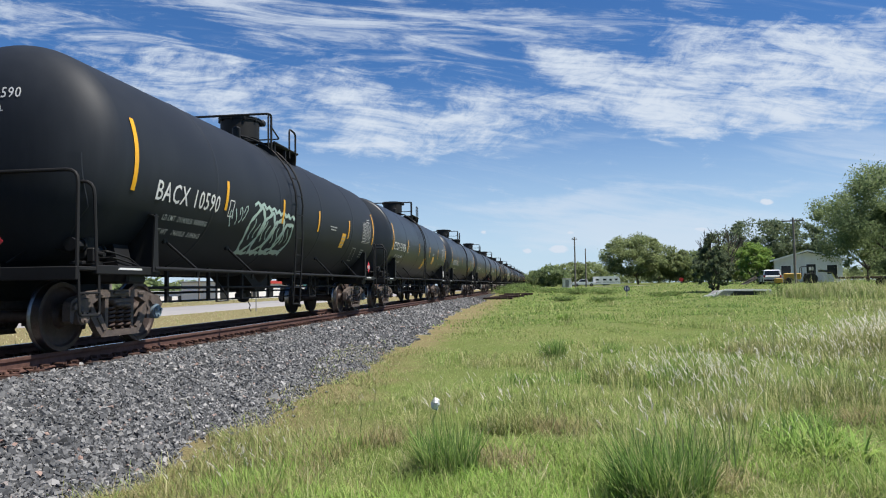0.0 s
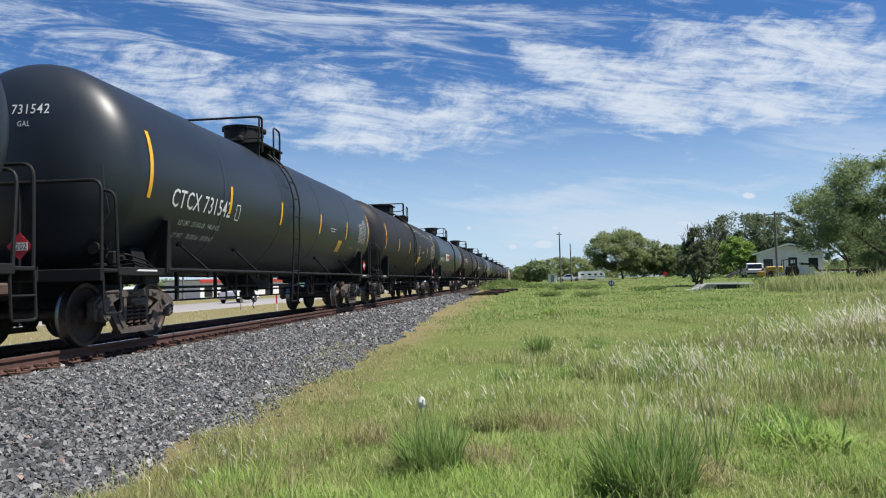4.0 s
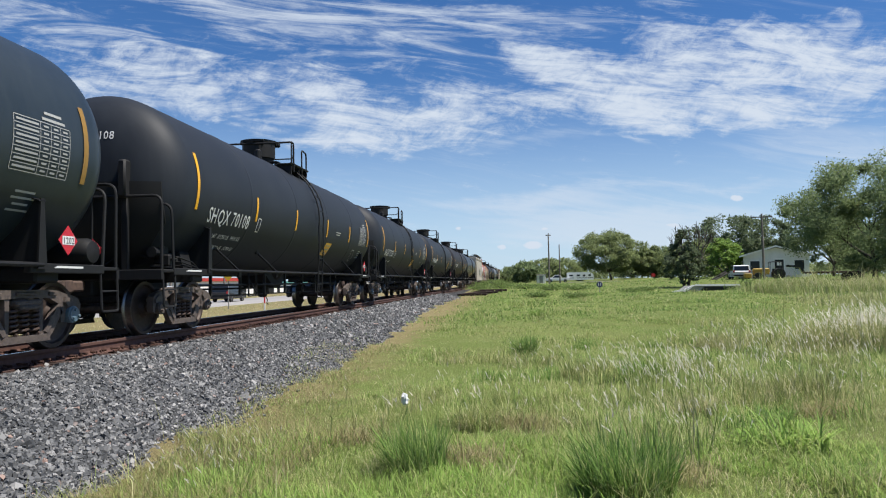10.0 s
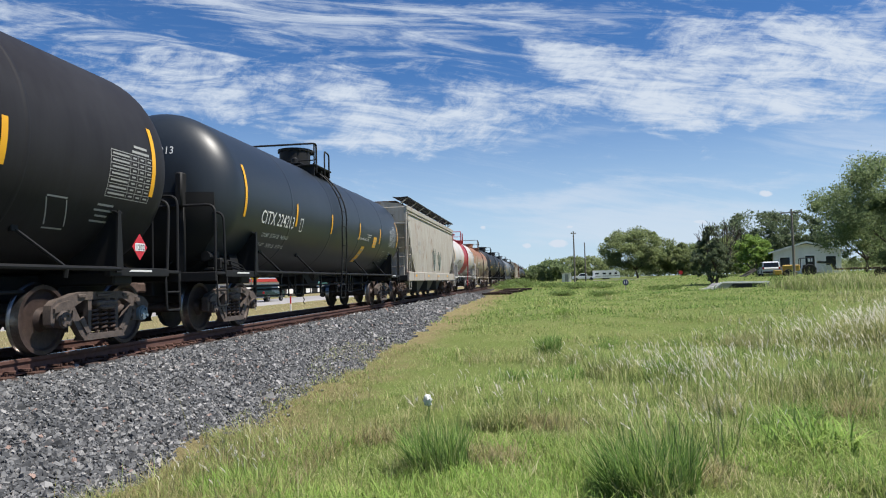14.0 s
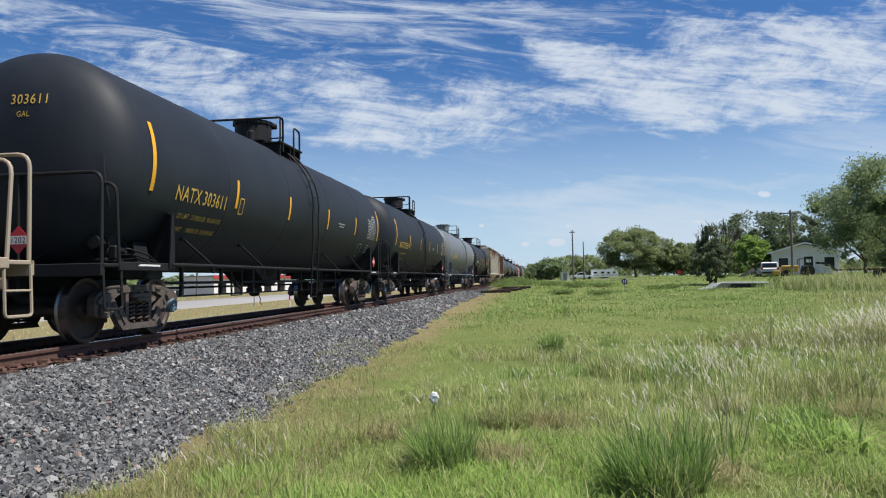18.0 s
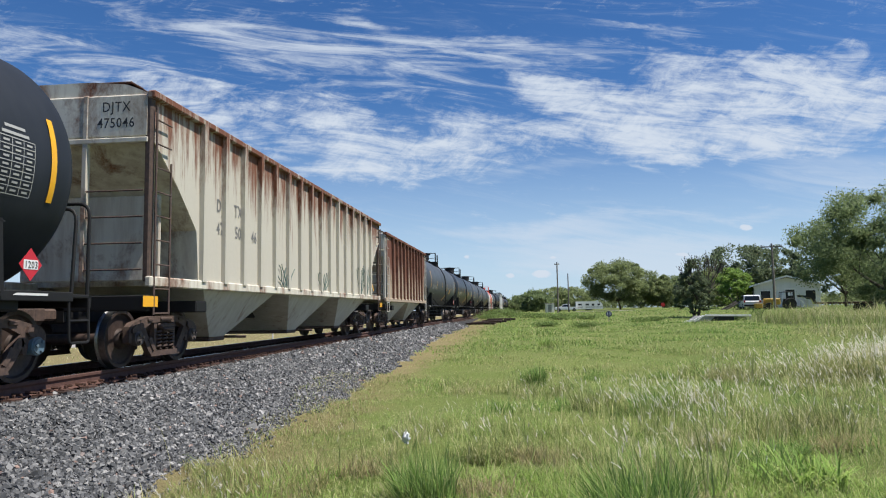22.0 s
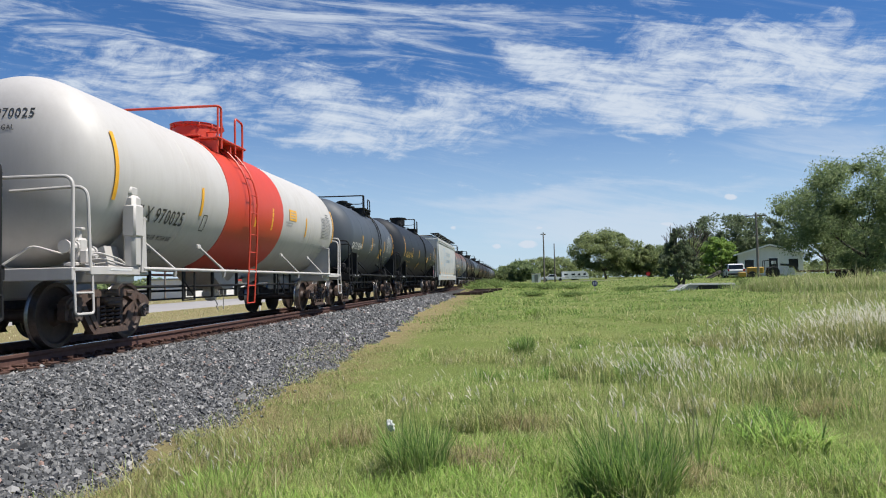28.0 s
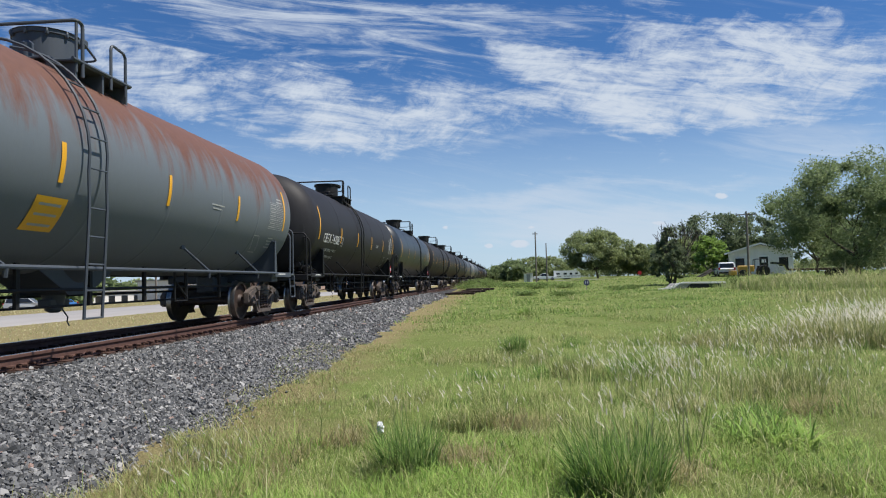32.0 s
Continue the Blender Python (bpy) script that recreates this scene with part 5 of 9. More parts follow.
def rusted_side(name, base, rust):
    """Old paint nearly gone to rust: each panel between the posts has its own tone, with runs and pale remains below."""
    n = Nodes(name)
    sep = n.node("SeparateXYZ")
    n.link(n.coords(), sep.inputs[0])
    panel = n.noise(1.0, 0, 0.5, n.coords((0.0, 0.95, 0.0)))
    run = n.noise(2.0, 8, 0.78, n.coords((1.0, 6.0, 0.16)))
    fine = n.noise(11, 6, 0.7, n.coords())
    f = n.math("ADD", n.math("MULTIPLY", n.math("SUBTRACT", sep.outputs[2], 2.0), 0.55), n.math("MULTIPLY", n.math("SUBTRACT", run, 0.5), 2.4))
    f = n.math("ADD", f, n.math("MULTIPLY", n.math("SUBTRACT", panel, 0.5), 1.5))
    tone = n.ramp(n.math("ADD", n.math("MULTIPLY", panel, 0.35), n.math("MULTIPLY", run, 0.65)), [(0.40, tuple(c * 0.40 for c in rust)), (0.49, rust), (0.60, (rust[0] * 1.7, rust[1] * 2.3, rust[2] * 2.6))])
    rusty_tone = n.mix(n.math("MULTIPLY", fine, 0.6), tone, tuple(c * 0.45 for c in rust))
    col = n.mix(n.ramp(f, [(0.02, (0, 0, 0)), (0.42, (1, 1, 1))]), n.mix(n.math("MULTIPLY", fine, 0.35), base, (rust[0] * 1.3, rust[1] * 1.8, rust[2] * 1.8)), rusty_tone)
    n.bump(n.math("ADD", fine, run), 0.15, 0.02)
    return n.done(col, 0.78)


def stained_side(name, base, rust, amount):
    """Hopper side paint with rust running down from the roof edge and streaks between the posts."""
    n = Nodes(name)
    sep = n.node("SeparateXYZ")
    n.link(n.coords(), sep.inputs[0])
    run = n.noise(2.2, 8, 0.75, n.coords((1.0, 2.4, 0.22)))
    up = n.math("MULTIPLY", n.math("SUBTRACT", sep.outputs[2], 2.6), 0.16)
    f = n.math("ADD", n.math("ADD", run, up), amount)
    fine = n.noise(13, 6, 0.7, n.coords())
    col = n.mix(n.ramp(f, [(0.52, (0, 0, 0)), (0.68, (1, 1, 1))]), n.mix(n.math("MULTIPLY", fine, 0.30), base, tuple(c * 0.6 for c in base)), n.mix(fine, rust, tuple(c * 0.4 for c in rust)))
    n.bump(n.math("ADD", fine, run), 0.15, 0.02)
    return n.done(col, 0.75)


MATS.update(
    tan_rust=rust_top("tan_paint_gone_to_rust", (0.35, 0.29, 0.215), (0.32, 0.140, 0.075)),
    grey_rust=rust_top("grey_paint_rusted_on_top", (0.125, 0.145, 0.162), (0.165, 0.074, 0.048), 2.7),
    stained=stained_side("rust_streaked_cream_paint", (0.52, 0.49, 0.415), (0.22, 0.080, 0.04), -0.065),
    rusted=rusted_side("heavily_rusted_paint", (0.40, 0.33, 0.25), (0.145, 0.045, 0.024)),
)

PLATE = "white_ink"
# front coupling line at 0 s, kind and look, in running order
CARS = [
    (-10, "tank", "black", dict(marks="BACX 10588")),
    (7.3, "tank", "black", dict(marks="BACX 10590", lad=-1.3, e=0.76, at=3.24, size=0.42, post=-1.7, blue=1, panel=(3.55, 2.1, 0.36, 0.42, 0.1), load="211400LB  95890KG", tare="74600LB  33840KG", graffiti=True)),
    (24.3, "tank", "gloss", dict(marks="CTCX 731978", flat=True, truck_in=2.3, post=-1.75, lad=-1.3, e=0.74, size=0.42, at=2.94, mz=2.2, panel=(2.8, 2.08, 0.5, 0.36, 0.0), panel2=(0.35, 1.85, 0.5, 0.55, 0.15), placard_ink="white", load="209800LB  95160KG", tare="76200LB  34560KG", blue=0)),
    (41.85, "tank", "gloss", dict(at=3.55, size=0.42, truck_in=2.25, marks="CTCX 736696", e=0.99, panel=(3.75, 2.0, 0.40, 0.36, 0.05), placard_ink="white", load="207200LB  93980KG", tare="78800LB  35740KG")),
    (59.2, "tank", "gloss", dict(marks="CTCX 731389", size=0.36, at=3.38, truck_in=2.2, e=0.98, panel=(3.75, 2.0, 0.40, 0.36, 0.05), load="207300LB  94030KG", tare="78700LB  35690KG", words=[("VENT TANK WHEN UNLOADING", 0.15, -1.3, 2.02, PLATE)])),
    (76.6, "tank", "gloss", dict(marks="CTCX 731542", e=-0.35, panel=(3.75, 1.95, 0.40, 0.36, 0.1))),
    (94.2, "tank", "brown", dict(marks="", e=0.70, hatch="square", lad=-1.2, panel=(1.75, 1.9, 0.66, 0.5, 0.4), chalk=True)),
    (111.8, "tank", "green", dict(marks="JRTX  11031", tankres=True, stripe="dim_yellow", housing=True, at=2.85, post=-2.1, turn=1.15, lad=0.0, e=0.80, sign=True, size=0.42, blue=1, load="209900LB  95210KG", tare="76100LB  34520KG")),
    (129.1, "tank", "brown", dict(size=0.40, mz=2.5, at=3.36, truck_in=2.15, marks="CBTX 740737", housing=True, e=0.52, hatch="round", placard="1202", load="211400LB  95890KG", tare="74600LB  33840KG")),
    (146.5, "tank", "black", dict(marks="PPRX 663395", tab=-2.6, tabz=2.36, housing=True, at=3.13, size=0.43, e=0.22, panel=(3.8, 2.0, 0.42, 0.45, 0.0))),
    (164.15, "tank", "green", dict(marks="JRTX  11008", tankres=True, stripe="dim_yellow", housing=True, at=2.85, post=-2.1, turn=1.15, lad=0.0, e=0.79, sign=True, size=0.42, blue=1)),
    (181.2, "tank", "black", dict(marks="SHQX 70108", housing=True, at=3.2, size=0.41, mz=2.0, tab=-2.5, e=0.85, panel=(1.9, 1.85, 0.6, 0.42, 0.4), tankres=True)),
    (198.7, "tank", "black", dict(marks="SHQX 70109", housing=True, at=3.2, size=0.41, mz=2.0, tab=-2.6, e=0.81, panel=(1.9, 1.85, 0.6, 0.42, 0.4), blue=2)),
    (216, "tank", "black", dict(marks="PPRX 663414", tankres=True, housing=True, at=3.35, size=0.42, tab=-2.3, e=0.82, panel=(3.8, 2.0, 0.42, 0.45, 0.0), blue=2)),
    (233.35, "tank", "brown", dict(marks="TILX 350594", housing=True, at=3.55, size=0.45, tab=-2.15, tabz=2.38, e=0.69, ink="white_ink", panel=(3.3, 2.0, 0.42, 0.45, 0.0), blue=1)),
    (250.6, "tank", "gloss", dict(marks="CITX 224213", housing=True, at=3.45, size=0.39, e=-0.20, panel=(2.1, 1.75, 0.40, 0.6, 0.5), panel2=(3.55, 2.2, 0.42, 0.36, 0.0), placard_ink="white", placard="", words=[("VENT TANK WHEN UNLOADING", 0.11, 2.0, 2.2, PLATE)])),
    (268.1, "hopper", "", dict(skin="dusty", trim="dusty", smooth=True, slope=1.9, post="dusty", head_words=[("ACFX", 0.2, 0.75, 3.6), ("59431", 0.2, 0.75, 3.34)], words=[("ACFX", 0.28, -4.9, 2.5, "grey_ink"), ("59431", 0.28, -4.9, 2.1, "grey_ink")],
        patches=[(-6.0 + 3.4 * k, 1.10, 0.3, 0.1, "yellow") for k in range(4)], scrawl=True)),
    (284.7, "tank", "white", dict(R=1.42, ZC=2.55, high=0.58, marks="UTLX 25135", ink="black_ink", dark=True, e=0.91, gap=2.3, hatch="big", hat=0.1, band=(-1.27, 1.6, "red"), lad=-0.6, stripes=(-6.65, -2.81, -1.24, 1.73, 3.44, 6.65), fittings="red", rail="red", frame="white", steel="frame_rust", size=0.44, at=4.35, mz=2.0, load="164200 LB 74481 KG", tare="98800 LB 44815 KG   NEW 04-1999",
        placard="", words=[("HYDROGEN FLUORIDE ANHYDROUS", 0.20, 5.3, 3.08, "black_ink"), ("INHALATION HAZARD", 0.20, 5.75, 2.84, "black_ink"), ("DOT SP 11759", 0.15, 5.9, 3.32, "black_ink")], tab=-2.17, tabz=2.38, diamonds=True)),
    (301.2, "tank", "tan_rust", dict(R=1.42, ZC=2.55, marks="DCAX 86002", ink="black_ink", dark=True, e=-0.29, gap=2.0, at=3.3, frame="tan_rust", fittings="tan_rust", rail="frame_rust", stripe="dim_yellow", steel="frame_rust", placard="", pad=True)),
    (315.65, "tank", "black", dict(marks="NATX 303611", ink="yellow_ink", e=0.50, hat=0.2, at=3.26, size=0.34, blue=1, load="211800 LB  96 063 KG", tare="74000 LB  33 566 KG", placard="1202")),
    (333.1, "tank", "black", dict(marks="NATX 302352", truck_in=2.2, ink="yellow_ink", size=0.35, e=-0.40, at=3.4, blue=2, load="205900 LB  93 390 KG", tare="80100 LB  36 330 KG", placard="1202", steel="frame_steel")),
    (350.3, "tank", "grey", dict(marks="UTLX 208988", ink="yellow_ink", e=0.87, at=3.6, size=0.41, truck_in=2.2, fittings="grey", frame="grey", panel=None, steel="frame_rust", blue=1)),
    (368.4, "tank", "black", dict(marks="FLPX 1598", e=2.07, post=-4.0, turn=3.5, at=2.55, size=0.38, steel="frame_rust", blue=1, panel=(3.2, 2.3, 0.35, 0.35, 0.0), patches=True, placard="1203")),
    (385.5, "hopper", "", dict(skin="stained", trim="end_rust", end="end_rust", posts=16, post="frame_rust", steel="frame_rust", chutes=(-4.6, 0.0, 4.6), chute="beige", z0=1.32, z1=4.2, slope=1.55, cut=2.2,
        words=[("DJ", 0.34, -5.95, 2.70, "faint_ink"), ("TX", 0.34, -5.12, 2.70, "faint_ink"), ("47", 0.34, -5.95, 2.28, "faint_ink"), ("50", 0.34, -5.12, 2.28, "faint_ink"), ("46", 0.34, -4.3, 2.28, "faint_ink")],
        head_words=[("DJTX", 0.22, 0.95, 3.93), ("475046", 0.22, 0.95, 3.68)], patches=[(-8.45, 1.02, 0.42, 0.16, "yellow"), (8.4, 1.06, 0.42, 0.16, "yellow"), (7.07, 1.85, 0.10, 0.6, "yellow")], scrawl=True)),
    (403.6, "hopper", "", dict(skin="rusted", trim="rusted", posts=10, post="beige", wing=(0.6, 1.75), post_skin="post_rust", half=1.5, z1=4.0, z0=1.28, slope=1.4, cut=1.75, chute="beige", chutes=(-2.2, 2.2), steel="frame_rust", head_words=[("CRDX", 0.2, 0.4, 3.3), ("22116", 0.2, 0.4, 3.06)],
        words=[("G", 0.22, 1.0, 1.35, "black_ink")], patches=[(-1.2, 1.75, 0.3, 0.34, "placard_white")])),
    (416.35, "tank", "slate", dict(marks="TILX 199960", size=0.41, truck_in=2.2, e=-0.23, at=3.45, ink="grey_ink", lad=-0.3, panel=(1.45, 1.75, 0.45, 0.6, 0.6), panel2=(3.3, 2.15, 0.36, 0.3, 0.0), load="207400 LB   94080 KG", tare="78600 LB   35650 KG")),
    (433.7, "tank", "gloss", dict(marks="TILX 199973", size=0.37, truck_in=2.2, e=-0.50, at=3.45, lad=-0.3, panel=(1.05, 1.75, 0.5, 0.6, 0.6), panel2=(3.05, 2.32, 0.42, 0.42, 0.0), load="206700LB  93760KG", tare="79300LB  35950KG", steel="frame_rust", words=[("VENT TANK WHEN UNLOADING", 0.11, 1.2, 2.2, PLATE)])),
    (451.65, "tank", "slate", dict(marks="TCBX 305402", e=-0.30, at=3.4, ink="grey_ink", panel=(1.3, 1.8, 0.4, 0.5, 0.6))),
    (469.3, "tank", "slate", dict(marks="", e=-0.14, panel=(1.25, 1.85, 0.5, 0.6, 0.4))),
    (486.8, "tank", "white", dict(R=1.42, ZC=2.55, high=0.58, column=True, marks="UTLX 970025", ink="black_ink", dark=True, e=-0.55, gap=2.0, hatch="big", hat=-0.6, band=(-2.1, 1.3, "orange"), panel=(2.1, 2.6, 0.6, 0.28, 0.0), fittings="orange", rail="orange", frame="white", steel="frame_rust", at=3.0, mz=1.88, size=0.37, placard="", load="201200 LB  91264 KG", tare="61800 LB  28032 KG", stripe="yellow")),
    (502.45, "tank", "slate", dict(R=1.40, ZC=2.55, marks="GATX 8594", truck_in=1.35, gusset_out=0.7, e=0.31, lad=0.15, high=0.42, gap=1.6, at=2.2, hatch="low", size=0.37, mz=2.06, stripes=(-2.55, -0.66, 2.09, 4.3), panel=(1.32, 2.05, 0.45, 0.42, 0.0), load="203800 LB  92450 KG", tare="59200 LB  26850 KG", placard="", steel="frame_rust")),
    (513.7, "tank", "black", dict(marks="UTLX 201793", ink="yellow_ink", e=1.07, at=3.3, placard="1203", panel=(2.66, 2.17, 0.5, 0.36, 0.1), scribble=True, steel="frame_rust")),
    (531.4, "hopper", "", dict(skin="ivory", trim="ivory", smooth=True, slope=1.9, post="ivory", steel="frame_rust", head_words=[("ACFX", 0.2, 0.75, 3.6), ("59050", 0.2, 0.75, 3.34)], words=[("ACFX", 0.3, -5.6, 2.9, "grey_ink"), ("59050", 0.3, -5.6, 2.5, "grey_ink")],
        patches=[(-6.5 + 2.1 * k, 1.45, 0.40, 0.11, "yellow") for k in range(7)] + [(-5.85 + 2.3 * k, 1.10, 0.28, 0.09, "yellow") for k in range(6)] + [(-5.5, 2.2, 0.6, 0.10, "yellow"), (5.9, 1.75, 0.35, 0.45, "grey_ink"), (6.5, 1.72, 0.4, 0.45, "grey_ink")], wordmark=True)),
    (548.6, "tank", "grey_rust", dict(marks="SHPX 210063", lad=-1.7, e=0.38, at=3.5, stripes=(-7.3, -4.8, -1.92, 0.96, 4.03, 7.1), panel=(-1.95, 1.78, 0.62, 0.50, 0.0), placard="", frame="slate", fittings="slate", seams=(-0.7, -0.42, -0.14, 0.14, 0.42, 0.7))),
    (566.55, "tank", "brown", dict(marks="CBTX 742087", e=-0.58, at=3.3)),
    (583.9, "tank", "gloss", dict(marks="", e=1.2)),
]
Y = 601.3
for k, skin in enumerate(("brown", "brown", "black", "slate", "grey", "slate", "black", "brown", "black", "slate", "black", "black", "brown", "slate", "black", "grey", "black", "brown", "black", "black", "slate", "black", "brown", "black", "black")):
    CARS.append((Y, "tank", skin, dict(marks="", e=1.3, far=True, hatch="square" if k % 5 == 2 else "round")))
    Y += 17.4
ROLLING = []
LOOKS = dict(black="black", gloss="glossy black", green="dark green-black", brown="brownish black", slate="slate grey", grey="pale grey", white="white", tan_rust="tan and heavily rusted", grey_rust="grey, rusted on top")


def side_extras(car, L, spec):
    """Drawn or painted extras on single cars."""
    g = spec.get
    rnd = random.Random(int(L * 100))
    if g("sign"):
        b = Build()
        patch(b, -L / 2 + 5.5, 2.45, 1.85, 0.46)
        p = part("sign_board", b, MATS["placard_white"], car, "white sign with red wordmark shape and blue line")
        b = Build()
        for k in range(9):
            patch(b, -L / 2 + 5.15 + 0.135 * k, 2.50, 0.105, 0.22, 0.2, 0.012)
        part("wordmark", b, MATS["placard_red"], p)
        b = Build()
        patch(b, -L / 2 + 5.5, 2.30, 1.5, 0.05, 0, 0.012, 1)
        patch(b, -L / 2 + 4.85, 2.49, 0.18, 0.16, 0.4, 0.012)
        part("logo_shape", b, MATS["blue_ink"], p)
    if g("graffiti"):
        def stroke(b, pts, w, lift=0.008):
            """A painted line of even width along points (along the car, height)."""
            verts = []
            for i, (u, v) in enumerate(pts):
                (u0, v0), (u1, v1) = pts[max(i - 1, 0)], pts[min(i + 1, len(pts) - 1)]
                d = math.hypot(u1 - u0, v1 - v0) or 1.0
                k = w * (0.75 + 0.25 * math.sin(2.1 * i + u))
                verts += [(u - (v1 - v0) / d * k / 2, v + (u1 - u0) / d * k / 2), (u + (v1 - v0) / d * k / 2, v - (u1 - u0) / d * k / 2)]
            bent(b, verts, [(2 * i, 2 * i + 1, 2 * i + 3, 2 * i + 2) for i in range(len(pts) - 1)], 0, ZC, lift)

        z0 = -0.72
        for k in range(4):
            b = Build()
            c, h, w = -L / 2 + 6.02 + 0.56 * k, 0.46 - 0.03 * k, 0.33
            ring = [(c + w * math.cos(t) * (1 + 0.13 * math.sin(3 * t + k)) + 0.10 * math.sin(t), z0 - 0.02 * k + h * math.sin(t) * (1 + 0.10 * math.cos(4 * t + k))) for t in [6.2832 * i / 28 for i in range(29)]]
            stroke(b, ring, 0.115)
            stroke(b, [(c - 0.10 + 0.05 * math.sin(q * 1.3 + k), z0 + 0.26 - 0.09 * q) for q in range(6)], 0.055, 0.009)
            stroke(b, [(c + 0.10 + 0.07 * math.cos(q * 1.1 + k), z0 + 0.18 - 0.08 * q) for q in range(5)], 0.05, 0.0095)
            stroke(b, [(c - 0.28 + 0.14 * q, z0 + h + 0.05 + 0.07 * (q % 2)) for q in range(5)], 0.10, 0.010)
            stroke(b, [(c - 0.26 + 0.13 * q, z0 - h - 0.03 - 0.05 * ((q + k) % 2)) for q in range(5)], 0.13, 0.0105)
            part("graffiti", b, MATS["graffiti"], car, "pale mint bubble graffiti shape")
        b = Build()
        for k in range(4):
            stroke(b, [(-L / 2 + 4.82 + 0.19 * k + 0.07 * math.cos(q * 1.2 + k), z0 + 0.16 + 0.05 * k + 0.15 * math.sin(q * 0.9)) for q in range(6)], 0.04)
        part("graffiti", b, MATS["graffiti"], car, "small pale mint spray tag")
    if g("chalk"):
        for k in range(3):
            pts = []
            for i in range(26):
                y = -1.0 + 8.4 * i / 25
                a = radians(36 - 18 * i / 25 + 3.5 * k + 3.0 * math.sin(i * 0.9 + 2 * k))
                pts.append(((R + 0.004) * math.cos(a), y, ZC + (R + 0.004) * math.sin(a)))
            part("scratch_line", Build(True).tube(pts, 0.008, 4), MATS["grey_ink"], car, "pale scrape across the tank side")
    if g("patches"):
        for y, w in ((-3.1, 0.9), (0.05, 0.9), (2.2, 0.7)):
            for k in range(9):
                b = Build()
                patch(b, y + w * (rnd.random() - 0.5), 1.75 + 0.22 * rnd.random(), 0.3, 0.35 + 0.3 * rnd.random(), 0.3, 0.005 + 0.0006 * k)
                part("paint_patch", b, MATS["grey"], car, "grey over-painted patch")
    if g("pad"):
        b = Build()
        patch(b, -L / 2 + 2.8, 2.27, 0.95, 0.36)
        part("number_panel", b, MATS["placard_white"], car, "white panel behind the lettering")
        b = Build()
        for y, z, w, h in ((3.5, 2.2, 0.35, 0.4), (2.7, 1.8, 0.3, 0.3), (5.0, 2.6, 0.3, 0.5)):
            patch(b, y, z, w, h)
        part("stencil_patch", b, MATS["cream"], car)
    if g("diamonds"):
        for y in (L / 2 - 3.43, L / 2 - 2.90):
            p = part("placard", Build(False).slab([(y - 0.23, 1.42), (y, 1.19), (y + 0.23, 1.42), (y, 1.65)], 1.44, 1.446), MATS["beige"], car, "white diamond hazard placard")
            part("symbol", Build(False).slab([(y - 0.10, 1.38), (y + 0.10, 1.38), (y + 0.07, 1.52), (y - 0.07, 1.52)], 1.447, 1.450), MATS["black_ink"], p)
        b = Build()
        patch(b, L / 2 - 2.0, 2.02, 0.62, 0.12, 0, 0.010)
        part("stencil_patch", b, MATS["black_ink"], car)
    if g("scribble"):
        b = Build()
        for k in range(9):
            patch(b, -1.25 + 0.07 * k, 1.86 + 0.05 * math.sin(2.4 * k), 0.035, 0.12 + 0.05 * (k % 3), 0.5, 0.008, 1)
        for k in range(7):
            patch(b, -1.3 + 0.06 * k, 1.60 + 0.03 * k, 0.05, 0.10, -0.6, 0.008, 1)
        part("chalk_mark", b, MATS["yellow"], car, "orange scribbled mark")["kind"] = "stuff"
    if g("scrawl"):
        b = Build(True)
        x = (1.62 if g("smooth") else 1.55)
        for j, (y0, s) in enumerate(((-1.2, 1.0), (0.6, 0.9)) if g("smooth") else ((-2.9, 0.5), (0.3, 0.5), (4.75, 0.9), (5.6, 0.9))):
            for k in range(7):
                a = y0 + 0.17 * k
                pts = [(x, y0 + 0.45 + (a - y0 - 0.5) * (0.25 + 0.17 * i) + 0.05 * math.sin(1.9 * k + i * 1.3), 1.40 + (0.15 + 0.02 * (k % 3)) * i * s + 0.03 * math.cos(k * 2 + i)) for i in range(7)]
                b.tube(pts, 0.011, 4)
        part("graffiti", b, MATS["scrawl"], car, "thin dark green spray scrawl")["kind"] = "stuff"
    if g("wordmark"):
        rnd = random.Random(2)
        for z, row in ((2.90, "Txxxxixx Bxxxxxx"), (2.34, "Blxxxixx Bixixixx")):
            y = -1.95
            for c in row:
                w, h = {"T": (0.26, 0.46), "B": (0.26, 0.46), "x": (0.185, 0.28), "l": (0.0, 0.46), "i": (0.0, 0.32), " ": (0.10, 0.0)}[c]
                if h:
                    b = Build(False)
                    for u in (0.0, w) if w else (0.0,):
                        wall_patch(b, spec, y + u, z + h / 2, 0.05, h)
                    if w:
                        wall_patch(b, spec, y + w / 2, z + h - 0.02, w, 0.042, 0.0055)
                    if w and rnd.random() < 0.6:
                        wall_patch(b, spec, y + w / 2, z + (0.02 if c == "x" else 0.22), w, 0.042, 0.0055)
                    part("wordmark", b, MATS["blue_ink"], car, "faded pale blue wordmark shape")
                y += w + 0.085
        b = Build(False)
        for y in (-3.5, -2.7):
            wall_patch(b, spec, y, 2.75, 0.16, 1.5)
        for z in (2.08, 2.73, 3.42):
            wall_patch(b, spec, -3.1, z, 0.64, 0.16)
        part("logo_shape", b, MATS["blue_ink"], car, "faded pale blue company mark shape")
        b = Build(False)
        ring = [(3.92 + 0.36 * math.cos(6.2832 * i / 20), 2.62 + 0.24 * math.sin(6.2832 * i / 20)) for i in range(20)]
        b.add([(side_x(spec, v) + 0.006, u, v) for u, v in ring], [tuple(range(20))])
        part("logo_shape", b, MATS["blue_ink"], car, "pale blue oval mark")
        b = Build(False)
        for k in range(9):
            wall_patch(b, spec, -6.2 + 1.55 * k, 1.62 + 0.05 * (k % 3), 0.55 + 0.2 * (k % 2), 0.30 + 0.1 * (k % 3), 0.003)
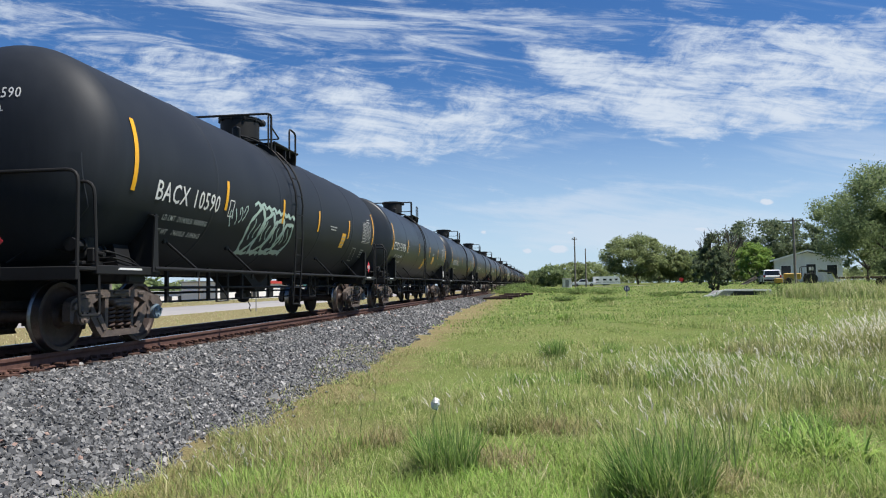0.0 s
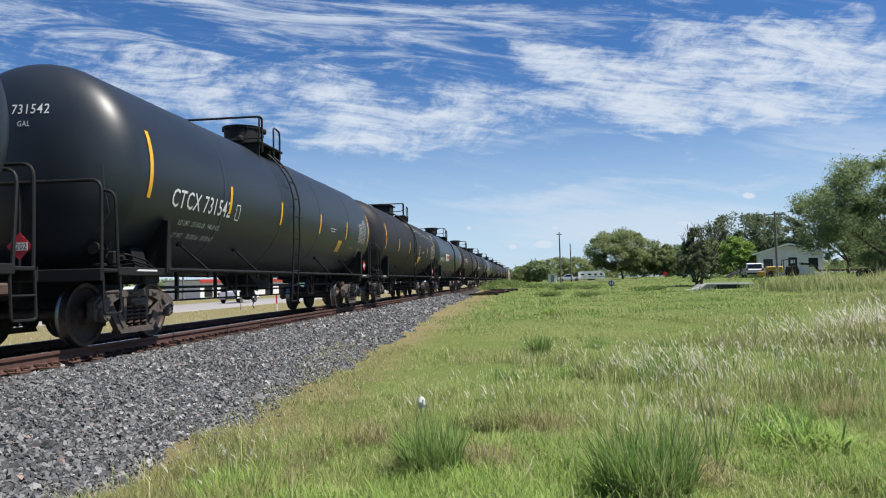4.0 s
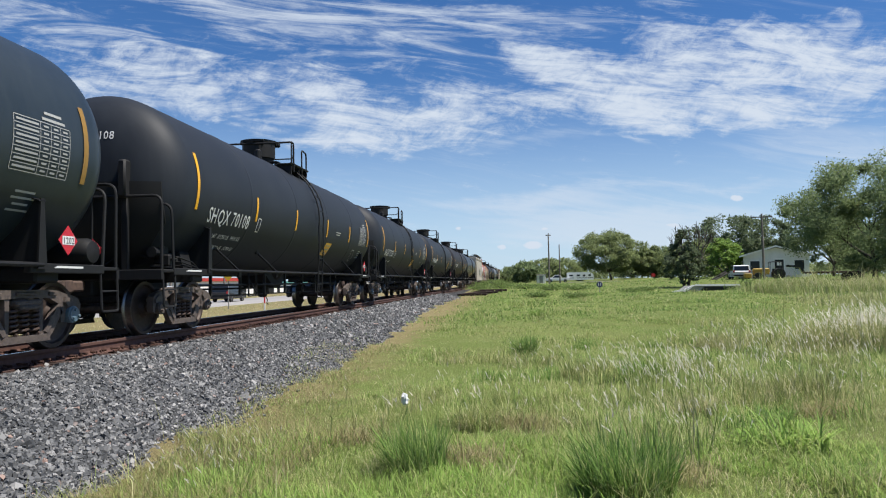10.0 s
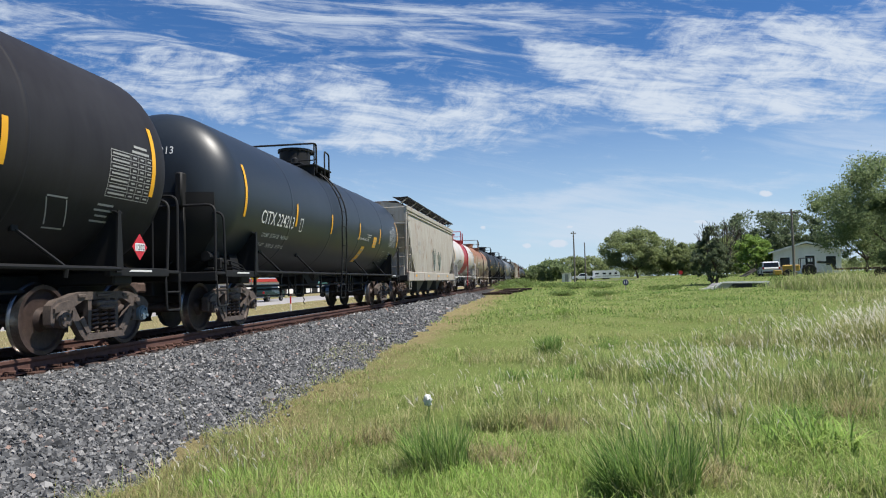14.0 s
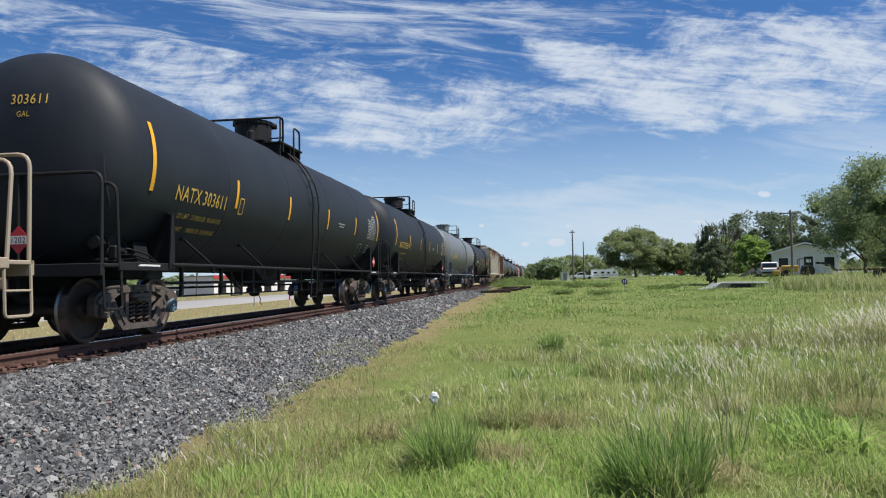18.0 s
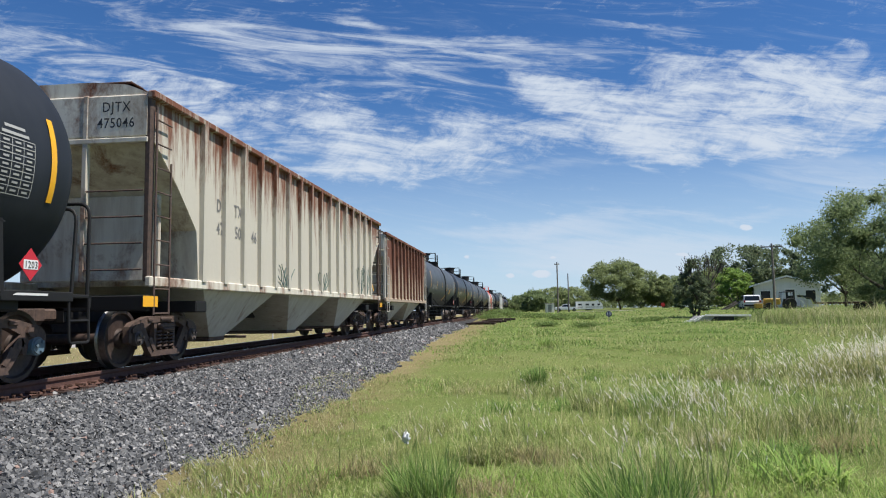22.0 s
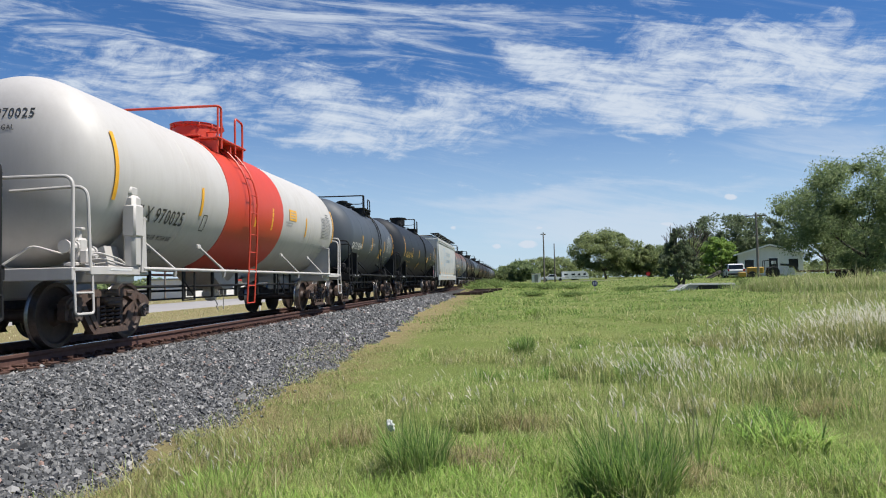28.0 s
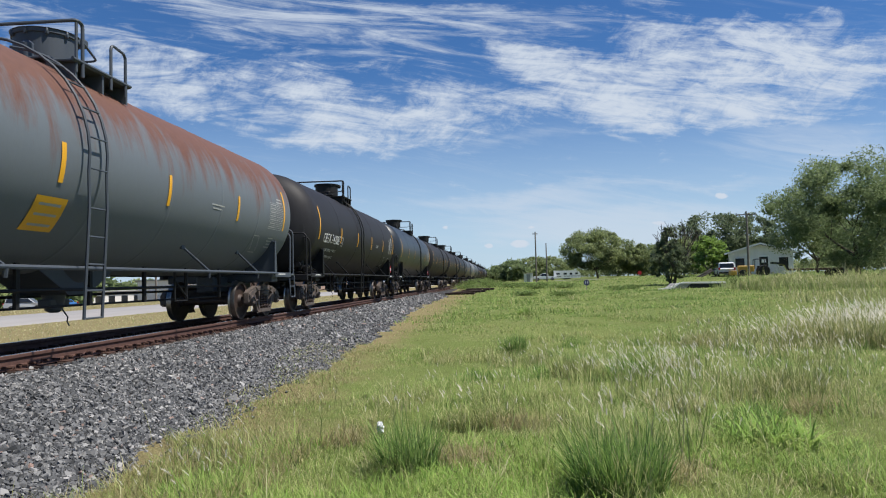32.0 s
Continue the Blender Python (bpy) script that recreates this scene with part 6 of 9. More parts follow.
        part("paint_patch", b, MATS["pale_patch"], car, "greyer repainted patches along the lower side")["kind"] = "stuff"


MATS["post_rust"] = rusty("rusted_side_post", (0.085, 0.034, 0.022), (0.20, 0.085, 0.050), 0.8, 0.0, 5)
MATS["graffiti"] = flat_paint("mint_spray_paint", (0.42, 0.55, 0.50), 0.5)
MATS["scrawl"] = flat_paint("green_spray_paint", (0.12, 0.17, 0.15), 0.6)


def build_train():
    for i, (y0, kind, skin, spec) in enumerate(CARS):
        y1 = CARS[i + 1][0] if i + 1 < len(CARS) else y0 + 17.4
        L, wheels = round(y1 - y0, 2), []
        near = not spec.get("far")
        if kind == "tank":
            car = tank_car(L, MATS[skin], spec, wheels, near)
            extra = " with red band, tall hatch and black lettering" if spec.get("band") else " with yellow stripes" + (", moving on the track" if len(LOOKS[skin]) < 18 else "") if near else " far down the moving train"
            tagged(car, LOOKS[skin] + " railway tank car" + extra, "tank car", "cars of the train")
        else:
            car = covered_hopper(L, spec, wheels, near)
            tagged(car, {"dusty": "dirty pale grey smooth-sided covered hopper car on the track", "stained": "cream ribbed covered hopper car streaked with rust", "rusted": "low ribbed covered hopper car, mostly rust", "ivory": "white smooth-sided covered hopper car with faded blue marks"}[spec["skin"]], "hopper car", "cars of the train")
        side_extras(car, L, spec)
        car.location = (TRACK_X, y0 + L / 2, 0)
        ROLLING.append((car, y0 + L / 2, wheels, near))


build_train()


def key_train():
    step = SPEED / WHEEL_R / FPS
    for car, y, wheels, near in ROLLING:
        walk(car, [(0, pose(TRACK_X, y, 0)), (32, pose(TRACK_X, y - SPEED * 32, 0))])
        if not near:
            continue
        for w, dy in wheels:
            a, b = max(0, frame((y + dy - 27) / SPEED)), min(frame(32), frame((y + dy - 4) / SPEED))
            rows, last = [(0, pose(0, dy, WHEEL_R))], 0.0
            if b <= 1 or a >= frame(32):
                continue
            for k, fr in enumerate(range(max(a, 2), b)):
                last = (k + 1) * step
                rows.append(((fr - 1) / FPS, Matrix.Translation((0, dy, WHEEL_R)) @ Matrix.Rotation(last, 4, "X")))
            if b < frame(32):
                rows.append((32, rows[-1][1]))
            walk(w, rows)
# ---- ground ----
def smooth(a, b, x):
    t = np.clip((x - a) / (b - a), 0, 1)
    return t * t * (3 - 2 * t)


def height(x, y):
    """Height of the ground sheet: low by the ballast, rising slowly away from the track."""
    x, y = np.asarray(x, dtype=float), np.asarray(y, dtype=float)
    near = -0.75 + 0.27 * smooth(10, 40, y) + 0.35 * smooth(40, 110, y)
    right = smooth(2, 30, x) * (0.30 * smooth(14, 50, y) + 0.45 * smooth(45, 95, y))
    bumps = 0.05 * np.sin(x * 0.9 + 1.3 * np.sin(y * 0.37)) * np.sin(y * 0.61 + 0.8 * np.sin(x * 0.5)) + 0.10 * np.sin(x * 0.17 + 2) * np.sin(y * 0.11)
    berm = 0.35 * smooth(55, 75, y) * smooth(-5.6, -3.0, x) * (1 - smooth(2, 12, x)) * (1 - smooth(95, 130, y))
    edge = 0.045 * np.sin(1.15 * y + 1.4 * np.sin(0.47 * y)) * np.sin(2.6 * y + x) * smooth(-5.5, -4.0, x) * (1 - smooth(-3.0, -1.5, x))
    humps = 0.035 * np.sin(2.1 * x + 1.7 * np.sin(1.3 * y)) * np.sin(1.9 * y + 1.4 * np.sin(1.6 * x + 1)) * smooth(-2.8, -1.5, x) * (1 - smooth(25, 45, y))
    rhs = near + right + berm + edge + humps + bumps * smooth(-4, 0, x)
    lhs = -0.95 - 2.0 * smooth(44, 80, -x) + 0.02 * np.sin(x * 0.3) * np.sin(y * 0.2)
    w = smooth(-9.5, -8.5, x)
    return lhs * (1 - w) + np.where(x > -8, rhs, -0.75) * w


def ground_sheet():
    xs = np.unique(np.concatenate([np.linspace(-60, 60, 161), np.linspace(-14, 12, 131), np.geomspace(60, 2600, 22), -np.geomspace(60, 2600, 22)]))
    ys = np.unique(np.concatenate([np.linspace(-40, 130, 221), np.linspace(2, 34, 120), np.geomspace(130, 4200, 26), -np.geomspace(40, 1500, 14)]))
    X, Yg = np.meshgrid(xs, ys)
    Z = height(X, Yg)
    Z = np.where((X > -35.2) & (X < -24.6), np.minimum(Z, -0.97), Z)
    n, m = len(xs), len(ys)
    v = np.stack([X.ravel(), Yg.ravel(), Z.ravel()], 1)
    i = np.arange((m - 1) * n).reshape(m - 1, n)[:, :-1].ravel()
    f = np.stack([i, i + 1, i + n + 1, i + n], 1)
    tagged(new("ground", fast_mesh("ground", v, f, MATS["ground"], True)), "open rough grassland beside the railway", kind="structure")


def strip(name, xs, zs, y0, y1, material, label, step=6.0):
    """A long sheet along the track with one cross-section."""
    ys = np.arange(y0, y1 + step, step)
    v = np.array([(x, y, z) for y in ys for x, z in zip(xs, zs)])
    n = len(xs)
    f = np.array([(j * n + i, j * n + i + 1, (j + 1) * n + i + 1, (j + 1) * n + i) for j in range(len(ys) - 1) for i in range(n - 1)])
    return tagged(new(name, fast_mesh(name, v, f, material)), label, kind="structure")


BED_X, BED_Z = (-11.4, -9.2, -8.6, -6.10, -5.88, -5.45, -5.0, -3.0), (-1.15, -0.34, -0.262, -0.250, -0.212, -0.225, -0.32, -0.87)
ground_sheet()
strip("ballast_bed", BED_X, BED_Z, -120, 1500, MATS["bed"], "ballast bed under the track, near-black for the shaded gaps between stones")
strip("road", (-35.0, -34.6, -25.0, -24.7), (-1.05, -0.90, -0.90, -1.05), -600, 1800, MATS["road"], "pale two-lane road beyond the track", 40)


def rail(x):
    """Flat-bottomed rail with web and head."""
    prof = [(-0.076, -0.186), (0.076, -0.186), (0.076, -0.175), (0.026, -0.155), (0.015, -0.13), (0.015, -0.072), (0.036, -0.044), (0.037, -0.008), (0.030, 0.0), (-0.030, 0.0), (-0.037, -0.008), (-0.036, -0.044), (-0.015, -0.072), (-0.015, -0.13), (-0.026, -0.155), (-0.076, -0.175)]
    b = Build(False).slab([(x + u, w) for u, w in prof], -120, 1500, "xz")
    me = b.mesh("rail")
    me.materials.append(MATS["rail_side"])
    me.materials.append(MATS["rail_top"])
    for p in me.polygons:
        if p.normal.z > 0.9 and p.center.z > -0.01:
            p.material_index = 1
    ob = tagged(new("rail", me), "rusty steel rail with a polished head", "rail", "rails of the track")
    return ob


for gx in (-0.7525, 0.7525):
    rail(TRACK_X + gx)


def ties():
    b = Build(False).box((0, 0, -0.285), (2.59, 0.23, 0.17), 0.015)
    me = b.mesh("railway_tie")
    me.materials.append(MATS["tie"])
    pl = Build(False)
    for gx in (-0.7525, 0.7525):
        pl.box((gx, 0, -0.193), (0.36, 0.20, 0.018), 0.005)
    plate = pl.mesh("tie_plate")
    plate.materials.append(MATS["iron"])
    sp = Build(False)
    for gx in (-0.7525, 0.7525):
        for s in (-1, 1):
            for dy in (-0.055, 0.055):
                sp.box((gx + s * 0.088, dy * s, -0.165), (0.035, 0.022, 0.045), 0.006)
        for s in (-1, 1):
            sp.tube([(gx - 0.13, s * 0.14, -0.15), (gx + 0.13, s * 0.14, -0.15)], 0.018, 5)
    spike = sp.mesh("spike")
    spike.materials.append(MATS["iron"])
    rnd = random.Random(3)
    for k in range(165):
        y = -5.0 + 0.52 * k
        t = new("railway_tie", me)
        t.matrix_basis = pose(TRACK_X + rnd.uniform(-0.03, 0.05), y + rnd.uniform(-0.03, 0.03), rnd.uniform(0.004, 0.016), 0, 0, rnd.uniform(-1, 1))
        tagged(t, "dark creosoted wooden railway tie in the ballast", "railway tie", "ties of the track")
        for name, q in (("tie_plate", plate), ("spike", spike)):
            o = new(name, q)
            o.parent = t
            o["kind"] = "stuff"


ties()


MATS["stained_stone"] = rusty("rust_stained_stone", (0.066, 0.044, 0.037), (0.15, 0.105, 0.088), 0.95)


def edge_x(y):
    """Where the ballast gives way to grass."""
    return np.interp(y, [4, 5, 6.4, 8.6, 13.5, 20, 36, 60], [-2.95, -3.0, -3.05, -3.42, -3.95, -4.25, -4.5, -4.7]) + 0.14 * np.sin(1.9 * y) * np.sin(0.63 * y + 1) + 0.07 * np.sin(5.3 * y)


def stones():
    """Crushed stone: irregular lumps strewn over the near shoulder and between the ties."""
    rng = np.random.default_rng(11)
    base = np.array([(a, b, c) for a in (-0.7, 0.7) for b in (-0.7, 0.7) for c in (-0.62, 0.62)])
    tri = np.array([(0, 1, 3), (0, 3, 2), (4, 6, 7), (4, 7, 5), (0, 4, 5), (0, 5, 1), (2, 3, 7), (2, 7, 6), (0, 2, 6), (0, 6, 4), (1, 5, 7), (1, 7, 3)])

    def lumps(x, y, z, size):
        n = len(x)
        v = base[None] * (1 + rng.uniform(-0.42, 0.42, (n, 8, 3)))
        v = v * (size[:, None, None] * rng.uniform(0.5, 1.4, (n, 1, 3)))
        q = rng.normal(size=(n, 4))
        q /= np.linalg.norm(q, axis=1)[:, None]
        w, a, b, c = q.T
        M = np.stack([1 - 2 * (b * b + c * c), 2 * (a * b - c * w), 2 * (a * c + b * w), 2 * (a * b + c * w), 1 - 2 * (a * a + c * c), 2 * (b * c - a * w), 2 * (a * c - b * w), 2 * (b * c + a * w), 1 - 2 * (a * a + b * b)], 1).reshape(n, 3, 3)
        v = np.einsum("nij,nkj->nki", M, v) + np.stack([x, y, z], 1)[:, None]
        f = (tri[None] + 8 * np.arange(n)[:, None, None]).reshape(-1, 3)
        return v.reshape(-1, 3), f

    def spots(n, x0, x1, y0, y1):
        x, y = rng.uniform(x0, x1, n), rng.uniform(y0, y1, n)
        return x, y, np.interp(x, BED_X, BED_Z)
    sets = []
    for n, y0, y1, size, x1 in ((15000, -8.0, 3.0, 0.030, -2.8), (36000, 3.0, 8.5, 0.0205, -2.75), (30000, 8.5, 16.0, 0.0230, -3.0), (14000, 16.0, 28.0, 0.037, -3.4), (9000, 28.0, 55.0, 0.05, -4.0)):
        x, y, z = spots(n, -6.5, x1, y0, y1)
        keep = (z > height(x, y) - 0.10) & ((x > -5.98) | (rng.uniform(0, 1, n) < 0.4)) & ((x > -5.95 + 0.07 * np.sin(9 * y)) | (np.abs((((y + 5.0) / 0.52 + 0.5) % 1.0) - 0.5) * 0.52 > 0.125))
        sets.append(lumps(x[keep], y[keep], z[keep] + rng.uniform(-0.004, 0.028, keep.sum()), size * rng.lognormal(0, 0.24, keep.sum())))
    y = rng.uniform(4, 20, 1700)
    x = edge_x(y) + 0.02 + rng.normal(0, 0.13, 1700)
    sets.append(lumps(x, y, np.maximum(height(x, y), np.interp(x, BED_X, BED_Z)) + 0.004, 0.017 * rng.lognormal(0, 0.3, len(x))))
    x, y, z = spots(5000, -9.2, -6.5, 4, 30)
    sets.append(lumps(x, y, z + 0.0, 0.04 * rng.lognormal(0, 0.3, 5000)))
    # rust-stained stones beside the rail
    x, y, z = spots(1500, -6.22, -5.90, 2, 40)
    keep = np.abs((((y + 5.0) / 0.52 + 0.5) % 1.0) - 0.5) * 0.52 > 0.115
    v, f = lumps(x[keep], y[keep], z[keep] + 0.018, 0.026 * rng.lognormal(0, 0.3, keep.sum()))
    tagged(new("stained_stones", fast_mesh("stained_stones", v, f, MATS["stained_stone"], False)), "rust-stained ballast stones beside the rail", "gravel", kind="stuff")
    base_v = np.cumsum([0] + [len(v) for v, _ in sets])
    me = fast_mesh("ballast_stones", np.concatenate([v for v, _ in sets]), np.concatenate([f + k for (_, f), k in zip(sets, base_v)]), MATS["stone"], False)
    tagged(new("ballast_stones", me), "loose crushed grey ballast stones along the track", "gravel", kind="stuff")


stones()
# ---- vegetation ----
GREEN = [(0.0, (0.1462, 0.2426, 0.0482)), (0.35, (0.2339, 0.3401, 0.0821)), (0.72, (0.3312, 0.4126, 0.1349)), (0.92, (0.4874, 0.4747, 0.2413)), (1.0, (0.6047, 0.5883, 0.3573))]
STRAW = [(0.0, (0.1857, 0.25, 0.0752)), (0.35, (0.3156, 0.346, 0.1416)), (0.7, (0.4831, 0.4519, 0.2456)), (1.0, (0.6688, 0.6342, 0.4248))]
LUSH = [(0.0, (0.062, 0.128, 0.030)), (0.45, (0.145, 0.265, 0.058)), (0.82, (0.28, 0.42, 0.10)), (1.0, (0.56, 0.54, 0.26))]
OLIVE = [(0.0, (0.135, 0.180, 0.050)), (0.45, (0.25, 0.305, 0.095)), (0.8, (0.39, 0.41, 0.160)), (1.0, (0.66, 0.61, 0.37))]
LIME = [(0.0, (0.1811, 0.3159, 0.0577)), (0.6, (0.2767, 0.4274, 0.0962)), (1.0, (0.4295, 0.5089, 0.1731))]
TAN = [(0.0, (0.1826, 0.2031, 0.0729)), (0.3, (0.2739, 0.2442, 0.1139)), (0.7, (0.342, 0.293, 0.1543)), (1.0, (0.4108, 0.3659, 0.2194))]
MATS.update(grass=blade_mat("mixed_grass_blades", GREEN), straw=blade_mat("straw_grass_blades", STRAW), lush=blade_mat("lush_grass_blades", LUSH, 0.45, 0.15, 0.45), olive=blade_mat("olive_grass_blades", OLIVE, 0.4, 0.2, 0.5), lime=blade_mat("bright_grass_blades", LIME, 0.4, 0.15), tan=blade_mat("dry_grass_blades", TAN),
            plume=blade_mat("pale_seed_plumes", [(0.0, (0.70, 0.67, 0.54)), (0.5, (0.80, 0.78, 0.68)), (1.0, (0.88, 0.87, 0.80))], 0.5, 0.0, 0.85),
            weed=leaf_mat("roadside_weed_leaves", (0.10, 0.16, 0.04), (0.18, 0.255, 0.075), (0.40, 0.35, 0.14)))
TRI = np.array([(0, 1, 2), (1, 3, 2), (2, 3, 4)])
WIND = np.array([-0.55, -0.25])


def blades(rng, x, y, z, h, w, lean, bend=None):
    """Bent grass blades: five corners each, tip carried over by lean and wind."""
    n = len(x)
    a = rng.uniform(0, 2 * math.pi, n)
    d = np.stack([np.cos(a), np.sin(a)], 1) * (lean * rng.uniform(0.2, 1.0, n))[:, None] + WIND * 0.10
    if bend is not None:
        d = d + bend
    s = rng.uniform(0, 2 * math.pi, n)
    side = np.stack([np.cos(s), np.sin(s), np.zeros(n)], 1) * (w / 2)[:, None]
    root = np.stack([x, y, z - 0.02], 1)
    mid = root + np.concatenate([d * 0.35, np.full((n, 1), 0.58)], 1) * h[:, None]
    tip = root + np.concatenate([d, np.sqrt(np.maximum(0.15, 1 - (d ** 2).sum(1)))[:, None]], 1) * h[:, None]
    v = np.stack([root - side, root + side, mid - side * 0.8, mid + side * 0.8, tip], 1)
    f = TRI[None] + 5 * np.arange(n)[:, None, None]
    return v.reshape(-1, 3), f.reshape(-1, 3)


FAN = np.array([(0, 1, 2), (1, 3, 2), (2, 3, 4), (3, 5, 4), (4, 5, 6)])


def arcs(rng, x, y, z, h, w, lean, bend=None, droop=0.5):
    """Long grass blades in three bent pieces that rise and then hang over."""
    n = len(x)
    a = rng.uniform(0, 2 * math.pi, n)
    d = np.stack([np.cos(a), np.sin(a)], 1) * (lean * rng.uniform(0.25, 1.0, n))[:, None] + WIND * 0.12
    if bend is not None:
        d = d + bend
    s = a + math.pi / 2 + rng.normal(0, 0.5, n)
    side = np.stack([np.cos(s), np.sin(s), np.zeros(n)], 1) * (w / 2)[:, None]
    fall = droop * np.minimum(1.3, np.hypot(d[:, 0], d[:, 1])) * rng.uniform(0.5, 1.5, n)
    pts = []
    for t in (0.0, 0.38, 0.72, 1.0):
        pts.append(np.stack([x + d[:, 0] * h * t ** 1.7, y + d[:, 1] * h * t ** 1.7, z - 0.015 + h * (0.97 * t - fall * t ** 3)], 1))
    v = np.stack([pts[0] - side, pts[0] + side, pts[1] - side, pts[1] + side, pts[2] - side * 0.75, pts[2] + side * 0.75, pts[3]], 1)
    f = FAN[None] + 7 * np.arange(n)[:, None, None]
    return v.reshape(-1, 3), f.reshape(-1, 3)


def joined(sets):
    k = np.cumsum([0] + [len(v) for v, _ in sets])
    return np.concatenate([v for v, _ in sets]), np.concatenate([f + q for (_, f), q in zip(sets, k)])


def patchy(x, y, k=0.0):
    return 0.5 + 0.25 * np.sin(1.7 * x + 2.1 * np.sin(0.8 * y + k)) + 0.25 * np.sin(1.3 * y - 1.9 * np.sin(1.1 * x + 2 * k))


def field():
    rng = np.random.default_rng(5)
    green, tan, straw, olive, deep = [], [], [], [], []
    for n, y0, y1, h, w in ((125000, 4.2, 8.5, 0.058, 0.0042), (120000, 8.5, 15, 0.050, 0.0060), (105000, 15, 28, 0.046, 0.011), (60000, 28, 50, 0.055, 0.024), (36000, 50, 110, 0.10, 0.075)):
        y = np.sqrt(rng.uniform(y0 ** 2, y1 ** 2, n))
        x = rng.uniform(-5.0, 0.56 * y + 0.6)
        e = edge_x(y)
        keep = x > e + rng.normal(0.0, 0.14, n)
        x, y, e = x[keep], y[keep], e[keep]
        p = patchy(x, y)
        hh = h * rng.lognormal(0, 0.45, len(x)) * (0.5 + 1.3 * p * p)
        strip = (x - e) / (0.85 + 0.95 * smooth(5.5, 8.5, y) + 0.7 * (patchy(x * 0.6, y * 0.5, 2.0) - 0.5))
        dry = (strip + rng.normal(0, 0.30, len(x)) < 1.0) & (rng.uniform(0, 1, len(x)) < 0.84)
        dry |= (y > 60) & (y < 96) & (x > 8 + 0.1 * (y - 60)) & (rng.uniform(0, 1, len(x)) < 0.35)
        hh = np.where(dry, hh * (0.95 - 0.40 * smooth(6, 8, y)), hh)
        hh = np.where((np.abs(x - 16.3) < 3.0) & (np.abs(y - 54) < 4.5), hh * 0.4, hh)
        pale = (~dry) & (rng.uniform(0, 1, len(x)) < (0.05 + 0.22 * smooth(3, 9, x) * (patchy(x, y, 4.0) > 0.45)) * (1 - 0.8 * smooth(10, 24, y)))
        ww = w * rng.uniform(0.6, 1.4, len(x))
        z = height(x, y)
        z = np.maximum(z, np.where(x < -2.8, np.interp(x, BED_X, BED_Z), -9))
        shade = ~dry & ~pale & (rng.uniform(0, 1, len(x)) < 0.12 + 0.72 * smooth(9, 30, y) * (0.60 + 0.40 * patchy(x * 0.5, y * 0.35, 1.2)) + 0.15 * smooth(28, 50, y))
        for sel, out in ((dry, tan), (pale, straw), (shade, deep), (~dry & ~pale & ~shade, green)):
            out.append(blades(rng, x[sel], y[sel], z[sel], hh[sel], ww[sel], np.full(sel.sum(), 1.15)))
    # thicker mixed growth where the grass meets the stones, longest close by
    for n, y0, y1, h, w in ((17000, 4.0, 6.8, 0.13, 0.0042), (15000, 4.5, 16, 0.070, 0.006)):
        y = rng.uniform(y0, y1, n)
        e = edge_x(y)
        x = e - 0.16 + 1.3 * rng.uniform(0, 1, n) ** 1.3
        ok = (patchy(x * 2.3, y * 2.3, 5.0) > 0.28) | (rng.uniform(0, 1, n) < 0.3)
        x, y = x[ok], y[ok]
        z = np.maximum(height(x, y), np.interp(x, BED_X, BED_Z))
        hh, ww = h * rng.lognormal(0, 0.4, len(x)), w * rng.uniform(0.6, 1.4, len(x))
        kind = rng.uniform(0, 1, len(x))
        for sel, out in ((kind < 0.22, green), ((kind >= 0.22) & (kind < 0.80), tan), (kind >= 0.80, olive)):
            out.append(arcs(rng, x[sel], y[sel], z[sel], hh[sel], ww[sel], np.full(sel.sum(), 0.9)))
    # rank green growth on the low swells across the far field
    n, per = 130, 90
    cy = np.sqrt(rng.uniform(24 ** 2, 58 ** 2, n))
    cx = -3.0 + (0.32 * cy + 3.0) * rng.uniform(0, 1, n)
    ok = ((np.abs(cx - 16.3) > 3.4) | (np.abs(cy - 54) > 5)) & (patchy(cx * 0.35, cy * 0.22, 2.4) > 0.45)
    cx, cy = cx[ok], cy[ok]
    n = len(cx)
    x, y = np.repeat(cx, per) + rng.normal(0, 0.55, n * per), np.repeat(cy, per) + rng.normal(0, 0.5, n * per)
    deep.append(arcs(rng, x, y, height(x, y), np.repeat(0.20 * rng.lognormal(0, 0.3, n), per) * rng.uniform(0.4, 1.2, n * per), 0.022 * rng.uniform(0.5, 1.3, n * per), np.full(n * per, 1.0)))
    # the same sward round and behind the eye
    n = 26000
    x, y = rng.uniform(-2.8, 9.0, n), rng.uniform(-9.0, 4.3, n)
    green.append(blades(rng, x, y, height(x, y), 0.07 * rng.lognormal(0, 0.45, n), 0.011 * rng.uniform(0.6, 1.4, n), np.full(n, 0.95)))
    # loose tussocks of longer hanging blades, gathered in patches, thinning out over the short sward up the field
    for n, per, y0, y1, h, w, thin in ((210, 110, 4.4, 9.5, 0.20, 0.0045, 0.40), (230, 80, 8.5, 14, 0.24, 0.0065, 0.52), (260, 46, 13, 26, 0.22, 0.011, 0.60), (240, 36, 24, 60, 0.22, 0.028, 0.62)):
        cy = np.sqrt(rng.uniform(y0 ** 2, y1 ** 2, n))
        cx = edge_x(cy) + 1.7 + (0.55 * cy + 0.8 - edge_x(cy) - 1.7) * rng.uniform(0, 1, n)
        ok = ((np.abs(cx - 16.3) > 3.4) | (np.abs(cy - 54) > 5)) & (patchy(cx * 0.8, cy * 0.7, 6.0) + 0.22 * smooth(0.0, 0.34 * 20, cx * 20 / np.maximum(cy, 1)) > thin)
        cx, cy = cx[ok], cy[ok]
        n = len(cx)
        tall = rng.lognormal(0, 0.4, n)
        kind = rng.integers(0, 5 if y1 < 15 else 4, n)
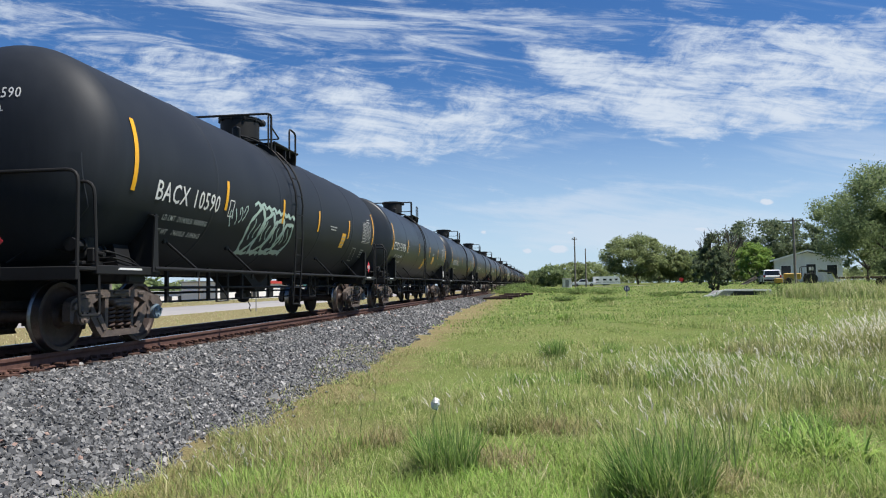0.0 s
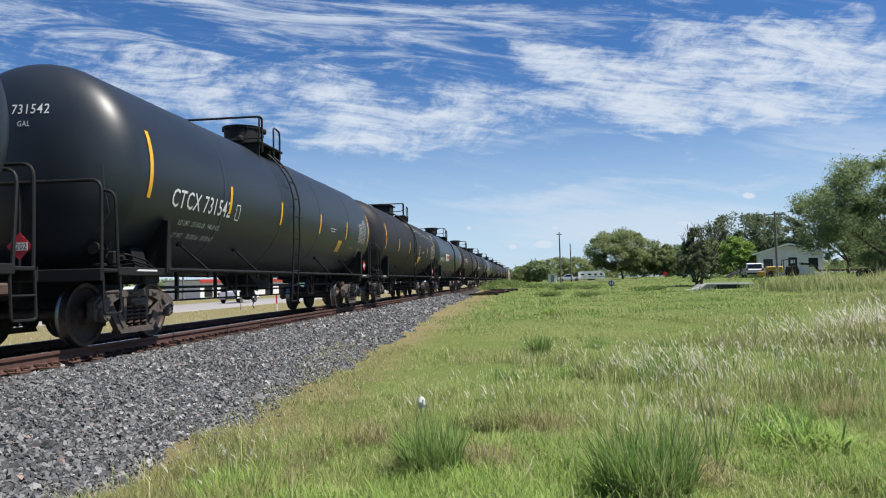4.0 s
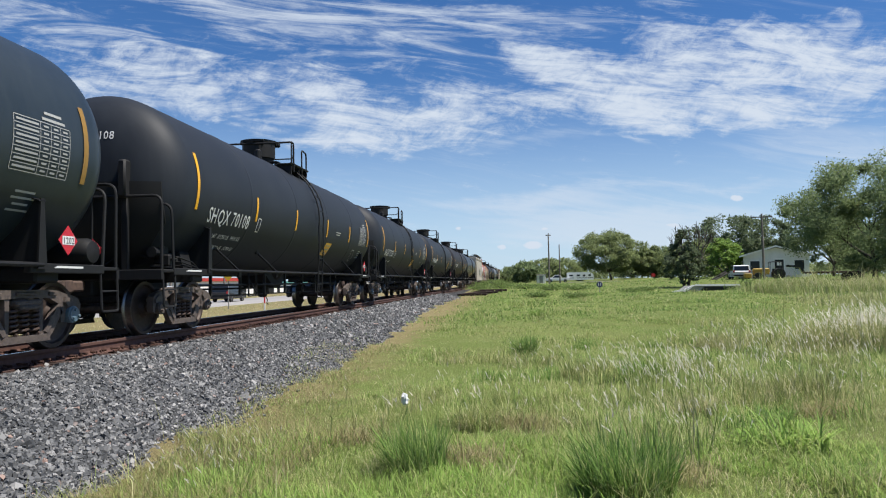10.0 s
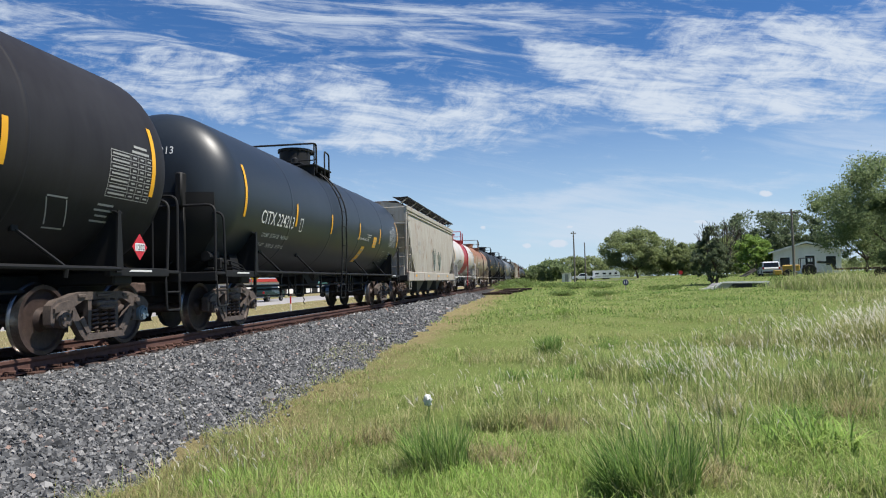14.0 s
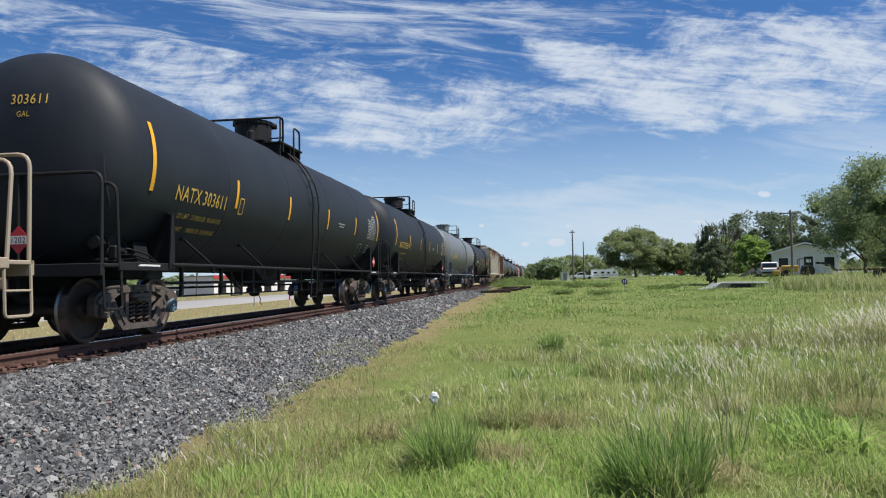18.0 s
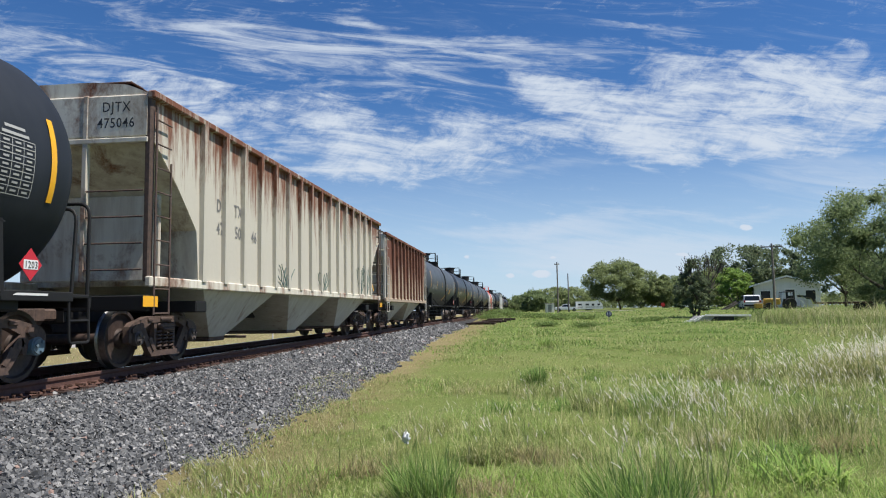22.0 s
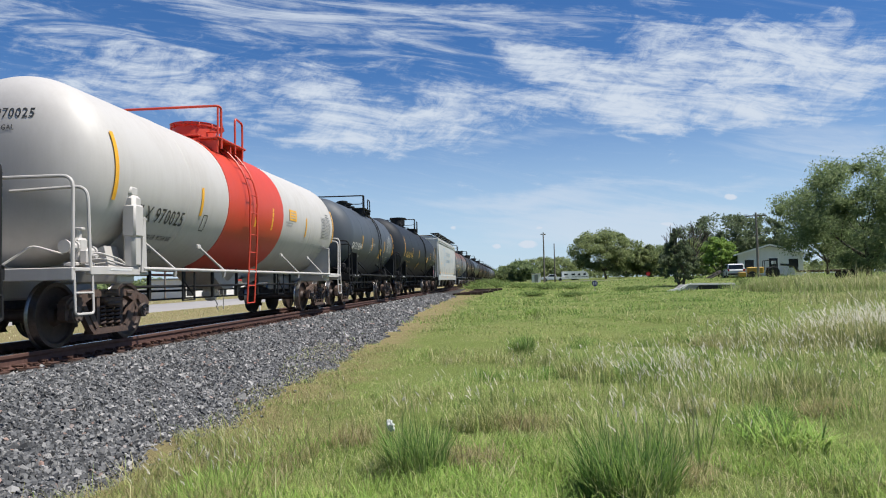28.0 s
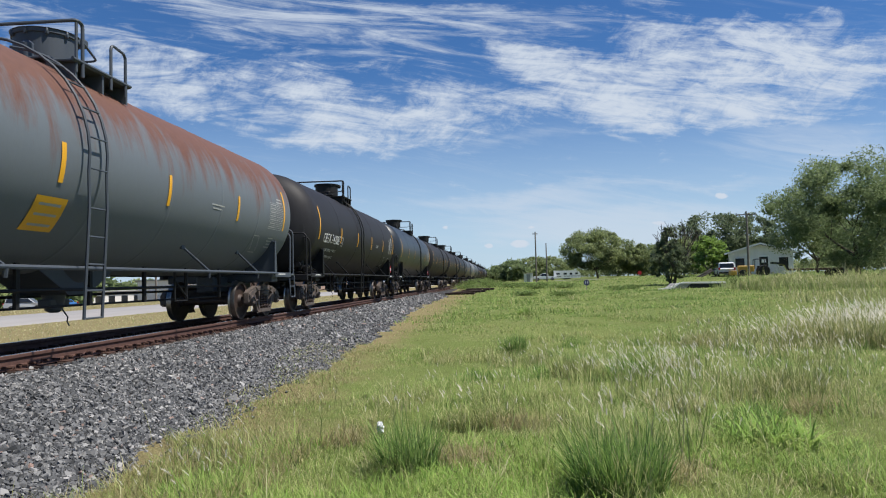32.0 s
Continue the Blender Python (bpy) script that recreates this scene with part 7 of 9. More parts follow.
        for out, pick in ((green, kind < 2), (olive, (kind >= 2) & (kind < 4)), (straw, kind == 4)):
            k = int(pick.sum())
            x, y = np.repeat(cx[pick], per) + rng.normal(0, 0.09 + 0.004 * y1, k * per), np.repeat(cy[pick], per) + rng.normal(0, 0.09 + 0.004 * y1, k * per)
            hh = np.repeat(h * tall[pick], per) * rng.uniform(0.4, 1.2, k * per)
            out.append(arcs(rng, x, y, height(x, y), hh, w * rng.uniform(0.5, 1.3, k * per), np.full(k * per, 1.0), None, 0.55))
    # darker tufts scattered through the near and middle field
    n, per = 115, 110
    cy = np.sqrt(rng.uniform(5.2 ** 2, 17 ** 2, n))
    cx = -0.6 + (0.55 * cy + 1.0) * rng.uniform(0, 1, n) ** 0.8
    x, y = np.repeat(cx, per) + rng.normal(0, 0.14, n * per), np.repeat(cy, per) + rng.normal(0, 0.14, n * per)
    hh = np.repeat(0.20 * rng.lognormal(0, 0.3, n), per) * rng.uniform(0.4, 1.2, n * per)
    deep.append(arcs(rng, x, y, height(x, y), hh, 0.0065 * rng.uniform(0.5, 1.3, n * per), np.full(n * per, 0.9)))
    tagged(new("grass_tufts", fast_mesh("grass_tufts", *joined(deep), MATS["lush"])), "darker green tufts among the field grass", "grass", kind="stuff")
    # tall pale-headed grass standing along the field's open side
    for cx0, cy0, rx, ry, n, h, w in ((4.7, 15.2, 0.9, 1.0, 1500, 0.36, 0.008), (6.0, 15.2, 1.3, 1.3, 3600, 0.46, 0.009), (7.7, 15.9, 1.7, 1.6, 4600, 0.50, 0.009), (9.6, 18.0, 2.4, 2.2, 5200, 0.52, 0.011), (3.4, 9.2, 0.7, 0.6, 1200, 0.32, 0.006), (19, 31, 7, 4, 4000, 0.42, 0.016), (16.0, 34, 3.5, 3, 1500, 0.34, 0.016), (24, 46, 9, 5, 17000, 0.80, 0.018)):
        a, q = rng.uniform(0, 2 * math.pi, n), np.sqrt(rng.uniform(0, 1, n))
        x, y = cx0 + rx * q * np.cos(a), cy0 + ry * q * np.sin(a)
        hh, ww = h * rng.lognormal(0, 0.35, n) * (0.4 + 0.9 * patchy(x, y, 1.5)), w * rng.uniform(0.5, 1.3, n)
        part_of = rng.uniform(0, 1, n) < 0.38
        for out, sel in ((straw, part_of), (olive, ~part_of)):
            out.append(arcs(rng, x[sel], y[sel], height(x[sel], y[sel]), hh[sel], ww[sel], np.full(sel.sum(), 0.75)))
    n = 16000
    x, y = rng.uniform(14.5, 38, n), rng.uniform(40, 52, n)
    green.append(blades(rng, x, y, height(x, y), 0.6 * rng.lognormal(0, 0.3, n) * (0.5 + 0.7 * patchy(x * 0.5, y * 0.5, 3)), 0.024 * rng.uniform(0.5, 1.3, n), np.full(n, 0.6)))
    tagged(new("grass", fast_mesh("grass", *joined(green), MATS["grass"])), "rough mixed green grass over the field", "grass", kind="stuff")
    tagged(new("olive_grass", fast_mesh("olive_grass", *joined(olive), MATS["olive"])), "olive green hanging grass in loose tussocks", "grass", kind="stuff")
    tagged(new("straw_grass", fast_mesh("straw_grass", *joined(straw), MATS["straw"])), "pale straw-coloured longer grass in the field", "grass", kind="stuff")
    tagged(new("dry_grass", fast_mesh("dry_grass", *joined(tan), MATS["tan"])), "short dry tan grass along the ballast edge", "grass", kind="stuff")
    # thatch: dead flattened blades in a few spots
    n = 2600
    spots = np.array([(-0.38, 5.95), (-1.45, 6.5), (1.13, 5.5), (3.4, 8.1), (0.1, 7.3)])[rng.integers(0, 5, n)]
    x, y = spots[:, 0] + rng.normal(0, 0.17, n), spots[:, 1] + rng.normal(0, 0.13, n)
    tagged(new("dead_grass", fast_mesh("dead_grass", *blades(rng, x, y, height(x, y) + 0.03, 0.16 * rng.lognormal(0, 0.3, n), np.full(n, 0.006), np.full(n, 1.2)), MATS["tan"])), "flattened dead brown grass", "grass", kind="stuff")
    # bright fresh growth nearest the camera
    n = 24000
    y = rng.uniform(4.2, 6.6, n)
    x = rng.uniform(-2.3, 3.2, n)
    keep = patchy(x * 1.4, y * 1.4, 1.0) > 0.30
    x, y = x[keep], y[keep]
    tagged(new("fresh_grass", fast_mesh("fresh_grass", *arcs(rng, x, y, height(x, y), 0.12 * rng.lognormal(0, 0.35, len(x)), 0.0055 * rng.uniform(0.6, 1.4, len(x)), np.full(len(x), 1.0)), MATS["lime"])), "fresh bright green grass", "grass", kind="stuff")
    # far side of the track
    n = 26000
    x, y = -rng.uniform(11, 24.5, n), rng.uniform(8, 90, n)
    far = [blades(rng, x, y, height(x, y), 0.07 * rng.lognormal(0, 0.4, n), 0.022 * rng.uniform(0.6, 1.4, n), np.full(n, 0.9))]
    n = 12000
    x, y = -rng.uniform(35.3, 60, n), rng.uniform(10, 110, n)
    far.append(blades(rng, x, y, height(x, y), 0.12 * rng.lognormal(0, 0.4, n), 0.04 * rng.uniform(0.6, 1.4, n), np.full(n, 0.7)))
    tagged(new("verge_grass", fast_mesh("verge_grass", *joined(far), MATS["straw"])), "yellow-green mown grass verge beside the road", "grass", kind="stuff")


def stalks(rng, x, y, h, plume_len, thick):
    """Tall stems with pale feathery heads that nod in the wind."""
    z = height(x, y)
    n = len(x)
    lean = np.stack([rng.normal(-0.06, 0.17, n), rng.normal(-0.02, 0.17, n)], 1)
    tip = np.stack([x + lean[:, 0] * h, y + lean[:, 1] * h, z + h * 0.95], 1)
    root = np.stack([x, y, z], 1)
    s = rng.uniform(0, math.pi, n)
    side = np.stack([np.cos(s), np.sin(s), np.zeros(n)], 1) * 0.004
    mid = (root + tip) / 2 + np.array([0.02, 0.02, 0.04])
    stem = (np.stack([root - side, root + side, mid - side, mid + side, tip], 1).reshape(-1, 3), (TRI[None] + 5 * np.arange(n)[:, None, None]).reshape(-1, 3))
    d = np.stack([lean[:, 0] * 1.5 + rng.normal(-0.10, 0.16, n), lean[:, 1] * 1.5 + rng.normal(0, 0.16, n), np.full(n, 0.85)], 1)
    d /= np.linalg.norm(d, axis=1)[:, None]
    length = plume_len * rng.uniform(0.6, 1.3, n)
    heads = []
    # fine hairs set all along the nodding spine
    for k in range(16):
        u = (k + 0.5) / 16
        at = tip + d * (u * length)[:, None] + np.array([-0.10, -0.02, -0.12]) * (u * u * length)[:, None]
        out = d + rng.normal(0, 0.30, (n, 3))
        hair = out * (length * (0.34 - 0.12 * u))[:, None]
        a = rng.uniform(0, math.pi, n)
        side = np.stack([np.cos(a), np.sin(a), rng.normal(0, 0.3, n)], 1) * thick
        heads.append((np.stack([at - side, at + side, at + hair], 1).reshape(-1, 3), np.arange(3 * n).reshape(-1, 3)))
    return stem, joined(heads)


def seed_grass():
    rng = np.random.default_rng(8)
    stems, heads = [], []
    for cx, cy, rx, ry, n, h, pl, th in ((2.1, 8.9, 0.75, 0.8, 150, 0.44, 0.10, 0.0022), (1.6, 9.6, 0.8, 0.9, 70, 0.42, 0.10, 0.0022), (2.9, 10.2, 0.8, 1.0, 70, 0.42, 0.09, 0.0022), (0.7, 10.2, 1.0, 1.1, 40, 0.36, 0.08, 0.0022), (0.95, 5.7, 0.5, 0.4, 40, 0.56, 0.07, 0.0016), (1.5, 6.2, 0.4, 0.4, 45, 0.46, 0.07, 0.0016),
                                       (5.7, 15.0, 0.9, 0.8, 90, 0.44, 0.14, 0.0036), (7.6, 15.9, 1.5, 0.9, 420, 0.50, 0.16, 0.0038), (9.8, 17.6, 2.2, 1.1, 620, 0.52, 0.17, 0.0042), (4.5, 14.8, 0.8, 0.8, 20, 0.42, 0.12, 0.0034), (5.0, 12.6, 1.2, 0.9, 50, 0.40, 0.11, 0.0028),
                                       (4.6, 11.0, 1.4, 0.9, 50, 0.40, 0.09, 0.0026), (-0.3, 7.6, 0.7, 0.8, 34, 0.36, 0.08, 0.0019), (3.5, 8.6, 0.9, 0.8, 40, 0.42, 0.09, 0.0022), (-2.5, 5.6, 0.5, 0.9, 60, 0.22, 0.05, 0.0016), (-1.6, 7.4, 0.8, 1.2, 20, 0.26, 0.06, 0.0017)):
        a, q = rng.uniform(0, 2 * math.pi, n), np.sqrt(rng.uniform(0, 1, n))
        x, y = cx + rx * q * np.cos(a), cy + ry * q * np.sin(a)
        st, hd = stalks(rng, x, y, h * rng.lognormal(0, 0.25, n), pl, th)
        stems.append(st)
        heads.append(hd)
    v, f = joined(stems)
    tagged(new("grass_stems", fast_mesh("grass_stems", v, f, MATS["grass"])), "thin upright grass stems", "grass", kind="stuff")
    v, f = joined(heads)
    tagged(new("seed_plumes", fast_mesh("seed_plumes", v, f, MATS["plume"])), "pale feathery seed heads nodding in the wind", "grass", kind="stuff")


SWAY = []


def clump(cx, cy, r, h, n, mat, label, w=0.007, seeds=0, droop=0.35):
    """A bunch of long arching blades from one root."""
    rng = np.random.default_rng(int(1000 + cx * 37 + cy * 91))
    a, q = rng.uniform(0, 2 * math.pi, n), np.sqrt(rng.uniform(0, 1, n))
    x, y = r * 0.55 * q * np.cos(a), r * 0.55 * q * np.sin(a)
    out = np.stack([np.cos(a), np.sin(a)], 1) * (0.24 * q)[:, None]
    v, f = arcs(rng, x, y, np.zeros(n), h * (0.35 + 0.60 * rng.uniform(0, 1, n) + 0.35 * (rng.uniform(0, 1, n) < 0.10)), w * rng.uniform(0.6, 1.4, n), np.full(n, 0.42 if droop < 0.65 else 0.8), out, droop)
    z = float(height(cx, cy))
    ob = new("grass_clump")
    ob.location = (cx, cy, z)
    me = fast_mesh("blades", v, f, MATS[mat])
    part("tuft", me, None, ob)["kind"] = "stuff"
    if seeds:
        x, y = r * 0.5 * rng.normal(0, 0.6, seeds), r * 0.5 * rng.normal(0, 0.6, seeds)
        st, hd = stalks(rng, x, y, h * rng.uniform(0.9, 1.25, seeds), 0.08, 0.0045)
        for (v, f), name, m in ((st, "stalk", "grass"), (hd, "seed_head", "plume")):
            v = v - np.array([0, 0, float(height(0, 0))])
            part(name, fast_mesh(name, v, f, MATS[m]), None, ob)["kind"] = "stuff"
    tagged(ob, label, "grass", "grass clumps")
    SWAY.append((ob, cx, cy, z))
    return ob


field()
seed_grass()
for spec in ((0.78, 5.15, 0.58, 0.58, 2300, "lush", "dense blue-green bunch of tall arching grass", 0.0062, 8), (-0.80, 5.65, 0.42, 0.50, 1100, "lush", "tall green bunch of arching grass", 0.005, 4), (2.30, 6.4, 0.60, 0.46, 520, "lime", "low bright green broad-bladed grass clump", 0.014, 0, 0.7),
             (0.18, 14.06, 0.38, 0.50, 700, "lush", "green bunch of grass in the field", 0.008, 0), (0.78, 25.4, 0.4, 0.45, 420, "lime", "small green bunch of grass in the field", 0.016, 0), (-2.3, 5.1, 0.6, 0.26, 1100, "lime", "low green grass beside the ballast", 0.005, 10, 0.6),
             (-0.32, 7.5, 0.62, 0.36, 1100, "olive", "olive bunch of hanging grass with pale tips", 0.006, 8, 0.8), (0.99, 10.9, 0.55, 0.42, 700, "olive", "olive bunch of hanging grass with pale tips", 0.007, 8, 0.6), (1.8, 10.4, 0.6, 0.42, 800, "lush", "dark green bunch of grass in the field", 0.007, 6, 0.6), (3.57, 9.3, 0.62, 0.50, 900, "olive", "olive bunch of hanging grass with pale tips", 0.007, 6, 0.6),
             (1.9, 8.2, 0.6, 0.34, 700, "straw", "straw and green bunch of grass", 0.006, 10, 0.7), (2.6, 7.6, 0.4, 0.34, 500, "lush", "dark green bunch of grass in the field", 0.007, 0, 0.7), (5.3, 14.9, 0.9, 0.5, 800, "olive", "olive bunch of hanging grass with pale tips", 0.009, 10, 0.6), (4.2, 15.6, 0.7, 0.42, 600, "straw", "straw and green bunch of grass", 0.009, 6, 0.9), (6.9, 15.0, 1.1, 0.55, 900, "straw", "straw and green bunch of grass", 0.010, 30), (8.6, 17.0, 1.4, 0.6, 1000, "olive", "wide olive bunch of tall grass", 0.011, 40)):
    clump(*spec)


def litter():
    b = Build(True)
    rnd = random.Random(4)
    n, m, verts = 12, 9, []
    for j in range(m):
        t = j / (m - 1)
        for i in range(n):
            a = 6.2832 * i / n
            r = (0.038 * math.sin(math.pi * (0.12 + 0.83 * t)) ** 0.7) * (1 + rnd.uniform(-0.28, 0.28))
            verts.append((r * math.cos(a), 0.7 * r * math.sin(a), 0.092 * t + rnd.uniform(-0.012, 0.012)))
    b.add(verts, [(j * n + i, j * n + (i + 1) % n, (j + 1) * n + (i + 1) % n, (j + 1) * n + i) for j in range(m - 1) for i in range(n)] + [tuple(range(n - 1, -1, -1)), tuple((m - 1) * n + i for i in range(n))])
    ob = new("plastic_bag", b.mesh("plastic_bag"))
    ob.data.materials.append(flat_paint("thin_white_plastic", (0.66, 0.67, 0.67), 0.35, 0.03))
    tagged(ob, "crumpled white plastic bag caught in tall grass", "plastic bag")
    ob.location = (-0.93, 5.85, -0.22)
    return ob


BAG = litter()


def limb(b, p, d, r, length, depth, rnd, tips, spread=0.6, up=0.18):
    pts, rad, q, dd = [p], [r], p.copy(), d.copy()
    for k in range(4):
        dd = (dd + Vector((rnd.uniform(-1, 1), rnd.uniform(-1, 1), rnd.uniform(-0.4, 0.7))) * 0.17).normalized()
        q = q + dd * length / 4
        pts.append(q.copy())
        rad.append(r * (1 - 0.14 * (k + 1)))
    b.tube(pts, [max(0.02, q) for q in rad], 6 if depth > 1 else 4)
    if depth == 0:
        tips.append(q)
        return
    for k in range(rnd.choice((2, 3, 3))):
        nd = (dd + Vector((rnd.uniform(-1, 1), rnd.uniform(-1, 1), rnd.uniform(-0.3, 0.6) + up)) * spread * 1.3).normalized()
        limb(b, pts[rnd.choice((-1, -1, -2))], nd, rad[-1] * 0.75, length * rnd.uniform(0.62, 0.85), depth - 1, rnd, tips, spread, up)


def tree(x, y, h, w, kind, label, seed, leaves=5000, size=0.22, trunk=0.3, bare=False, z=None, low=0.25, lean=(0, 0), taper=0.0):
    """A tapered trunk with limbs and a crown of many leaves in uneven clumps."""
    rnd, rng = random.Random(seed), np.random.default_rng(seed)
    ob = new("tree")
    ob.location = (x, y, float(height(x, y)) - 0.05 if z is None else z)
    b, tips = Build(True), []
    base = h * trunk
    limb(b, Vector((0, 0, -0.1)), Vector((lean[0], lean[1], 1)).normalized(), max(0.07, h * 0.028), base, 0, rnd, [])
    top = Vector(b.v[-4])
    for k in range(5 if not bare else 7):
        a = k * 1.2566 + rnd.uniform(-0.4, 0.4)
        d = Vector((math.cos(a) * w / h, math.sin(a) * w / h, rnd.uniform(0.5, 1.1))).normalized()
        limb(b, top, d, h * (0.016 if not bare else 0.02), h * 0.24, 2 if not bare else 3, rnd, tips, 0.55 if not bare else 0.4)
    part("trunk", b, MATS["bark"], ob)
    # clumps: along the limb tips and over an uneven outline
    n = 46 if bare else 130 if w > 14 and h > 10.3 else 120
    cen = []
    for k in range(n):
        a, u = rng.uniform(0, 2 * math.pi), rng.uniform(-0.95, 1)
        q = math.sqrt(1 - u * u * (0.45 if taper and u < 0 else 1.0)) * (0.55 + 0.45 * rng.random()) * (1 - taper * max(0.0, u))
        cen.append((math.cos(a) * q * w / 2, math.sin(a) * q * w / 2, h * (low + (1 - low) * (0.5 + 0.46 * u * (0.8 + 0.2 * rng.random())))))
    cen += [tuple(t) for t in tips]
    cen = np.array(cen)
    cen[:, 0] += lean[0] * cen[:, 2]
    cen[:, 1] += lean[1] * cen[:, 2]
    if leaves:
        pick = rng.integers(0, len(cen), leaves)
        rad = rng.uniform(0.04, 0.125, len(cen))[pick] * w * np.where(rng.random(leaves) < 0.08, 1.3, 1.0)
        off = rng.normal(0, 1, (leaves, 3))
        off *= (rad * rng.uniform(0.3, 1, leaves) / np.linalg.norm(off, axis=1))[:, None]
        c = cen[pick] + off * np.array([1, 1, 0.75])
        c[:, 2] = np.maximum(c[:, 2], h * low * 0.4)
        u = rng.normal(size=(leaves, 3))
        u /= np.linalg.norm(u, axis=1)[:, None]
        t = np.cross(u, rng.normal(size=(leaves, 3)))
        t /= np.linalg.norm(t, axis=1)[:, None]
        s = size * rng.uniform(0.5, 1.3, leaves)[:, None]
        v = np.stack([c - u * s, c + t * s * 0.45, c + u * s, c - t * s * 0.45], 1).reshape(-1, 3)
        part("crown", fast_mesh("crown", v, np.arange(4 * leaves).reshape(-1, 4), MATS[kind]), None, ob)
    return tagged(ob, label, "tree")


MATS.update(mesquite=leaf_mat("mesquite_leaves", (0.142, 0.196, 0.086), (0.196, 0.256, 0.110), (0.28, 0.29, 0.13)), oak=leaf_mat("oak_leaves", (0.150, 0.190, 0.080), (0.250, 0.300, 0.128), (0.32, 0.31, 0.15)),
            dark=leaf_mat("dark_live_oak_leaves", (0.088, 0.120, 0.070), (0.155, 0.200, 0.106), (0.20, 0.205, 0.11)), bright=leaf_mat("bright_elm_leaves", (0.1397, 0.2395, 0.0499), (0.2594, 0.3792, 0.0898), (0.3792, 0.3792, 0.1097)))
tree(28.6, 59.5, 10.4, 14.6, "mesquite", "large spreading green mesquite tree in the yard", 21, 76000, 0.11, 0.2, low=0.06)
tree(38.5, 66.0, 11.5, 12.0, "mesquite", "tall green tree behind the yard", 22, 18000, 0.14, 0.2, low=0.15)
tree(16.0, 70.0, 5.9, 3.5, "dark", "dark narrow evergreen with bare twigs above", 23, 15000, 0.10, 0.06, low=0.0, taper=0.55)
tree(16.4, 69.8, 7.4, 4.0, "dark", "bare-topped grey twiggy tree", 24, 0, 0.2, 0.2, bare=True)
tree(19.5, 149, 10.4, 15.0, "oak", "round green tree at the field's far edge", 25, 42000, 0.20, 0.20, low=0.12)
tree(28.6, 152, 7.0, 9.5, "oak", "green tree at the field's far edge", 26, 20000, 0.22, 0.10, low=0.0)
tree(33.5, 140, 7.0, 9.0, "oak", "dark green tree behind the crossing street", 27, 8000, 0.26, 0.16, low=0.0)
tree(26.6, 94.0, 5.4, 5.0, "bright", "bright yellow-green young tree beside the house", 28, 12000, 0.15, 0.12, low=0.02)
tree(24.6, 99.0, 5.6, 4.6, "oak", "green bushy tree beside the house", 29, 7000, 0.18, 0.12, low=0.02)
tree(34.0, 118.0, 10.5, 13.0, "dark", "dark live oak behind the house", 30, 14000, 0.22, 0.2, low=0.2)
tree(41.0, 120.0, 10.0, 9.0, "dark", "dark live oak behind the house", 31, 8000, 0.24, 0.2, low=0.2)
tree(41.0, 96.0, 9.0, 9.0, "mesquite", "green tree beyond the house", 32, 8000, 0.2, 0.2, low=0.1)
for k, (tx, ty, th, tw, kd) in enumerate(((2.5, 205, 6.5, 11, "mesquite"), (8.5, 215, 7.4, 13, "oak"), (15, 220, 7.0, 13, "oak"), (-1.5, 235, 5.5, 10, "mesquite"), (30, 190, 7.5, 12, "oak"), (38, 185, 8, 12, "mesquite"), (48, 175, 8, 13, "oak"), (58, 165, 8, 13, "oak"), (66, 140, 9, 13, "mesquite"), (52, 110, 8, 10, "oak"))):
    tree(tx, ty, th, tw, kd, "green tree in the far tree line", 40 + k, 6000, 0.36, 0.14, low=0.0)
for k in range(14):
    tree(-70 - 9 * k + 5 * math.sin(3 * k), 95 + 22 * k, 6 + 1.5 * math.sin(k), 13, "mesquite" if k % 2 else "oak", "low green tree beyond the road", 60 + k, 1800, 0.7, 0.12, low=0.0)
for k in range(10):
    tree(-55 - 4.0 * k + 2 * math.sin(5 * k), 42 + 6.0 * k, 3.6 + 0.8 * math.sin(2 * k), 8.5, "mesquite", "low green brush beyond the road", 90 + k, 2200, 0.34, 0.1, low=0.0)


def bush(x, y, h, w, kind, label, seed, leaves=900, size=0.12):
    rng = np.random.default_rng(seed)
    ob = new("bush")
    ob.location = (x, y, float(height(x, y)))
    b = Build(True)
    rnd = random.Random(seed)
    for k in range(9):
        a = rnd.uniform(0, 6.28)
        b.tube([(0, 0, -0.05), (math.cos(a) * w * 0.2, math.sin(a) * w * 0.2, h * 0.5), (math.cos(a) * w * 0.38, math.sin(a) * w * 0.38, h * rnd.uniform(0.7, 1.0))], [0.02, 0.014, 0.006], 4)
    part("stem", b, MATS["bark"], ob)
    c = rng.normal(0, 1, (leaves, 3)) * np.array([w * 0.22, w * 0.22, h * 0.2]) + np.array([0, 0, h * 0.5])
    c[:, 2] = np.abs(c[:, 2])
    u = rng.normal(size=(leaves, 3))
    u /= np.linalg.norm(u, axis=1)[:, None]
    t = np.cross(u, rng.normal(size=(leaves, 3)))
    t /= np.linalg.norm(t, axis=1)[:, None]
    s = size * rng.uniform(0.5, 1.3, leaves)[:, None]
    v = np.stack([c - u * s, c + t * s * 0.5, c + u * s, c - t * s * 0.5], 1).reshape(-1, 3)
    part("foliage", fast_mesh("foliage", v, np.arange(4 * leaves).reshape(-1, 4), MATS[kind]), None, ob)
    return tagged(ob, label, "bush")


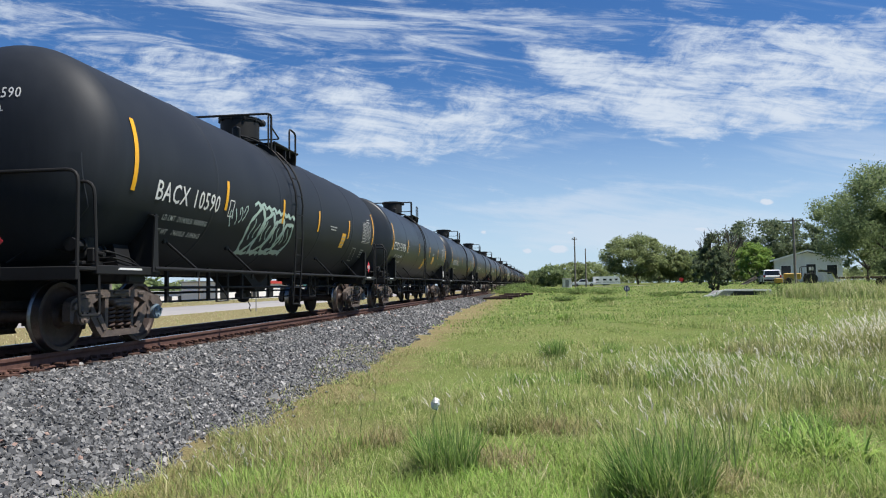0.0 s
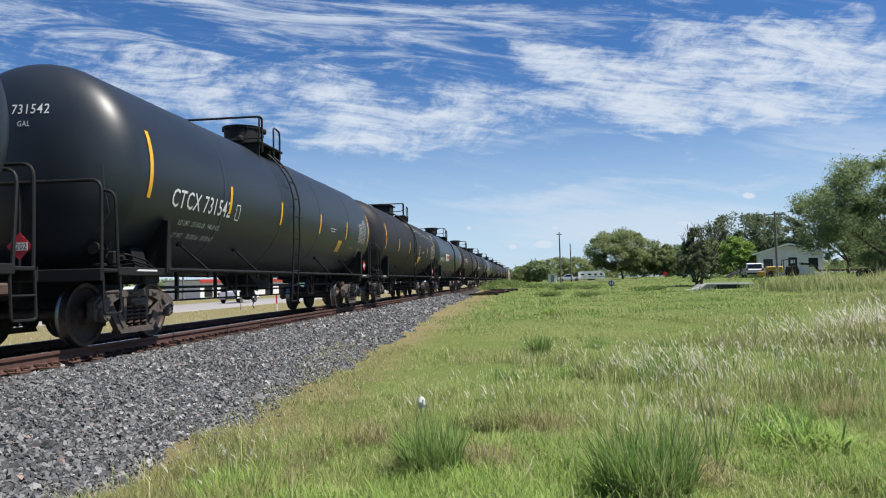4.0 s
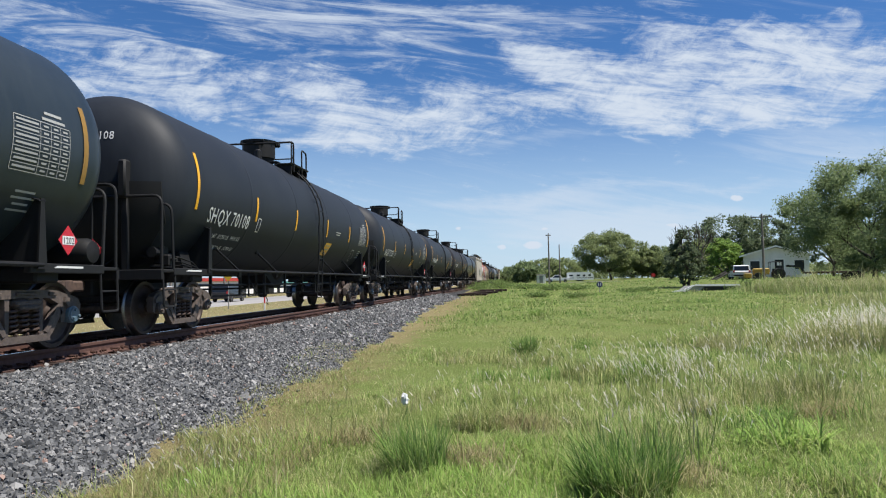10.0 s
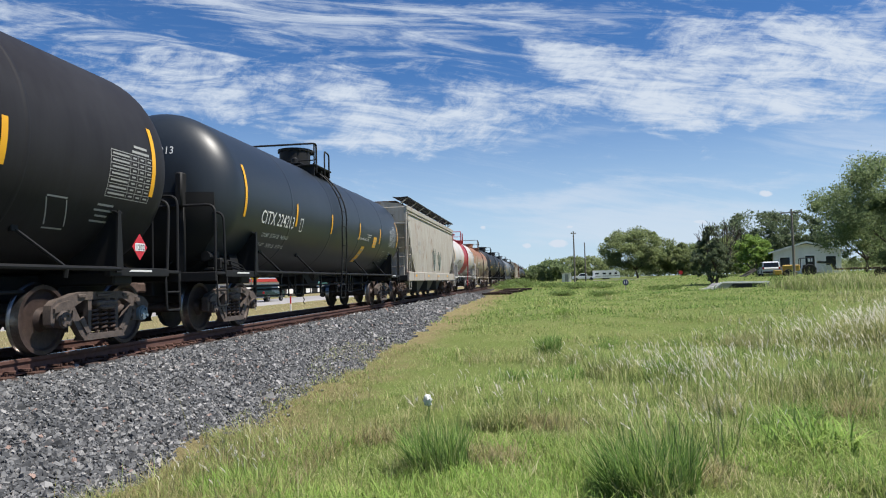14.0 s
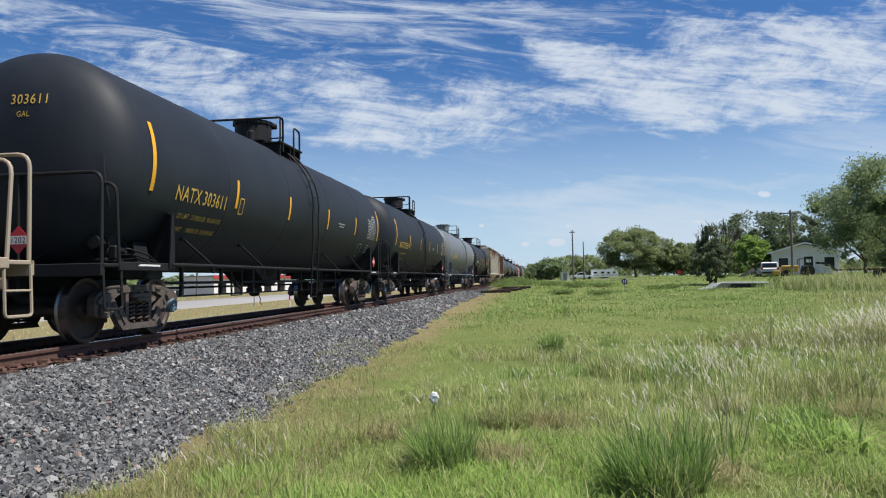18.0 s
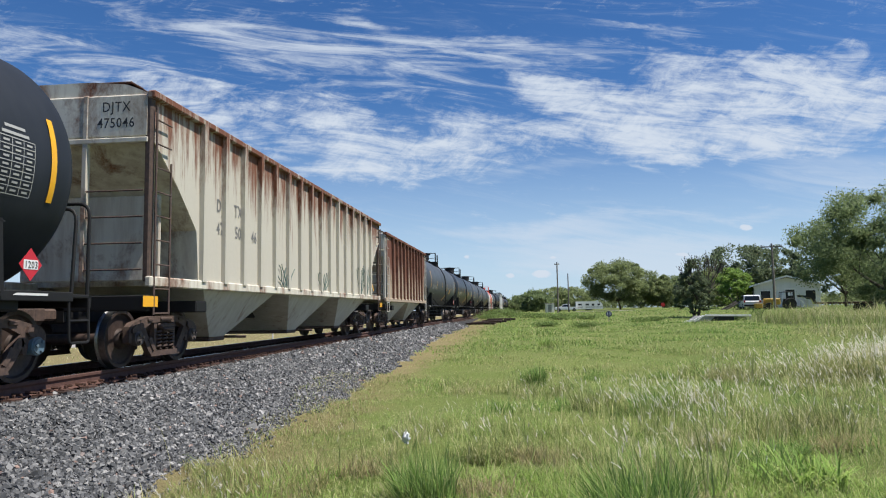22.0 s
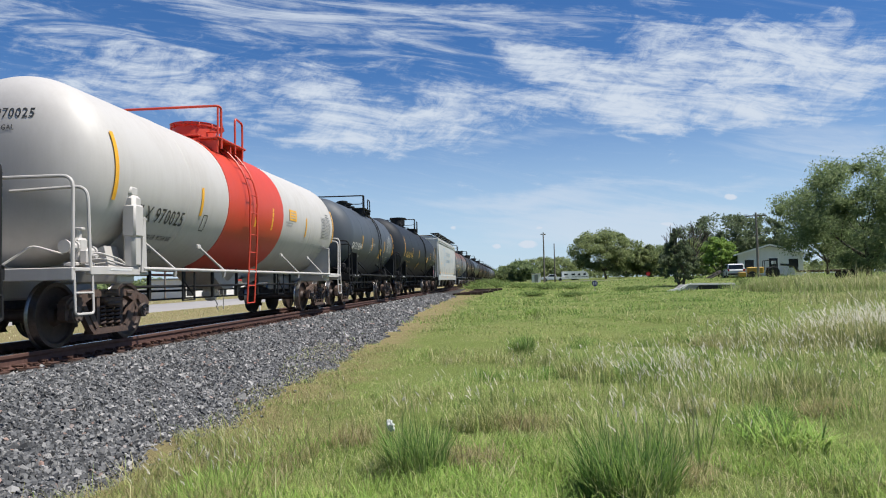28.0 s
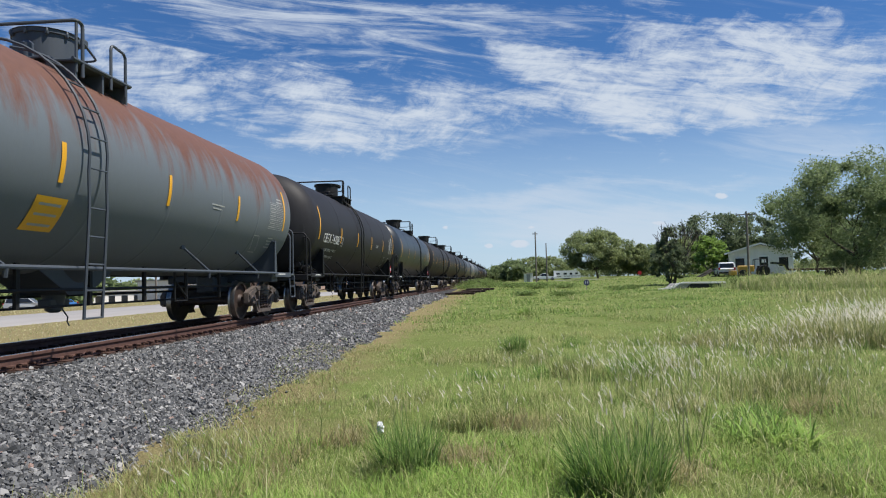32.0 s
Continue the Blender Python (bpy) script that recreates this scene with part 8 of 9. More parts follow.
for k, (bx, by, bh, bw) in enumerate(((-3.4, 66, 1.1, 2.6), (-1.5, 70, 1.3, 3.2), (0.8, 68, 0.9, 2.6), (3.0, 64, 1.0, 3.0), (5.5, 66, 0.8, 2.8), (-3.8, 84, 1.5, 3.0), (-2.8, 96, 1.6, 3.4), (9.5, 60, 0.7, 2.0), (11.0, 62, 0.7, 1.6), (1.5, 52, 0.6, 1.8), (4.2, 50, 0.55, 1.8), (-4.2, 120, 2.0, 4.0))):
    bush(bx, by, bh * 0.55, bw, "weed", "low green weedy bush in the field", 200 + k, 1500, 0.07)
for k in range(11):
    bush(-2 + 12.0 * k, 238 - 3.0 * k, 4.2 + math.sin(2.3 * k), 17, "oak", "low green hedge along the far edge", 250 + k, 2600, 0.42)
bush(17.6, 56.0, 0.9, 1.2, "weed", "dry brown weed beside the concrete slab", 230, 150, 0.08)
# ---- things beyond the field ----
def siding(name, base):
    n = Nodes(name)
    w = n.node("TexWave", Scale=2.6, Distortion=0.0)
    w.bands_direction = "Z"
    n.link(n.coords(), w.inputs["Vector"])
    f = n.noise(1.4, 6, 0.65, n.coords((1, 1, 0.4)))
    col = n.mix(n.math("MULTIPLY", n.ramp(f, [(0.4, (0, 0, 0)), (0.75, (1, 1, 1))]), 0.35), base, tuple(c * 0.5 for c in base))
    n.bump(w.outputs[1], 0.5, 0.03)
    return n.done(col, 0.75)


def glass_mat():
    n = Nodes("dark_glass")
    f = n.noise(2, 3, 0.5, n.coords())
    return n.done(n.mix(f, (0.012, 0.014, 0.016), (0.03, 0.034, 0.038)), 0.08)


MATS.update(
    wall=siding("pale_grey_siding", (0.70, 0.69, 0.67)), shingle=rusty("grey_roof_shingles", (0.16, 0.155, 0.15), (0.27, 0.26, 0.25), 0.9, 0.0, 5),
    brick=rusty("tan_brick_wall", (0.36, 0.24, 0.19), (0.50, 0.38, 0.31), 0.9, 0.0, 4), stucco=flat_paint("white_stucco", (0.78, 0.77, 0.75), 0.85), glass=glass_mat(), concrete=rusty("weathered_concrete", (0.30, 0.295, 0.28), (0.44, 0.43, 0.41), 0.9, 0.0, 4),
    tyre=rusty("tyre_rubber", (0.018, 0.018, 0.018), (0.035, 0.034, 0.033), 0.85, 0.0, 20), chrome=rusty("alloy_rim", (0.45, 0.45, 0.45), (0.6, 0.6, 0.6), 0.3, 0.8, 20),
    car_white=flat_paint("white_car_paint", (0.72, 0.73, 0.74), 0.22, 0.06), car_dark=flat_paint("dark_car_paint", (0.018, 0.020, 0.024), 0.22, 0.1), car_green=flat_paint("dark_green_car_paint", (0.016, 0.035, 0.030), 0.22, 0.1),
    car_silver=flat_paint("silver_car_paint", (0.42, 0.44, 0.46), 0.25, 0.06), car_blue=flat_paint("blue_car_paint", (0.04, 0.14, 0.36), 0.25, 0.06), car_red=flat_paint("red_car_paint", (0.33, 0.03, 0.03), 0.25, 0.1), lamp_red=flat_paint("tail_lamp_red", (0.35, 0.01, 0.012), 0.25),
    lamp_clear=flat_paint("head_lamp_clear", (0.65, 0.66, 0.66), 0.15), tractor=flat_paint("faded_yellow_paint", (0.55, 0.33, 0.05), 0.55, 0.4), stop=flat_paint("red_sign_face", (0.50, 0.02, 0.025), 0.5), sign_yellow=flat_paint("yellow_sign_face", (0.75, 0.48, 0.02), 0.5),
    galv=rusty("galvanised_post", (0.30, 0.30, 0.29), (0.42, 0.42, 0.41), 0.55, 0.5, 10), navy=flat_paint("navy_enamel", (0.03, 0.035, 0.12), 0.45), roof_green=flat_paint("green_metal_roof", (0.10, 0.28, 0.24), 0.5), roof_red=flat_paint("red_fascia", (0.45, 0.05, 0.04), 0.5))


def vehicle(kind, skin, label, name=None):
    """A road vehicle pointing to +y, centred on its wheelbase: body, glass, wheels with rims, lamps, bumpers."""
    S = {  # side outline (y, z), glass house outline, half width, wheelbase, wheel radius
        "suv": ([(-2.35, 0.55), (-2.4, 0.95), (-2.25, 1.05), (-2.15, 1.62), (-1.9, 1.72), (0.4, 1.70), (1.15, 1.08), (2.25, 0.98), (2.45, 0.75), (2.42, 0.35), (-2.3, 0.35)], [(-2.12, 1.10), (-2.02, 1.58), (-1.75, 1.64), (0.35, 1.62), (0.98, 1.10)], 0.95, 2.85, 0.37),
        "pickup": ([(-3.0, 0.60), (-3.02, 1.12), (-0.95, 1.14), (-0.85, 1.72), (-0.6, 1.88), (0.75, 1.88), (1.5, 1.25), (2.75, 1.16), (2.95, 0.95), (2.95, 0.45), (-2.9, 0.5)], [(-0.76, 1.22), (-0.68, 1.66), (-0.5, 1.78), (0.70, 1.78), (1.28, 1.24)], 1.0, 3.75, 0.42),
        "car": ([(-2.3, 0.45), (-2.35, 0.85), (-2.1, 0.98), (-1.35, 1.02), (-0.75, 1.42), (0.35, 1.44), (1.1, 1.0), (2.1, 0.88), (2.3, 0.7), (2.28, 0.3), (-2.2, 0.3)], [(-1.2, 1.04), (-0.7, 1.36), (0.32, 1.38), (0.95, 1.04)], 0.9, 2.75, 0.33),
        "van": ([(-2.6, 0.5), (-2.65, 2.5), (-2.4, 2.65), (2.2, 2.65), (2.55, 2.1), (2.6, 0.5)], [(1.2, 1.5), (1.2, 2.2), (2.2, 2.2), (2.42, 1.5)], 1.1, 3.2, 0.36),
    }[kind]
    outline, house, half, base, wr = S
    ob = new(name or {"suv": "sport_utility_vehicle", "pickup": "pickup_truck", "car": "car", "van": "camper"}[kind])
    b = Build(False)
    n = len(outline)
    verts = []
    for x in (-half, -half * 0.86, half * 0.86, half):
        for y, z in outline:
            inset = 0.06 if abs(x) == half else 0.0
            taper = max(0, z - 1.0) * 0.16
            verts.append((x - math.copysign(taper, x), y * (1 - inset * 0.3), z - inset * 0.5 if z > 0.6 else z))
    faces = [tuple(range(n)), tuple(3 * n + i for i in range(n - 1, -1, -1))]
    for k in range(3):
        faces += [(k * n + i, (k + 1) * n + i, (k + 1) * n + (i + 1) % n, k * n + (i + 1) % n) for i in range(n)]
    b.add(verts, faces)
    part("body", b, MATS[skin], ob)
    for s in (-1, 1):
        b = Build(False)
        b.v += [(s * (half + 0.008 - max(0, z - 1.0) * 0.16), y, z) for y, z in house]
        b.f.append(tuple(range(len(house))))
        part("side_window", b, MATS["glass"], ob)
    b = Build(False)
    y0, z0 = house[0]
    y1, z1 = house[1]
    w0, w1 = half * 0.84, half * 0.78
    back = -0.14 if kind != "pickup" else -0.08
    b.add([(-w0, y0 + back, z0), (w0, y0 + back, z0), (w1, y1 + back - 0.02, z1), (-w1, y1 + back - 0.02, z1)], [(0, 1, 2, 3)])
    part("rear_window", b, MATS["glass"], ob)
    b = Build(False)
    y0, z0 = house[-1]
    y1, z1 = house[-2]
    b.add([(-w0, y0 + 0.24, z0 + 0.02), (w0, y0 + 0.24, z0 + 0.02), (w1, y1 + 0.12, z1 + 0.03), (-w1, y1 + 0.12, z1 + 0.03)], [(0, 1, 2, 3)])
    part("windscreen", b, MATS["glass"], ob)
    for s in (-1, 1):
        for y in (-base / 2, base / 2):
            b = Build(True).lathe([(-0.11, wr * 0.62), (-0.115, wr * 0.9), (-0.09, wr), (0.09, wr), (0.115, wr * 0.9), (0.11, wr * 0.62)], 22, "x")
            w = part("wheel", b, MATS["tyre"], ob, m=pose(s * (half - 0.09), y, wr))
            part("rim", Build(True).lathe([(-0.10, wr * 0.60), (0.10, wr * 0.60), (0.115, wr * 0.5), (0.09, 0.06)] if s > 0 else [(0.10, wr * 0.60), (-0.10, wr * 0.60), (-0.115, wr * 0.5), (-0.09, 0.06)], 14, "x"), MATS["chrome"], w)
        ys = [p[0] for p in outline]
        part("tail_lamp", Build(False).box((s * half * 0.88, min(ys) + 0.0, 0.98), (0.20, 0.07, 0.26), 0.02), MATS["lamp_red"], ob)
        part("head_lamp", Build(False).box((s * half * 0.8, max(ys) - 0.03, 0.78), (0.34, 0.08, 0.16), 0.02), MATS["lamp_clear"], ob)
    part("bumper", Build(False).box((0, min(ys) - 0.02, 0.52), (half * 1.9, 0.12, 0.2), 0.03), MATS["galv" if kind == "pickup" else "tyre"], ob)
    part("bumper", Build(False).box((0, max(ys) + 0.0, 0.50), (half * 1.9, 0.12, 0.22), 0.03), MATS["tyre"], ob)
    return tagged(ob, label, {"suv": "car", "pickup": "pickup truck", "car": "car", "van": "camper"}[kind])


def lorry(load):
    """A day-cab tractor with a flatbed trailer, pointing to +y."""
    ob = new("flatbed_truck")
    part("cab", Build(False).slab([(4.4, 0.6), (7.6, 0.6), (7.6, 1.5), (6.3, 1.75), (5.9, 2.95), (4.4, 2.95)], -1.15, 1.15), MATS["car_white"], ob)
    part("windscreen", Build(False).slab([(6.32, 1.85), (5.98, 2.75), (6.0, 2.80), (6.36, 1.85)], -1.0, 1.0), MATS["glass"], ob)
    for s in (-1, 1):
        part("side_window", Build(False).slab([(5.0, 1.85), (6.1, 1.85), (5.85, 2.7), (5.0, 2.7)], s * 1.152, s * 1.158), MATS["glass"], ob)
    part("fuel_tank", Build(True).lathe([(3.6, 0.3), (5.0, 0.3)], 16, "y", (1.0, 0, 0.75)), MATS["chrome"], ob)
    part("chassis", Build(False).box((0, 1.8, 0.85), (0.9, 9.0, 0.24), 0.02), MATS["tyre"], ob)
    part("bed", Build(False).box((0, -2.2, 1.42), (2.5, 11.6, 0.2), 0.02), MATS["galv"], ob)
    for k, (y, h, m) in enumerate(load):
        part("load", Build(False).slab([(y - 2.4, 1.53), (y + 2.4, 1.53), (y + 2.2, 1.53 + h), (y - 1.4, 1.53 + h)], -1.15, 1.15), MATS[m], ob)
    for s in (-1, 1):
        for y in (-6.6, -5.3, 1.9, 3.2, 6.6):
            w = part("wheel", Build(True).lathe([(-0.16, 0.32), (-0.16, 0.46), (-0.13, 0.5), (0.13, 0.5), (0.16, 0.46), (0.16, 0.32)], 22, "x"), MATS["tyre"], ob, m=pose(s * 1.02, y, 0.5))
            part("rim", Build(True).lathe([(-0.15, 0.31), (0.15, 0.31), (0.16, 0.22), (0.1, 0.05)] if s > 0 else [(0.15, 0.31), (-0.15, 0.31), (-0.16, 0.22), (-0.1, 0.05)], 14, "x"), MATS["chrome"], w)
    return tagged(ob, "white flatbed truck with a sheeted load on the road", "truck")


ROAD_X, DRIVE = -30.0, []
WHITE, DARK = "white %s driving along the road", "dark %s driving along the road"
for kind, skin, y, t, label in (("suv", "car_silver", 40.0, 0.45, "silver sport utility vehicle driving along the road"), ("car", "car_dark", 77.0, 2.0, "black car driving along the road"), ("pickup", "car_white", 38.6, 2.4, "white crew-cab pickup driving along the road"), ("pickup", "car_white", 41.5, 3.5, "white crew-cab pickup driving along the road"),
                                ("pickup", "car_dark", 73.0, 6.0, "black pickup driving along the road"), ("pickup", "car_dark", 80.0, 9.0, "black pickup driving along the road"), ("suv", "car_white", 43.0, 9.3, "white sport utility vehicle driving along the road"), ("suv", "car_dark", 57.0, 9.3, "dark sport utility vehicle driving along the road"),
                                ("pickup", "car_green", 44.0, 12.5, "dark green pickup driving along the road"), ("suv", "car_white", 50.0, 14.5, "white sport utility vehicle driving along the road"), ("pickup", "car_dark", 57.5, 14.5, "dark pickup driving along the road"), ("car", "car_dark", 62.0, 11.0, "grey-black car driving along the road")):
    DRIVE.append((vehicle(kind, skin, label), y - 20.0 * t))
DRIVE.append((lorry([(-3.6, 0.95, "car_white"), (0.8, 1.3, "tractor")]), 40.5 - 20.0 * 18.5))
DRIVE.append((lorry([(-3.0, 0.8, "car_white")]), 60.0 - 20.0 * 20.0))


def put(ob, x, y, turn=0, z=None):
    ob.matrix_basis = pose(x, y, float(height(x, y)) if z is None else z, 0, 0, turn)
    return ob


put(vehicle("suv", "car_white", "white sport utility vehicle parked in the yard"), 26.2, 86.5, -10, 0.35)
put(vehicle("pickup", "car_white", "white pickup parked at the field's far edge"), 10.4, 182, 88, 0.0)
put(vehicle("car", "car_blue", "blue car parked beyond the road"), -63, 96, 60)
put(vehicle("pickup", "car_red", "red pickup parked beyond the road"), -58, 63, -70)
put(vehicle("suv", "car_silver", "silver car parked beyond the road"), -60, 84, -70)


def camper():
    ob = new("camper")
    part("body", Build(False).slab([(-3.4, 0.55), (-3.4, 2.3), (-3.2, 2.5), (2.2, 2.5), (2.9, 2.3), (3.3, 1.7), (3.3, 0.55)], -1.15, 1.15), MATS["car_white"], ob)
    for y, z, w, h in ((-2.4, 1.7, 0.9, 0.4), (-0.6, 1.7, 0.9, 0.45), (0.9, 1.65, 0.6, 0.5), (2.3, 1.7, 0.6, 0.45)):
        part("window", Build(False).slab([(y - w / 2, z - h / 2), (y + w / 2, z - h / 2), (y + w / 2, z + h / 2), (y - w / 2, z + h / 2)], 1.152, 1.16), MATS["glass"], ob)
    part("door", Build(False).slab([(-1.6, 0.6), (-1.0, 0.6), (-1.0, 2.2), (-1.6, 2.2)], 1.152, 1.17), MATS["placard_white"], ob)
    part("stripe", Build(False).slab([(-3.3, 1.0), (3.2, 1.0), (3.2, 1.12), (-3.3, 1.12)], 1.152, 1.158), MATS["car_dark"], ob)
    for y in (-0.5, 0.4):
        part("wheel", Build(True).lathe([(-0.1, 0.2), (-0.1, 0.34), (0.1, 0.34), (0.1, 0.2)], 18, "x"), MATS["tyre"], ob, m=pose(1.0, y, 0.34))
        part("wheel", Build(True).lathe([(-0.1, 0.2), (-0.1, 0.34), (0.1, 0.34), (0.1, 0.2)], 18, "x"), MATS["tyre"], ob, m=pose(-1.0, y, 0.34))
    return tagged(ob, "white camper trailer parked at the field's far edge", "camper")


put(camper(), 16.2, 184, -88, 0.0)


def shed():
    ob = new("utility_cabinet")
    part("body", Build(False).box((0, 0, 1.0), (2.0, 1.6, 2.0), 0.03), MATS["stucco"], ob)
    part("roof", Build(False).box((0, 0, 2.06), (2.3, 1.9, 0.12), 0.02), MATS["galv"], ob)
    part("door", Build(False).box((0, -0.81, 0.95), (0.8, 0.04, 1.7), 0.01), MATS["galv"], ob)
    return tagged(ob, "small white equipment cabinet near the crossing", "cabinet")


put(shed(), 5.6, 165)


def house():
    """Small gable-fronted house with siding, shingled roof, dark door and windows."""
    ob = new("house")
    w, d, e, g = 3.7, 11.0, 2.7, 3.75
    b = Build(False)
    b.slab([(-w, -0.3), (w, -0.3), (w, e), (0, g - 0.12), (-w, e)], 0, 0.2, "xz")
    b.slab([(-w, -0.3), (w, -0.3), (w, e), (0, g - 0.12), (-w, e)], d - 0.2, d, "xz")
    for s in (-1, 1):
        b.box((s * (w - 0.1), d / 2, e / 2 - 0.15), (0.2, d - 0.4, e + 0.3))
    part("wall", b, MATS["wall"], ob)
    for s in (-1, 1):
        b = Build(False)
        b.slab([(s * 0.0, g), (s * (w + 0.5), e - 0.16), (s * (w + 0.5), e - 0.02), (0, g + 0.14)], -0.5, d + 0.4, "xz")
        part("roof", b, MATS["shingle"], ob)
        b = Build(False)
        b.slab([(0, g - 0.06), (s * (w + 0.52), e - 0.22), (s * (w + 0.52), e - 0.02), (0, g + 0.15)], -0.54, -0.50, "xz")
        part("bargeboard", b, MATS["stucco"], ob)
    door = part("door", Build(False).box((0.35, -0.03, 1.05), (1.0, 0.08, 2.15), 0.01), MATS["car_dark"], ob, "dark front door with a pale fanlight")
    part("door_frame", Build(False).box((0.35, 0.0, 1.12), (1.24, 0.06, 2.35), 0.01), MATS["stucco"], door)
    part("door_panel", Build(False).box((0.35, -0.08, 1.6), (0.5, 0.02, 0.4), 0.01), MATS["stucco"], door)
    for x in (-2.4, 2.6):
        win = part("window", Build(False).box((x, -0.02, 1.45), (1.1, 0.05, 1.1), 0.01), MATS["glass"], ob)
        fr = Build(False)
        for s in (-1, 1):
            fr.box((x + s * 0.58, -0.04, 1.45), (0.09, 0.08, 1.28))
            fr.box((x, -0.04, 1.45 + s * 0.6), (1.2, 0.08, 0.09))
        part("window_frame", fr, MATS["stucco"], win)
    for y in (2.5, 6.0):
        part("window", Build(False).box((-w - 0.02, y, 1.45), (0.05, 1.0, 1.0), 0.01), MATS["glass"], ob)
    part("porch_step", Build(False).box((0.35, -0.7, 0.08), (2.0, 1.2, 0.2), 0.02), MATS["concrete"], ob)
    return tagged(ob, "small pale grey gabled house with a dark front door", "house")


ob = house()
ob.matrix_basis = pose(32.0, 91.0, 0.62, 0, 0, -14)


def utility_pole(h, arm, label, insulators=3):
    ob = new("utility_pole")
    part("pole", Build(True).tube([(0, 0, -0.3), (0.02, 0, h * 0.5), (0, 0, h)], [0.15, 0.13, 0.10], 10), MATS["pole_wood"], ob)
    if arm:
        part("crossarm", Build(False).box((0, 0.1, h - 0.35), (arm, 0.1, 0.13), 0.01), MATS["pole_wood"], ob)
        for k in range(insulators):
            x = -arm / 2 + 0.12 + (arm - 0.24) * k / (insulators - 1)
            part("insulator", Build(True).lathe([(h - 0.28, 0.03), (h - 0.2, 0.055), (h - 0.12, 0.03)], 8, "z", (x, 0.1, 0)), MATS["galv"], ob)
    return tagged(ob, label, "utility pole", "utility poles")


put(utility_pole(7.4, 2.2, "weathered wooden utility pole with a crossarm"), 26.95, 80.4, -10, 0.2)
put(utility_pole(8.6, 0.9, "leaning wooden utility pole with a short arm"), 5.45, 119.8, 10, 0.0)
put(utility_pole(8.0, 0, "plain wooden utility pole"), 9.0, 149.5, 0, 0.1)
for k in range(9):
    put(utility_pole(9.0, 2.0, "wooden utility pole beyond the road"), -46 - 3.2 * k, 70 + 26 * k, 20, -0.95)


def street_sign(x, y, z, kind):
    ob = new({"stop": "stop_sign", "round": "marker_sign", "warn": "warning_sign", "post": "marker_post", "mast": "crossing_signal"}[kind])
    if kind == "stop":
        part("post", Build(True).tube([(0, 0, 0), (0, 0, 2.3)], 0.035, 6), MATS["galv"], ob)
        part("plate", Build(False).slab([(0.38 * math.sin(a), 2.0 + 0.38 * math.cos(a)) for a in [0.3927 + 0.7854 * k for k in range(8)]], -0.06, -0.045, "xz"), MATS["stop"], ob)
        label = "red octagonal sign on a metal post"
    elif kind == "round":
        part("post", Build(True).tube([(0, 0, -0.2), (0, 0, 0.7)], 0.03, 6), MATS["galv"], ob)
        part("plate", Build(False).slab([(0.24 * math.sin(0.3142 * k), 0.62 + 0.24 * math.cos(0.3142 * k)) for k in range(20)], -0.05, -0.03, "xz"), MATS["navy"], ob)
        b = Build(False)
        for x0 in (-0.09, 0.09):
            b.slab([(x0 - 0.03, 0.5), (x0 + 0.03, 0.5), (x0 + 0.03, 0.76), (x0 - 0.03, 0.76)], -0.056, -0.052, "xz")
        part("mark", b, MATS["placard_white"], ob)
        label = "small round navy marker with two pale bars"
    elif kind == "warn":
        part("post", Build(True).tube([(0, 0, -0.2), (0, 0, 2.4)], 0.04, 6), MATS["galv"], ob)
        part("plate", Build(False).slab([(0, 2.05), (0.5, 2.6), (0, 2.62), (-0.5, 2.6)], -0.07, -0.05, "xz"), MATS["sign_yellow"], ob)
        label = "yellow pennant sign on a thin metal post"
    elif kind == "mast":
        part("mast", Build(True).tube([(0, 0, 0), (0, 0, 6.5)], 0.09, 8), MATS["galv"], ob)
        part("crossbuck", Build(False).box((0, -0.1, 3.6), (2.6, 0.06, 0.16), 0.01), MATS["galv"], ob)
        for s in (-1, 1):
            part("signal_head", Build(True).lathe([(-0.2, 0.3), (0.1, 0.3), (0.12, 0.1)], 14, "y", (s * 1.1, -0.1, 3.6)), MATS["car_dark"], ob)
        label = "crossing signal mast far down the track"
    else:
        part("post", Build(True).tube([(0, 0, -0.2), (0, 0, 0.62)], 0.05, 8), MATS["placard_white"], ob)
        part("band", Build(True).tube([(0, 0, 0.56), (0, 0, 1.15)], 0.052, 8), MATS["stop"], ob)
        label = "short white and red marker post in the grass"
    ob.matrix_basis = pose(x, y, z)
    return tagged(ob, label, "sign")


street_sign(24.6, 130.7, -0.75, "stop")
street_sign(6.85, 59.6, float(height(6.85, 59.6)) + 0.05, "round")
street_sign(-21.3, 50.4, -0.95, "warn")
street_sign(-16.4, 44.6, -0.95, "post")
street_sign(-1.4, 260, -0.3, "mast")


def slab_ramp():
    """Low concrete loading ramp with a raised kerb and sloped sides."""
    ob = new("concrete_ramp")
    part("deck", Build(False).slab([(0, -0.2), (0.9, 0.42), (5.6, 0.36), (6.4, -0.2)], 0, 2.6, "xz"), MATS["concrete"], ob)
    part("kerb", Build(False).slab([(0.85, 0.40), (1.05, 0.56), (5.5, 0.50), (5.6, 0.34)], -0.12, 0.14, "xz"), MATS["stucco"], ob)
    part("wing_wall", Build(False).slab([(-1.4, -0.25), (0.1, -0.02), (0.95, 0.48), (0.75, 0.5), (-0.1, 0.1), (-1.4, -0.1)], -0.14, 0.02, "xz"), MATS["stucco"], ob)
    # thin near-black plate on the front face stands for a hollow in shade
    part("recess_shade", Build(False).slab([(1.3, -0.2), (5.2, -0.2), (5.0, 0.28), (1.9, 0.32)], -0.05, -0.03, "xz"), MATS["tyre"], ob)
    return tagged(ob, "low weathered concrete ramp in the grass", "ramp")


ob = slab_ramp()
ob.matrix_basis = pose(12.5, 54.0, float(height(14, 54)) + 0.07, 0, 0, 8) @ Matrix.Scale(0.74, 4)


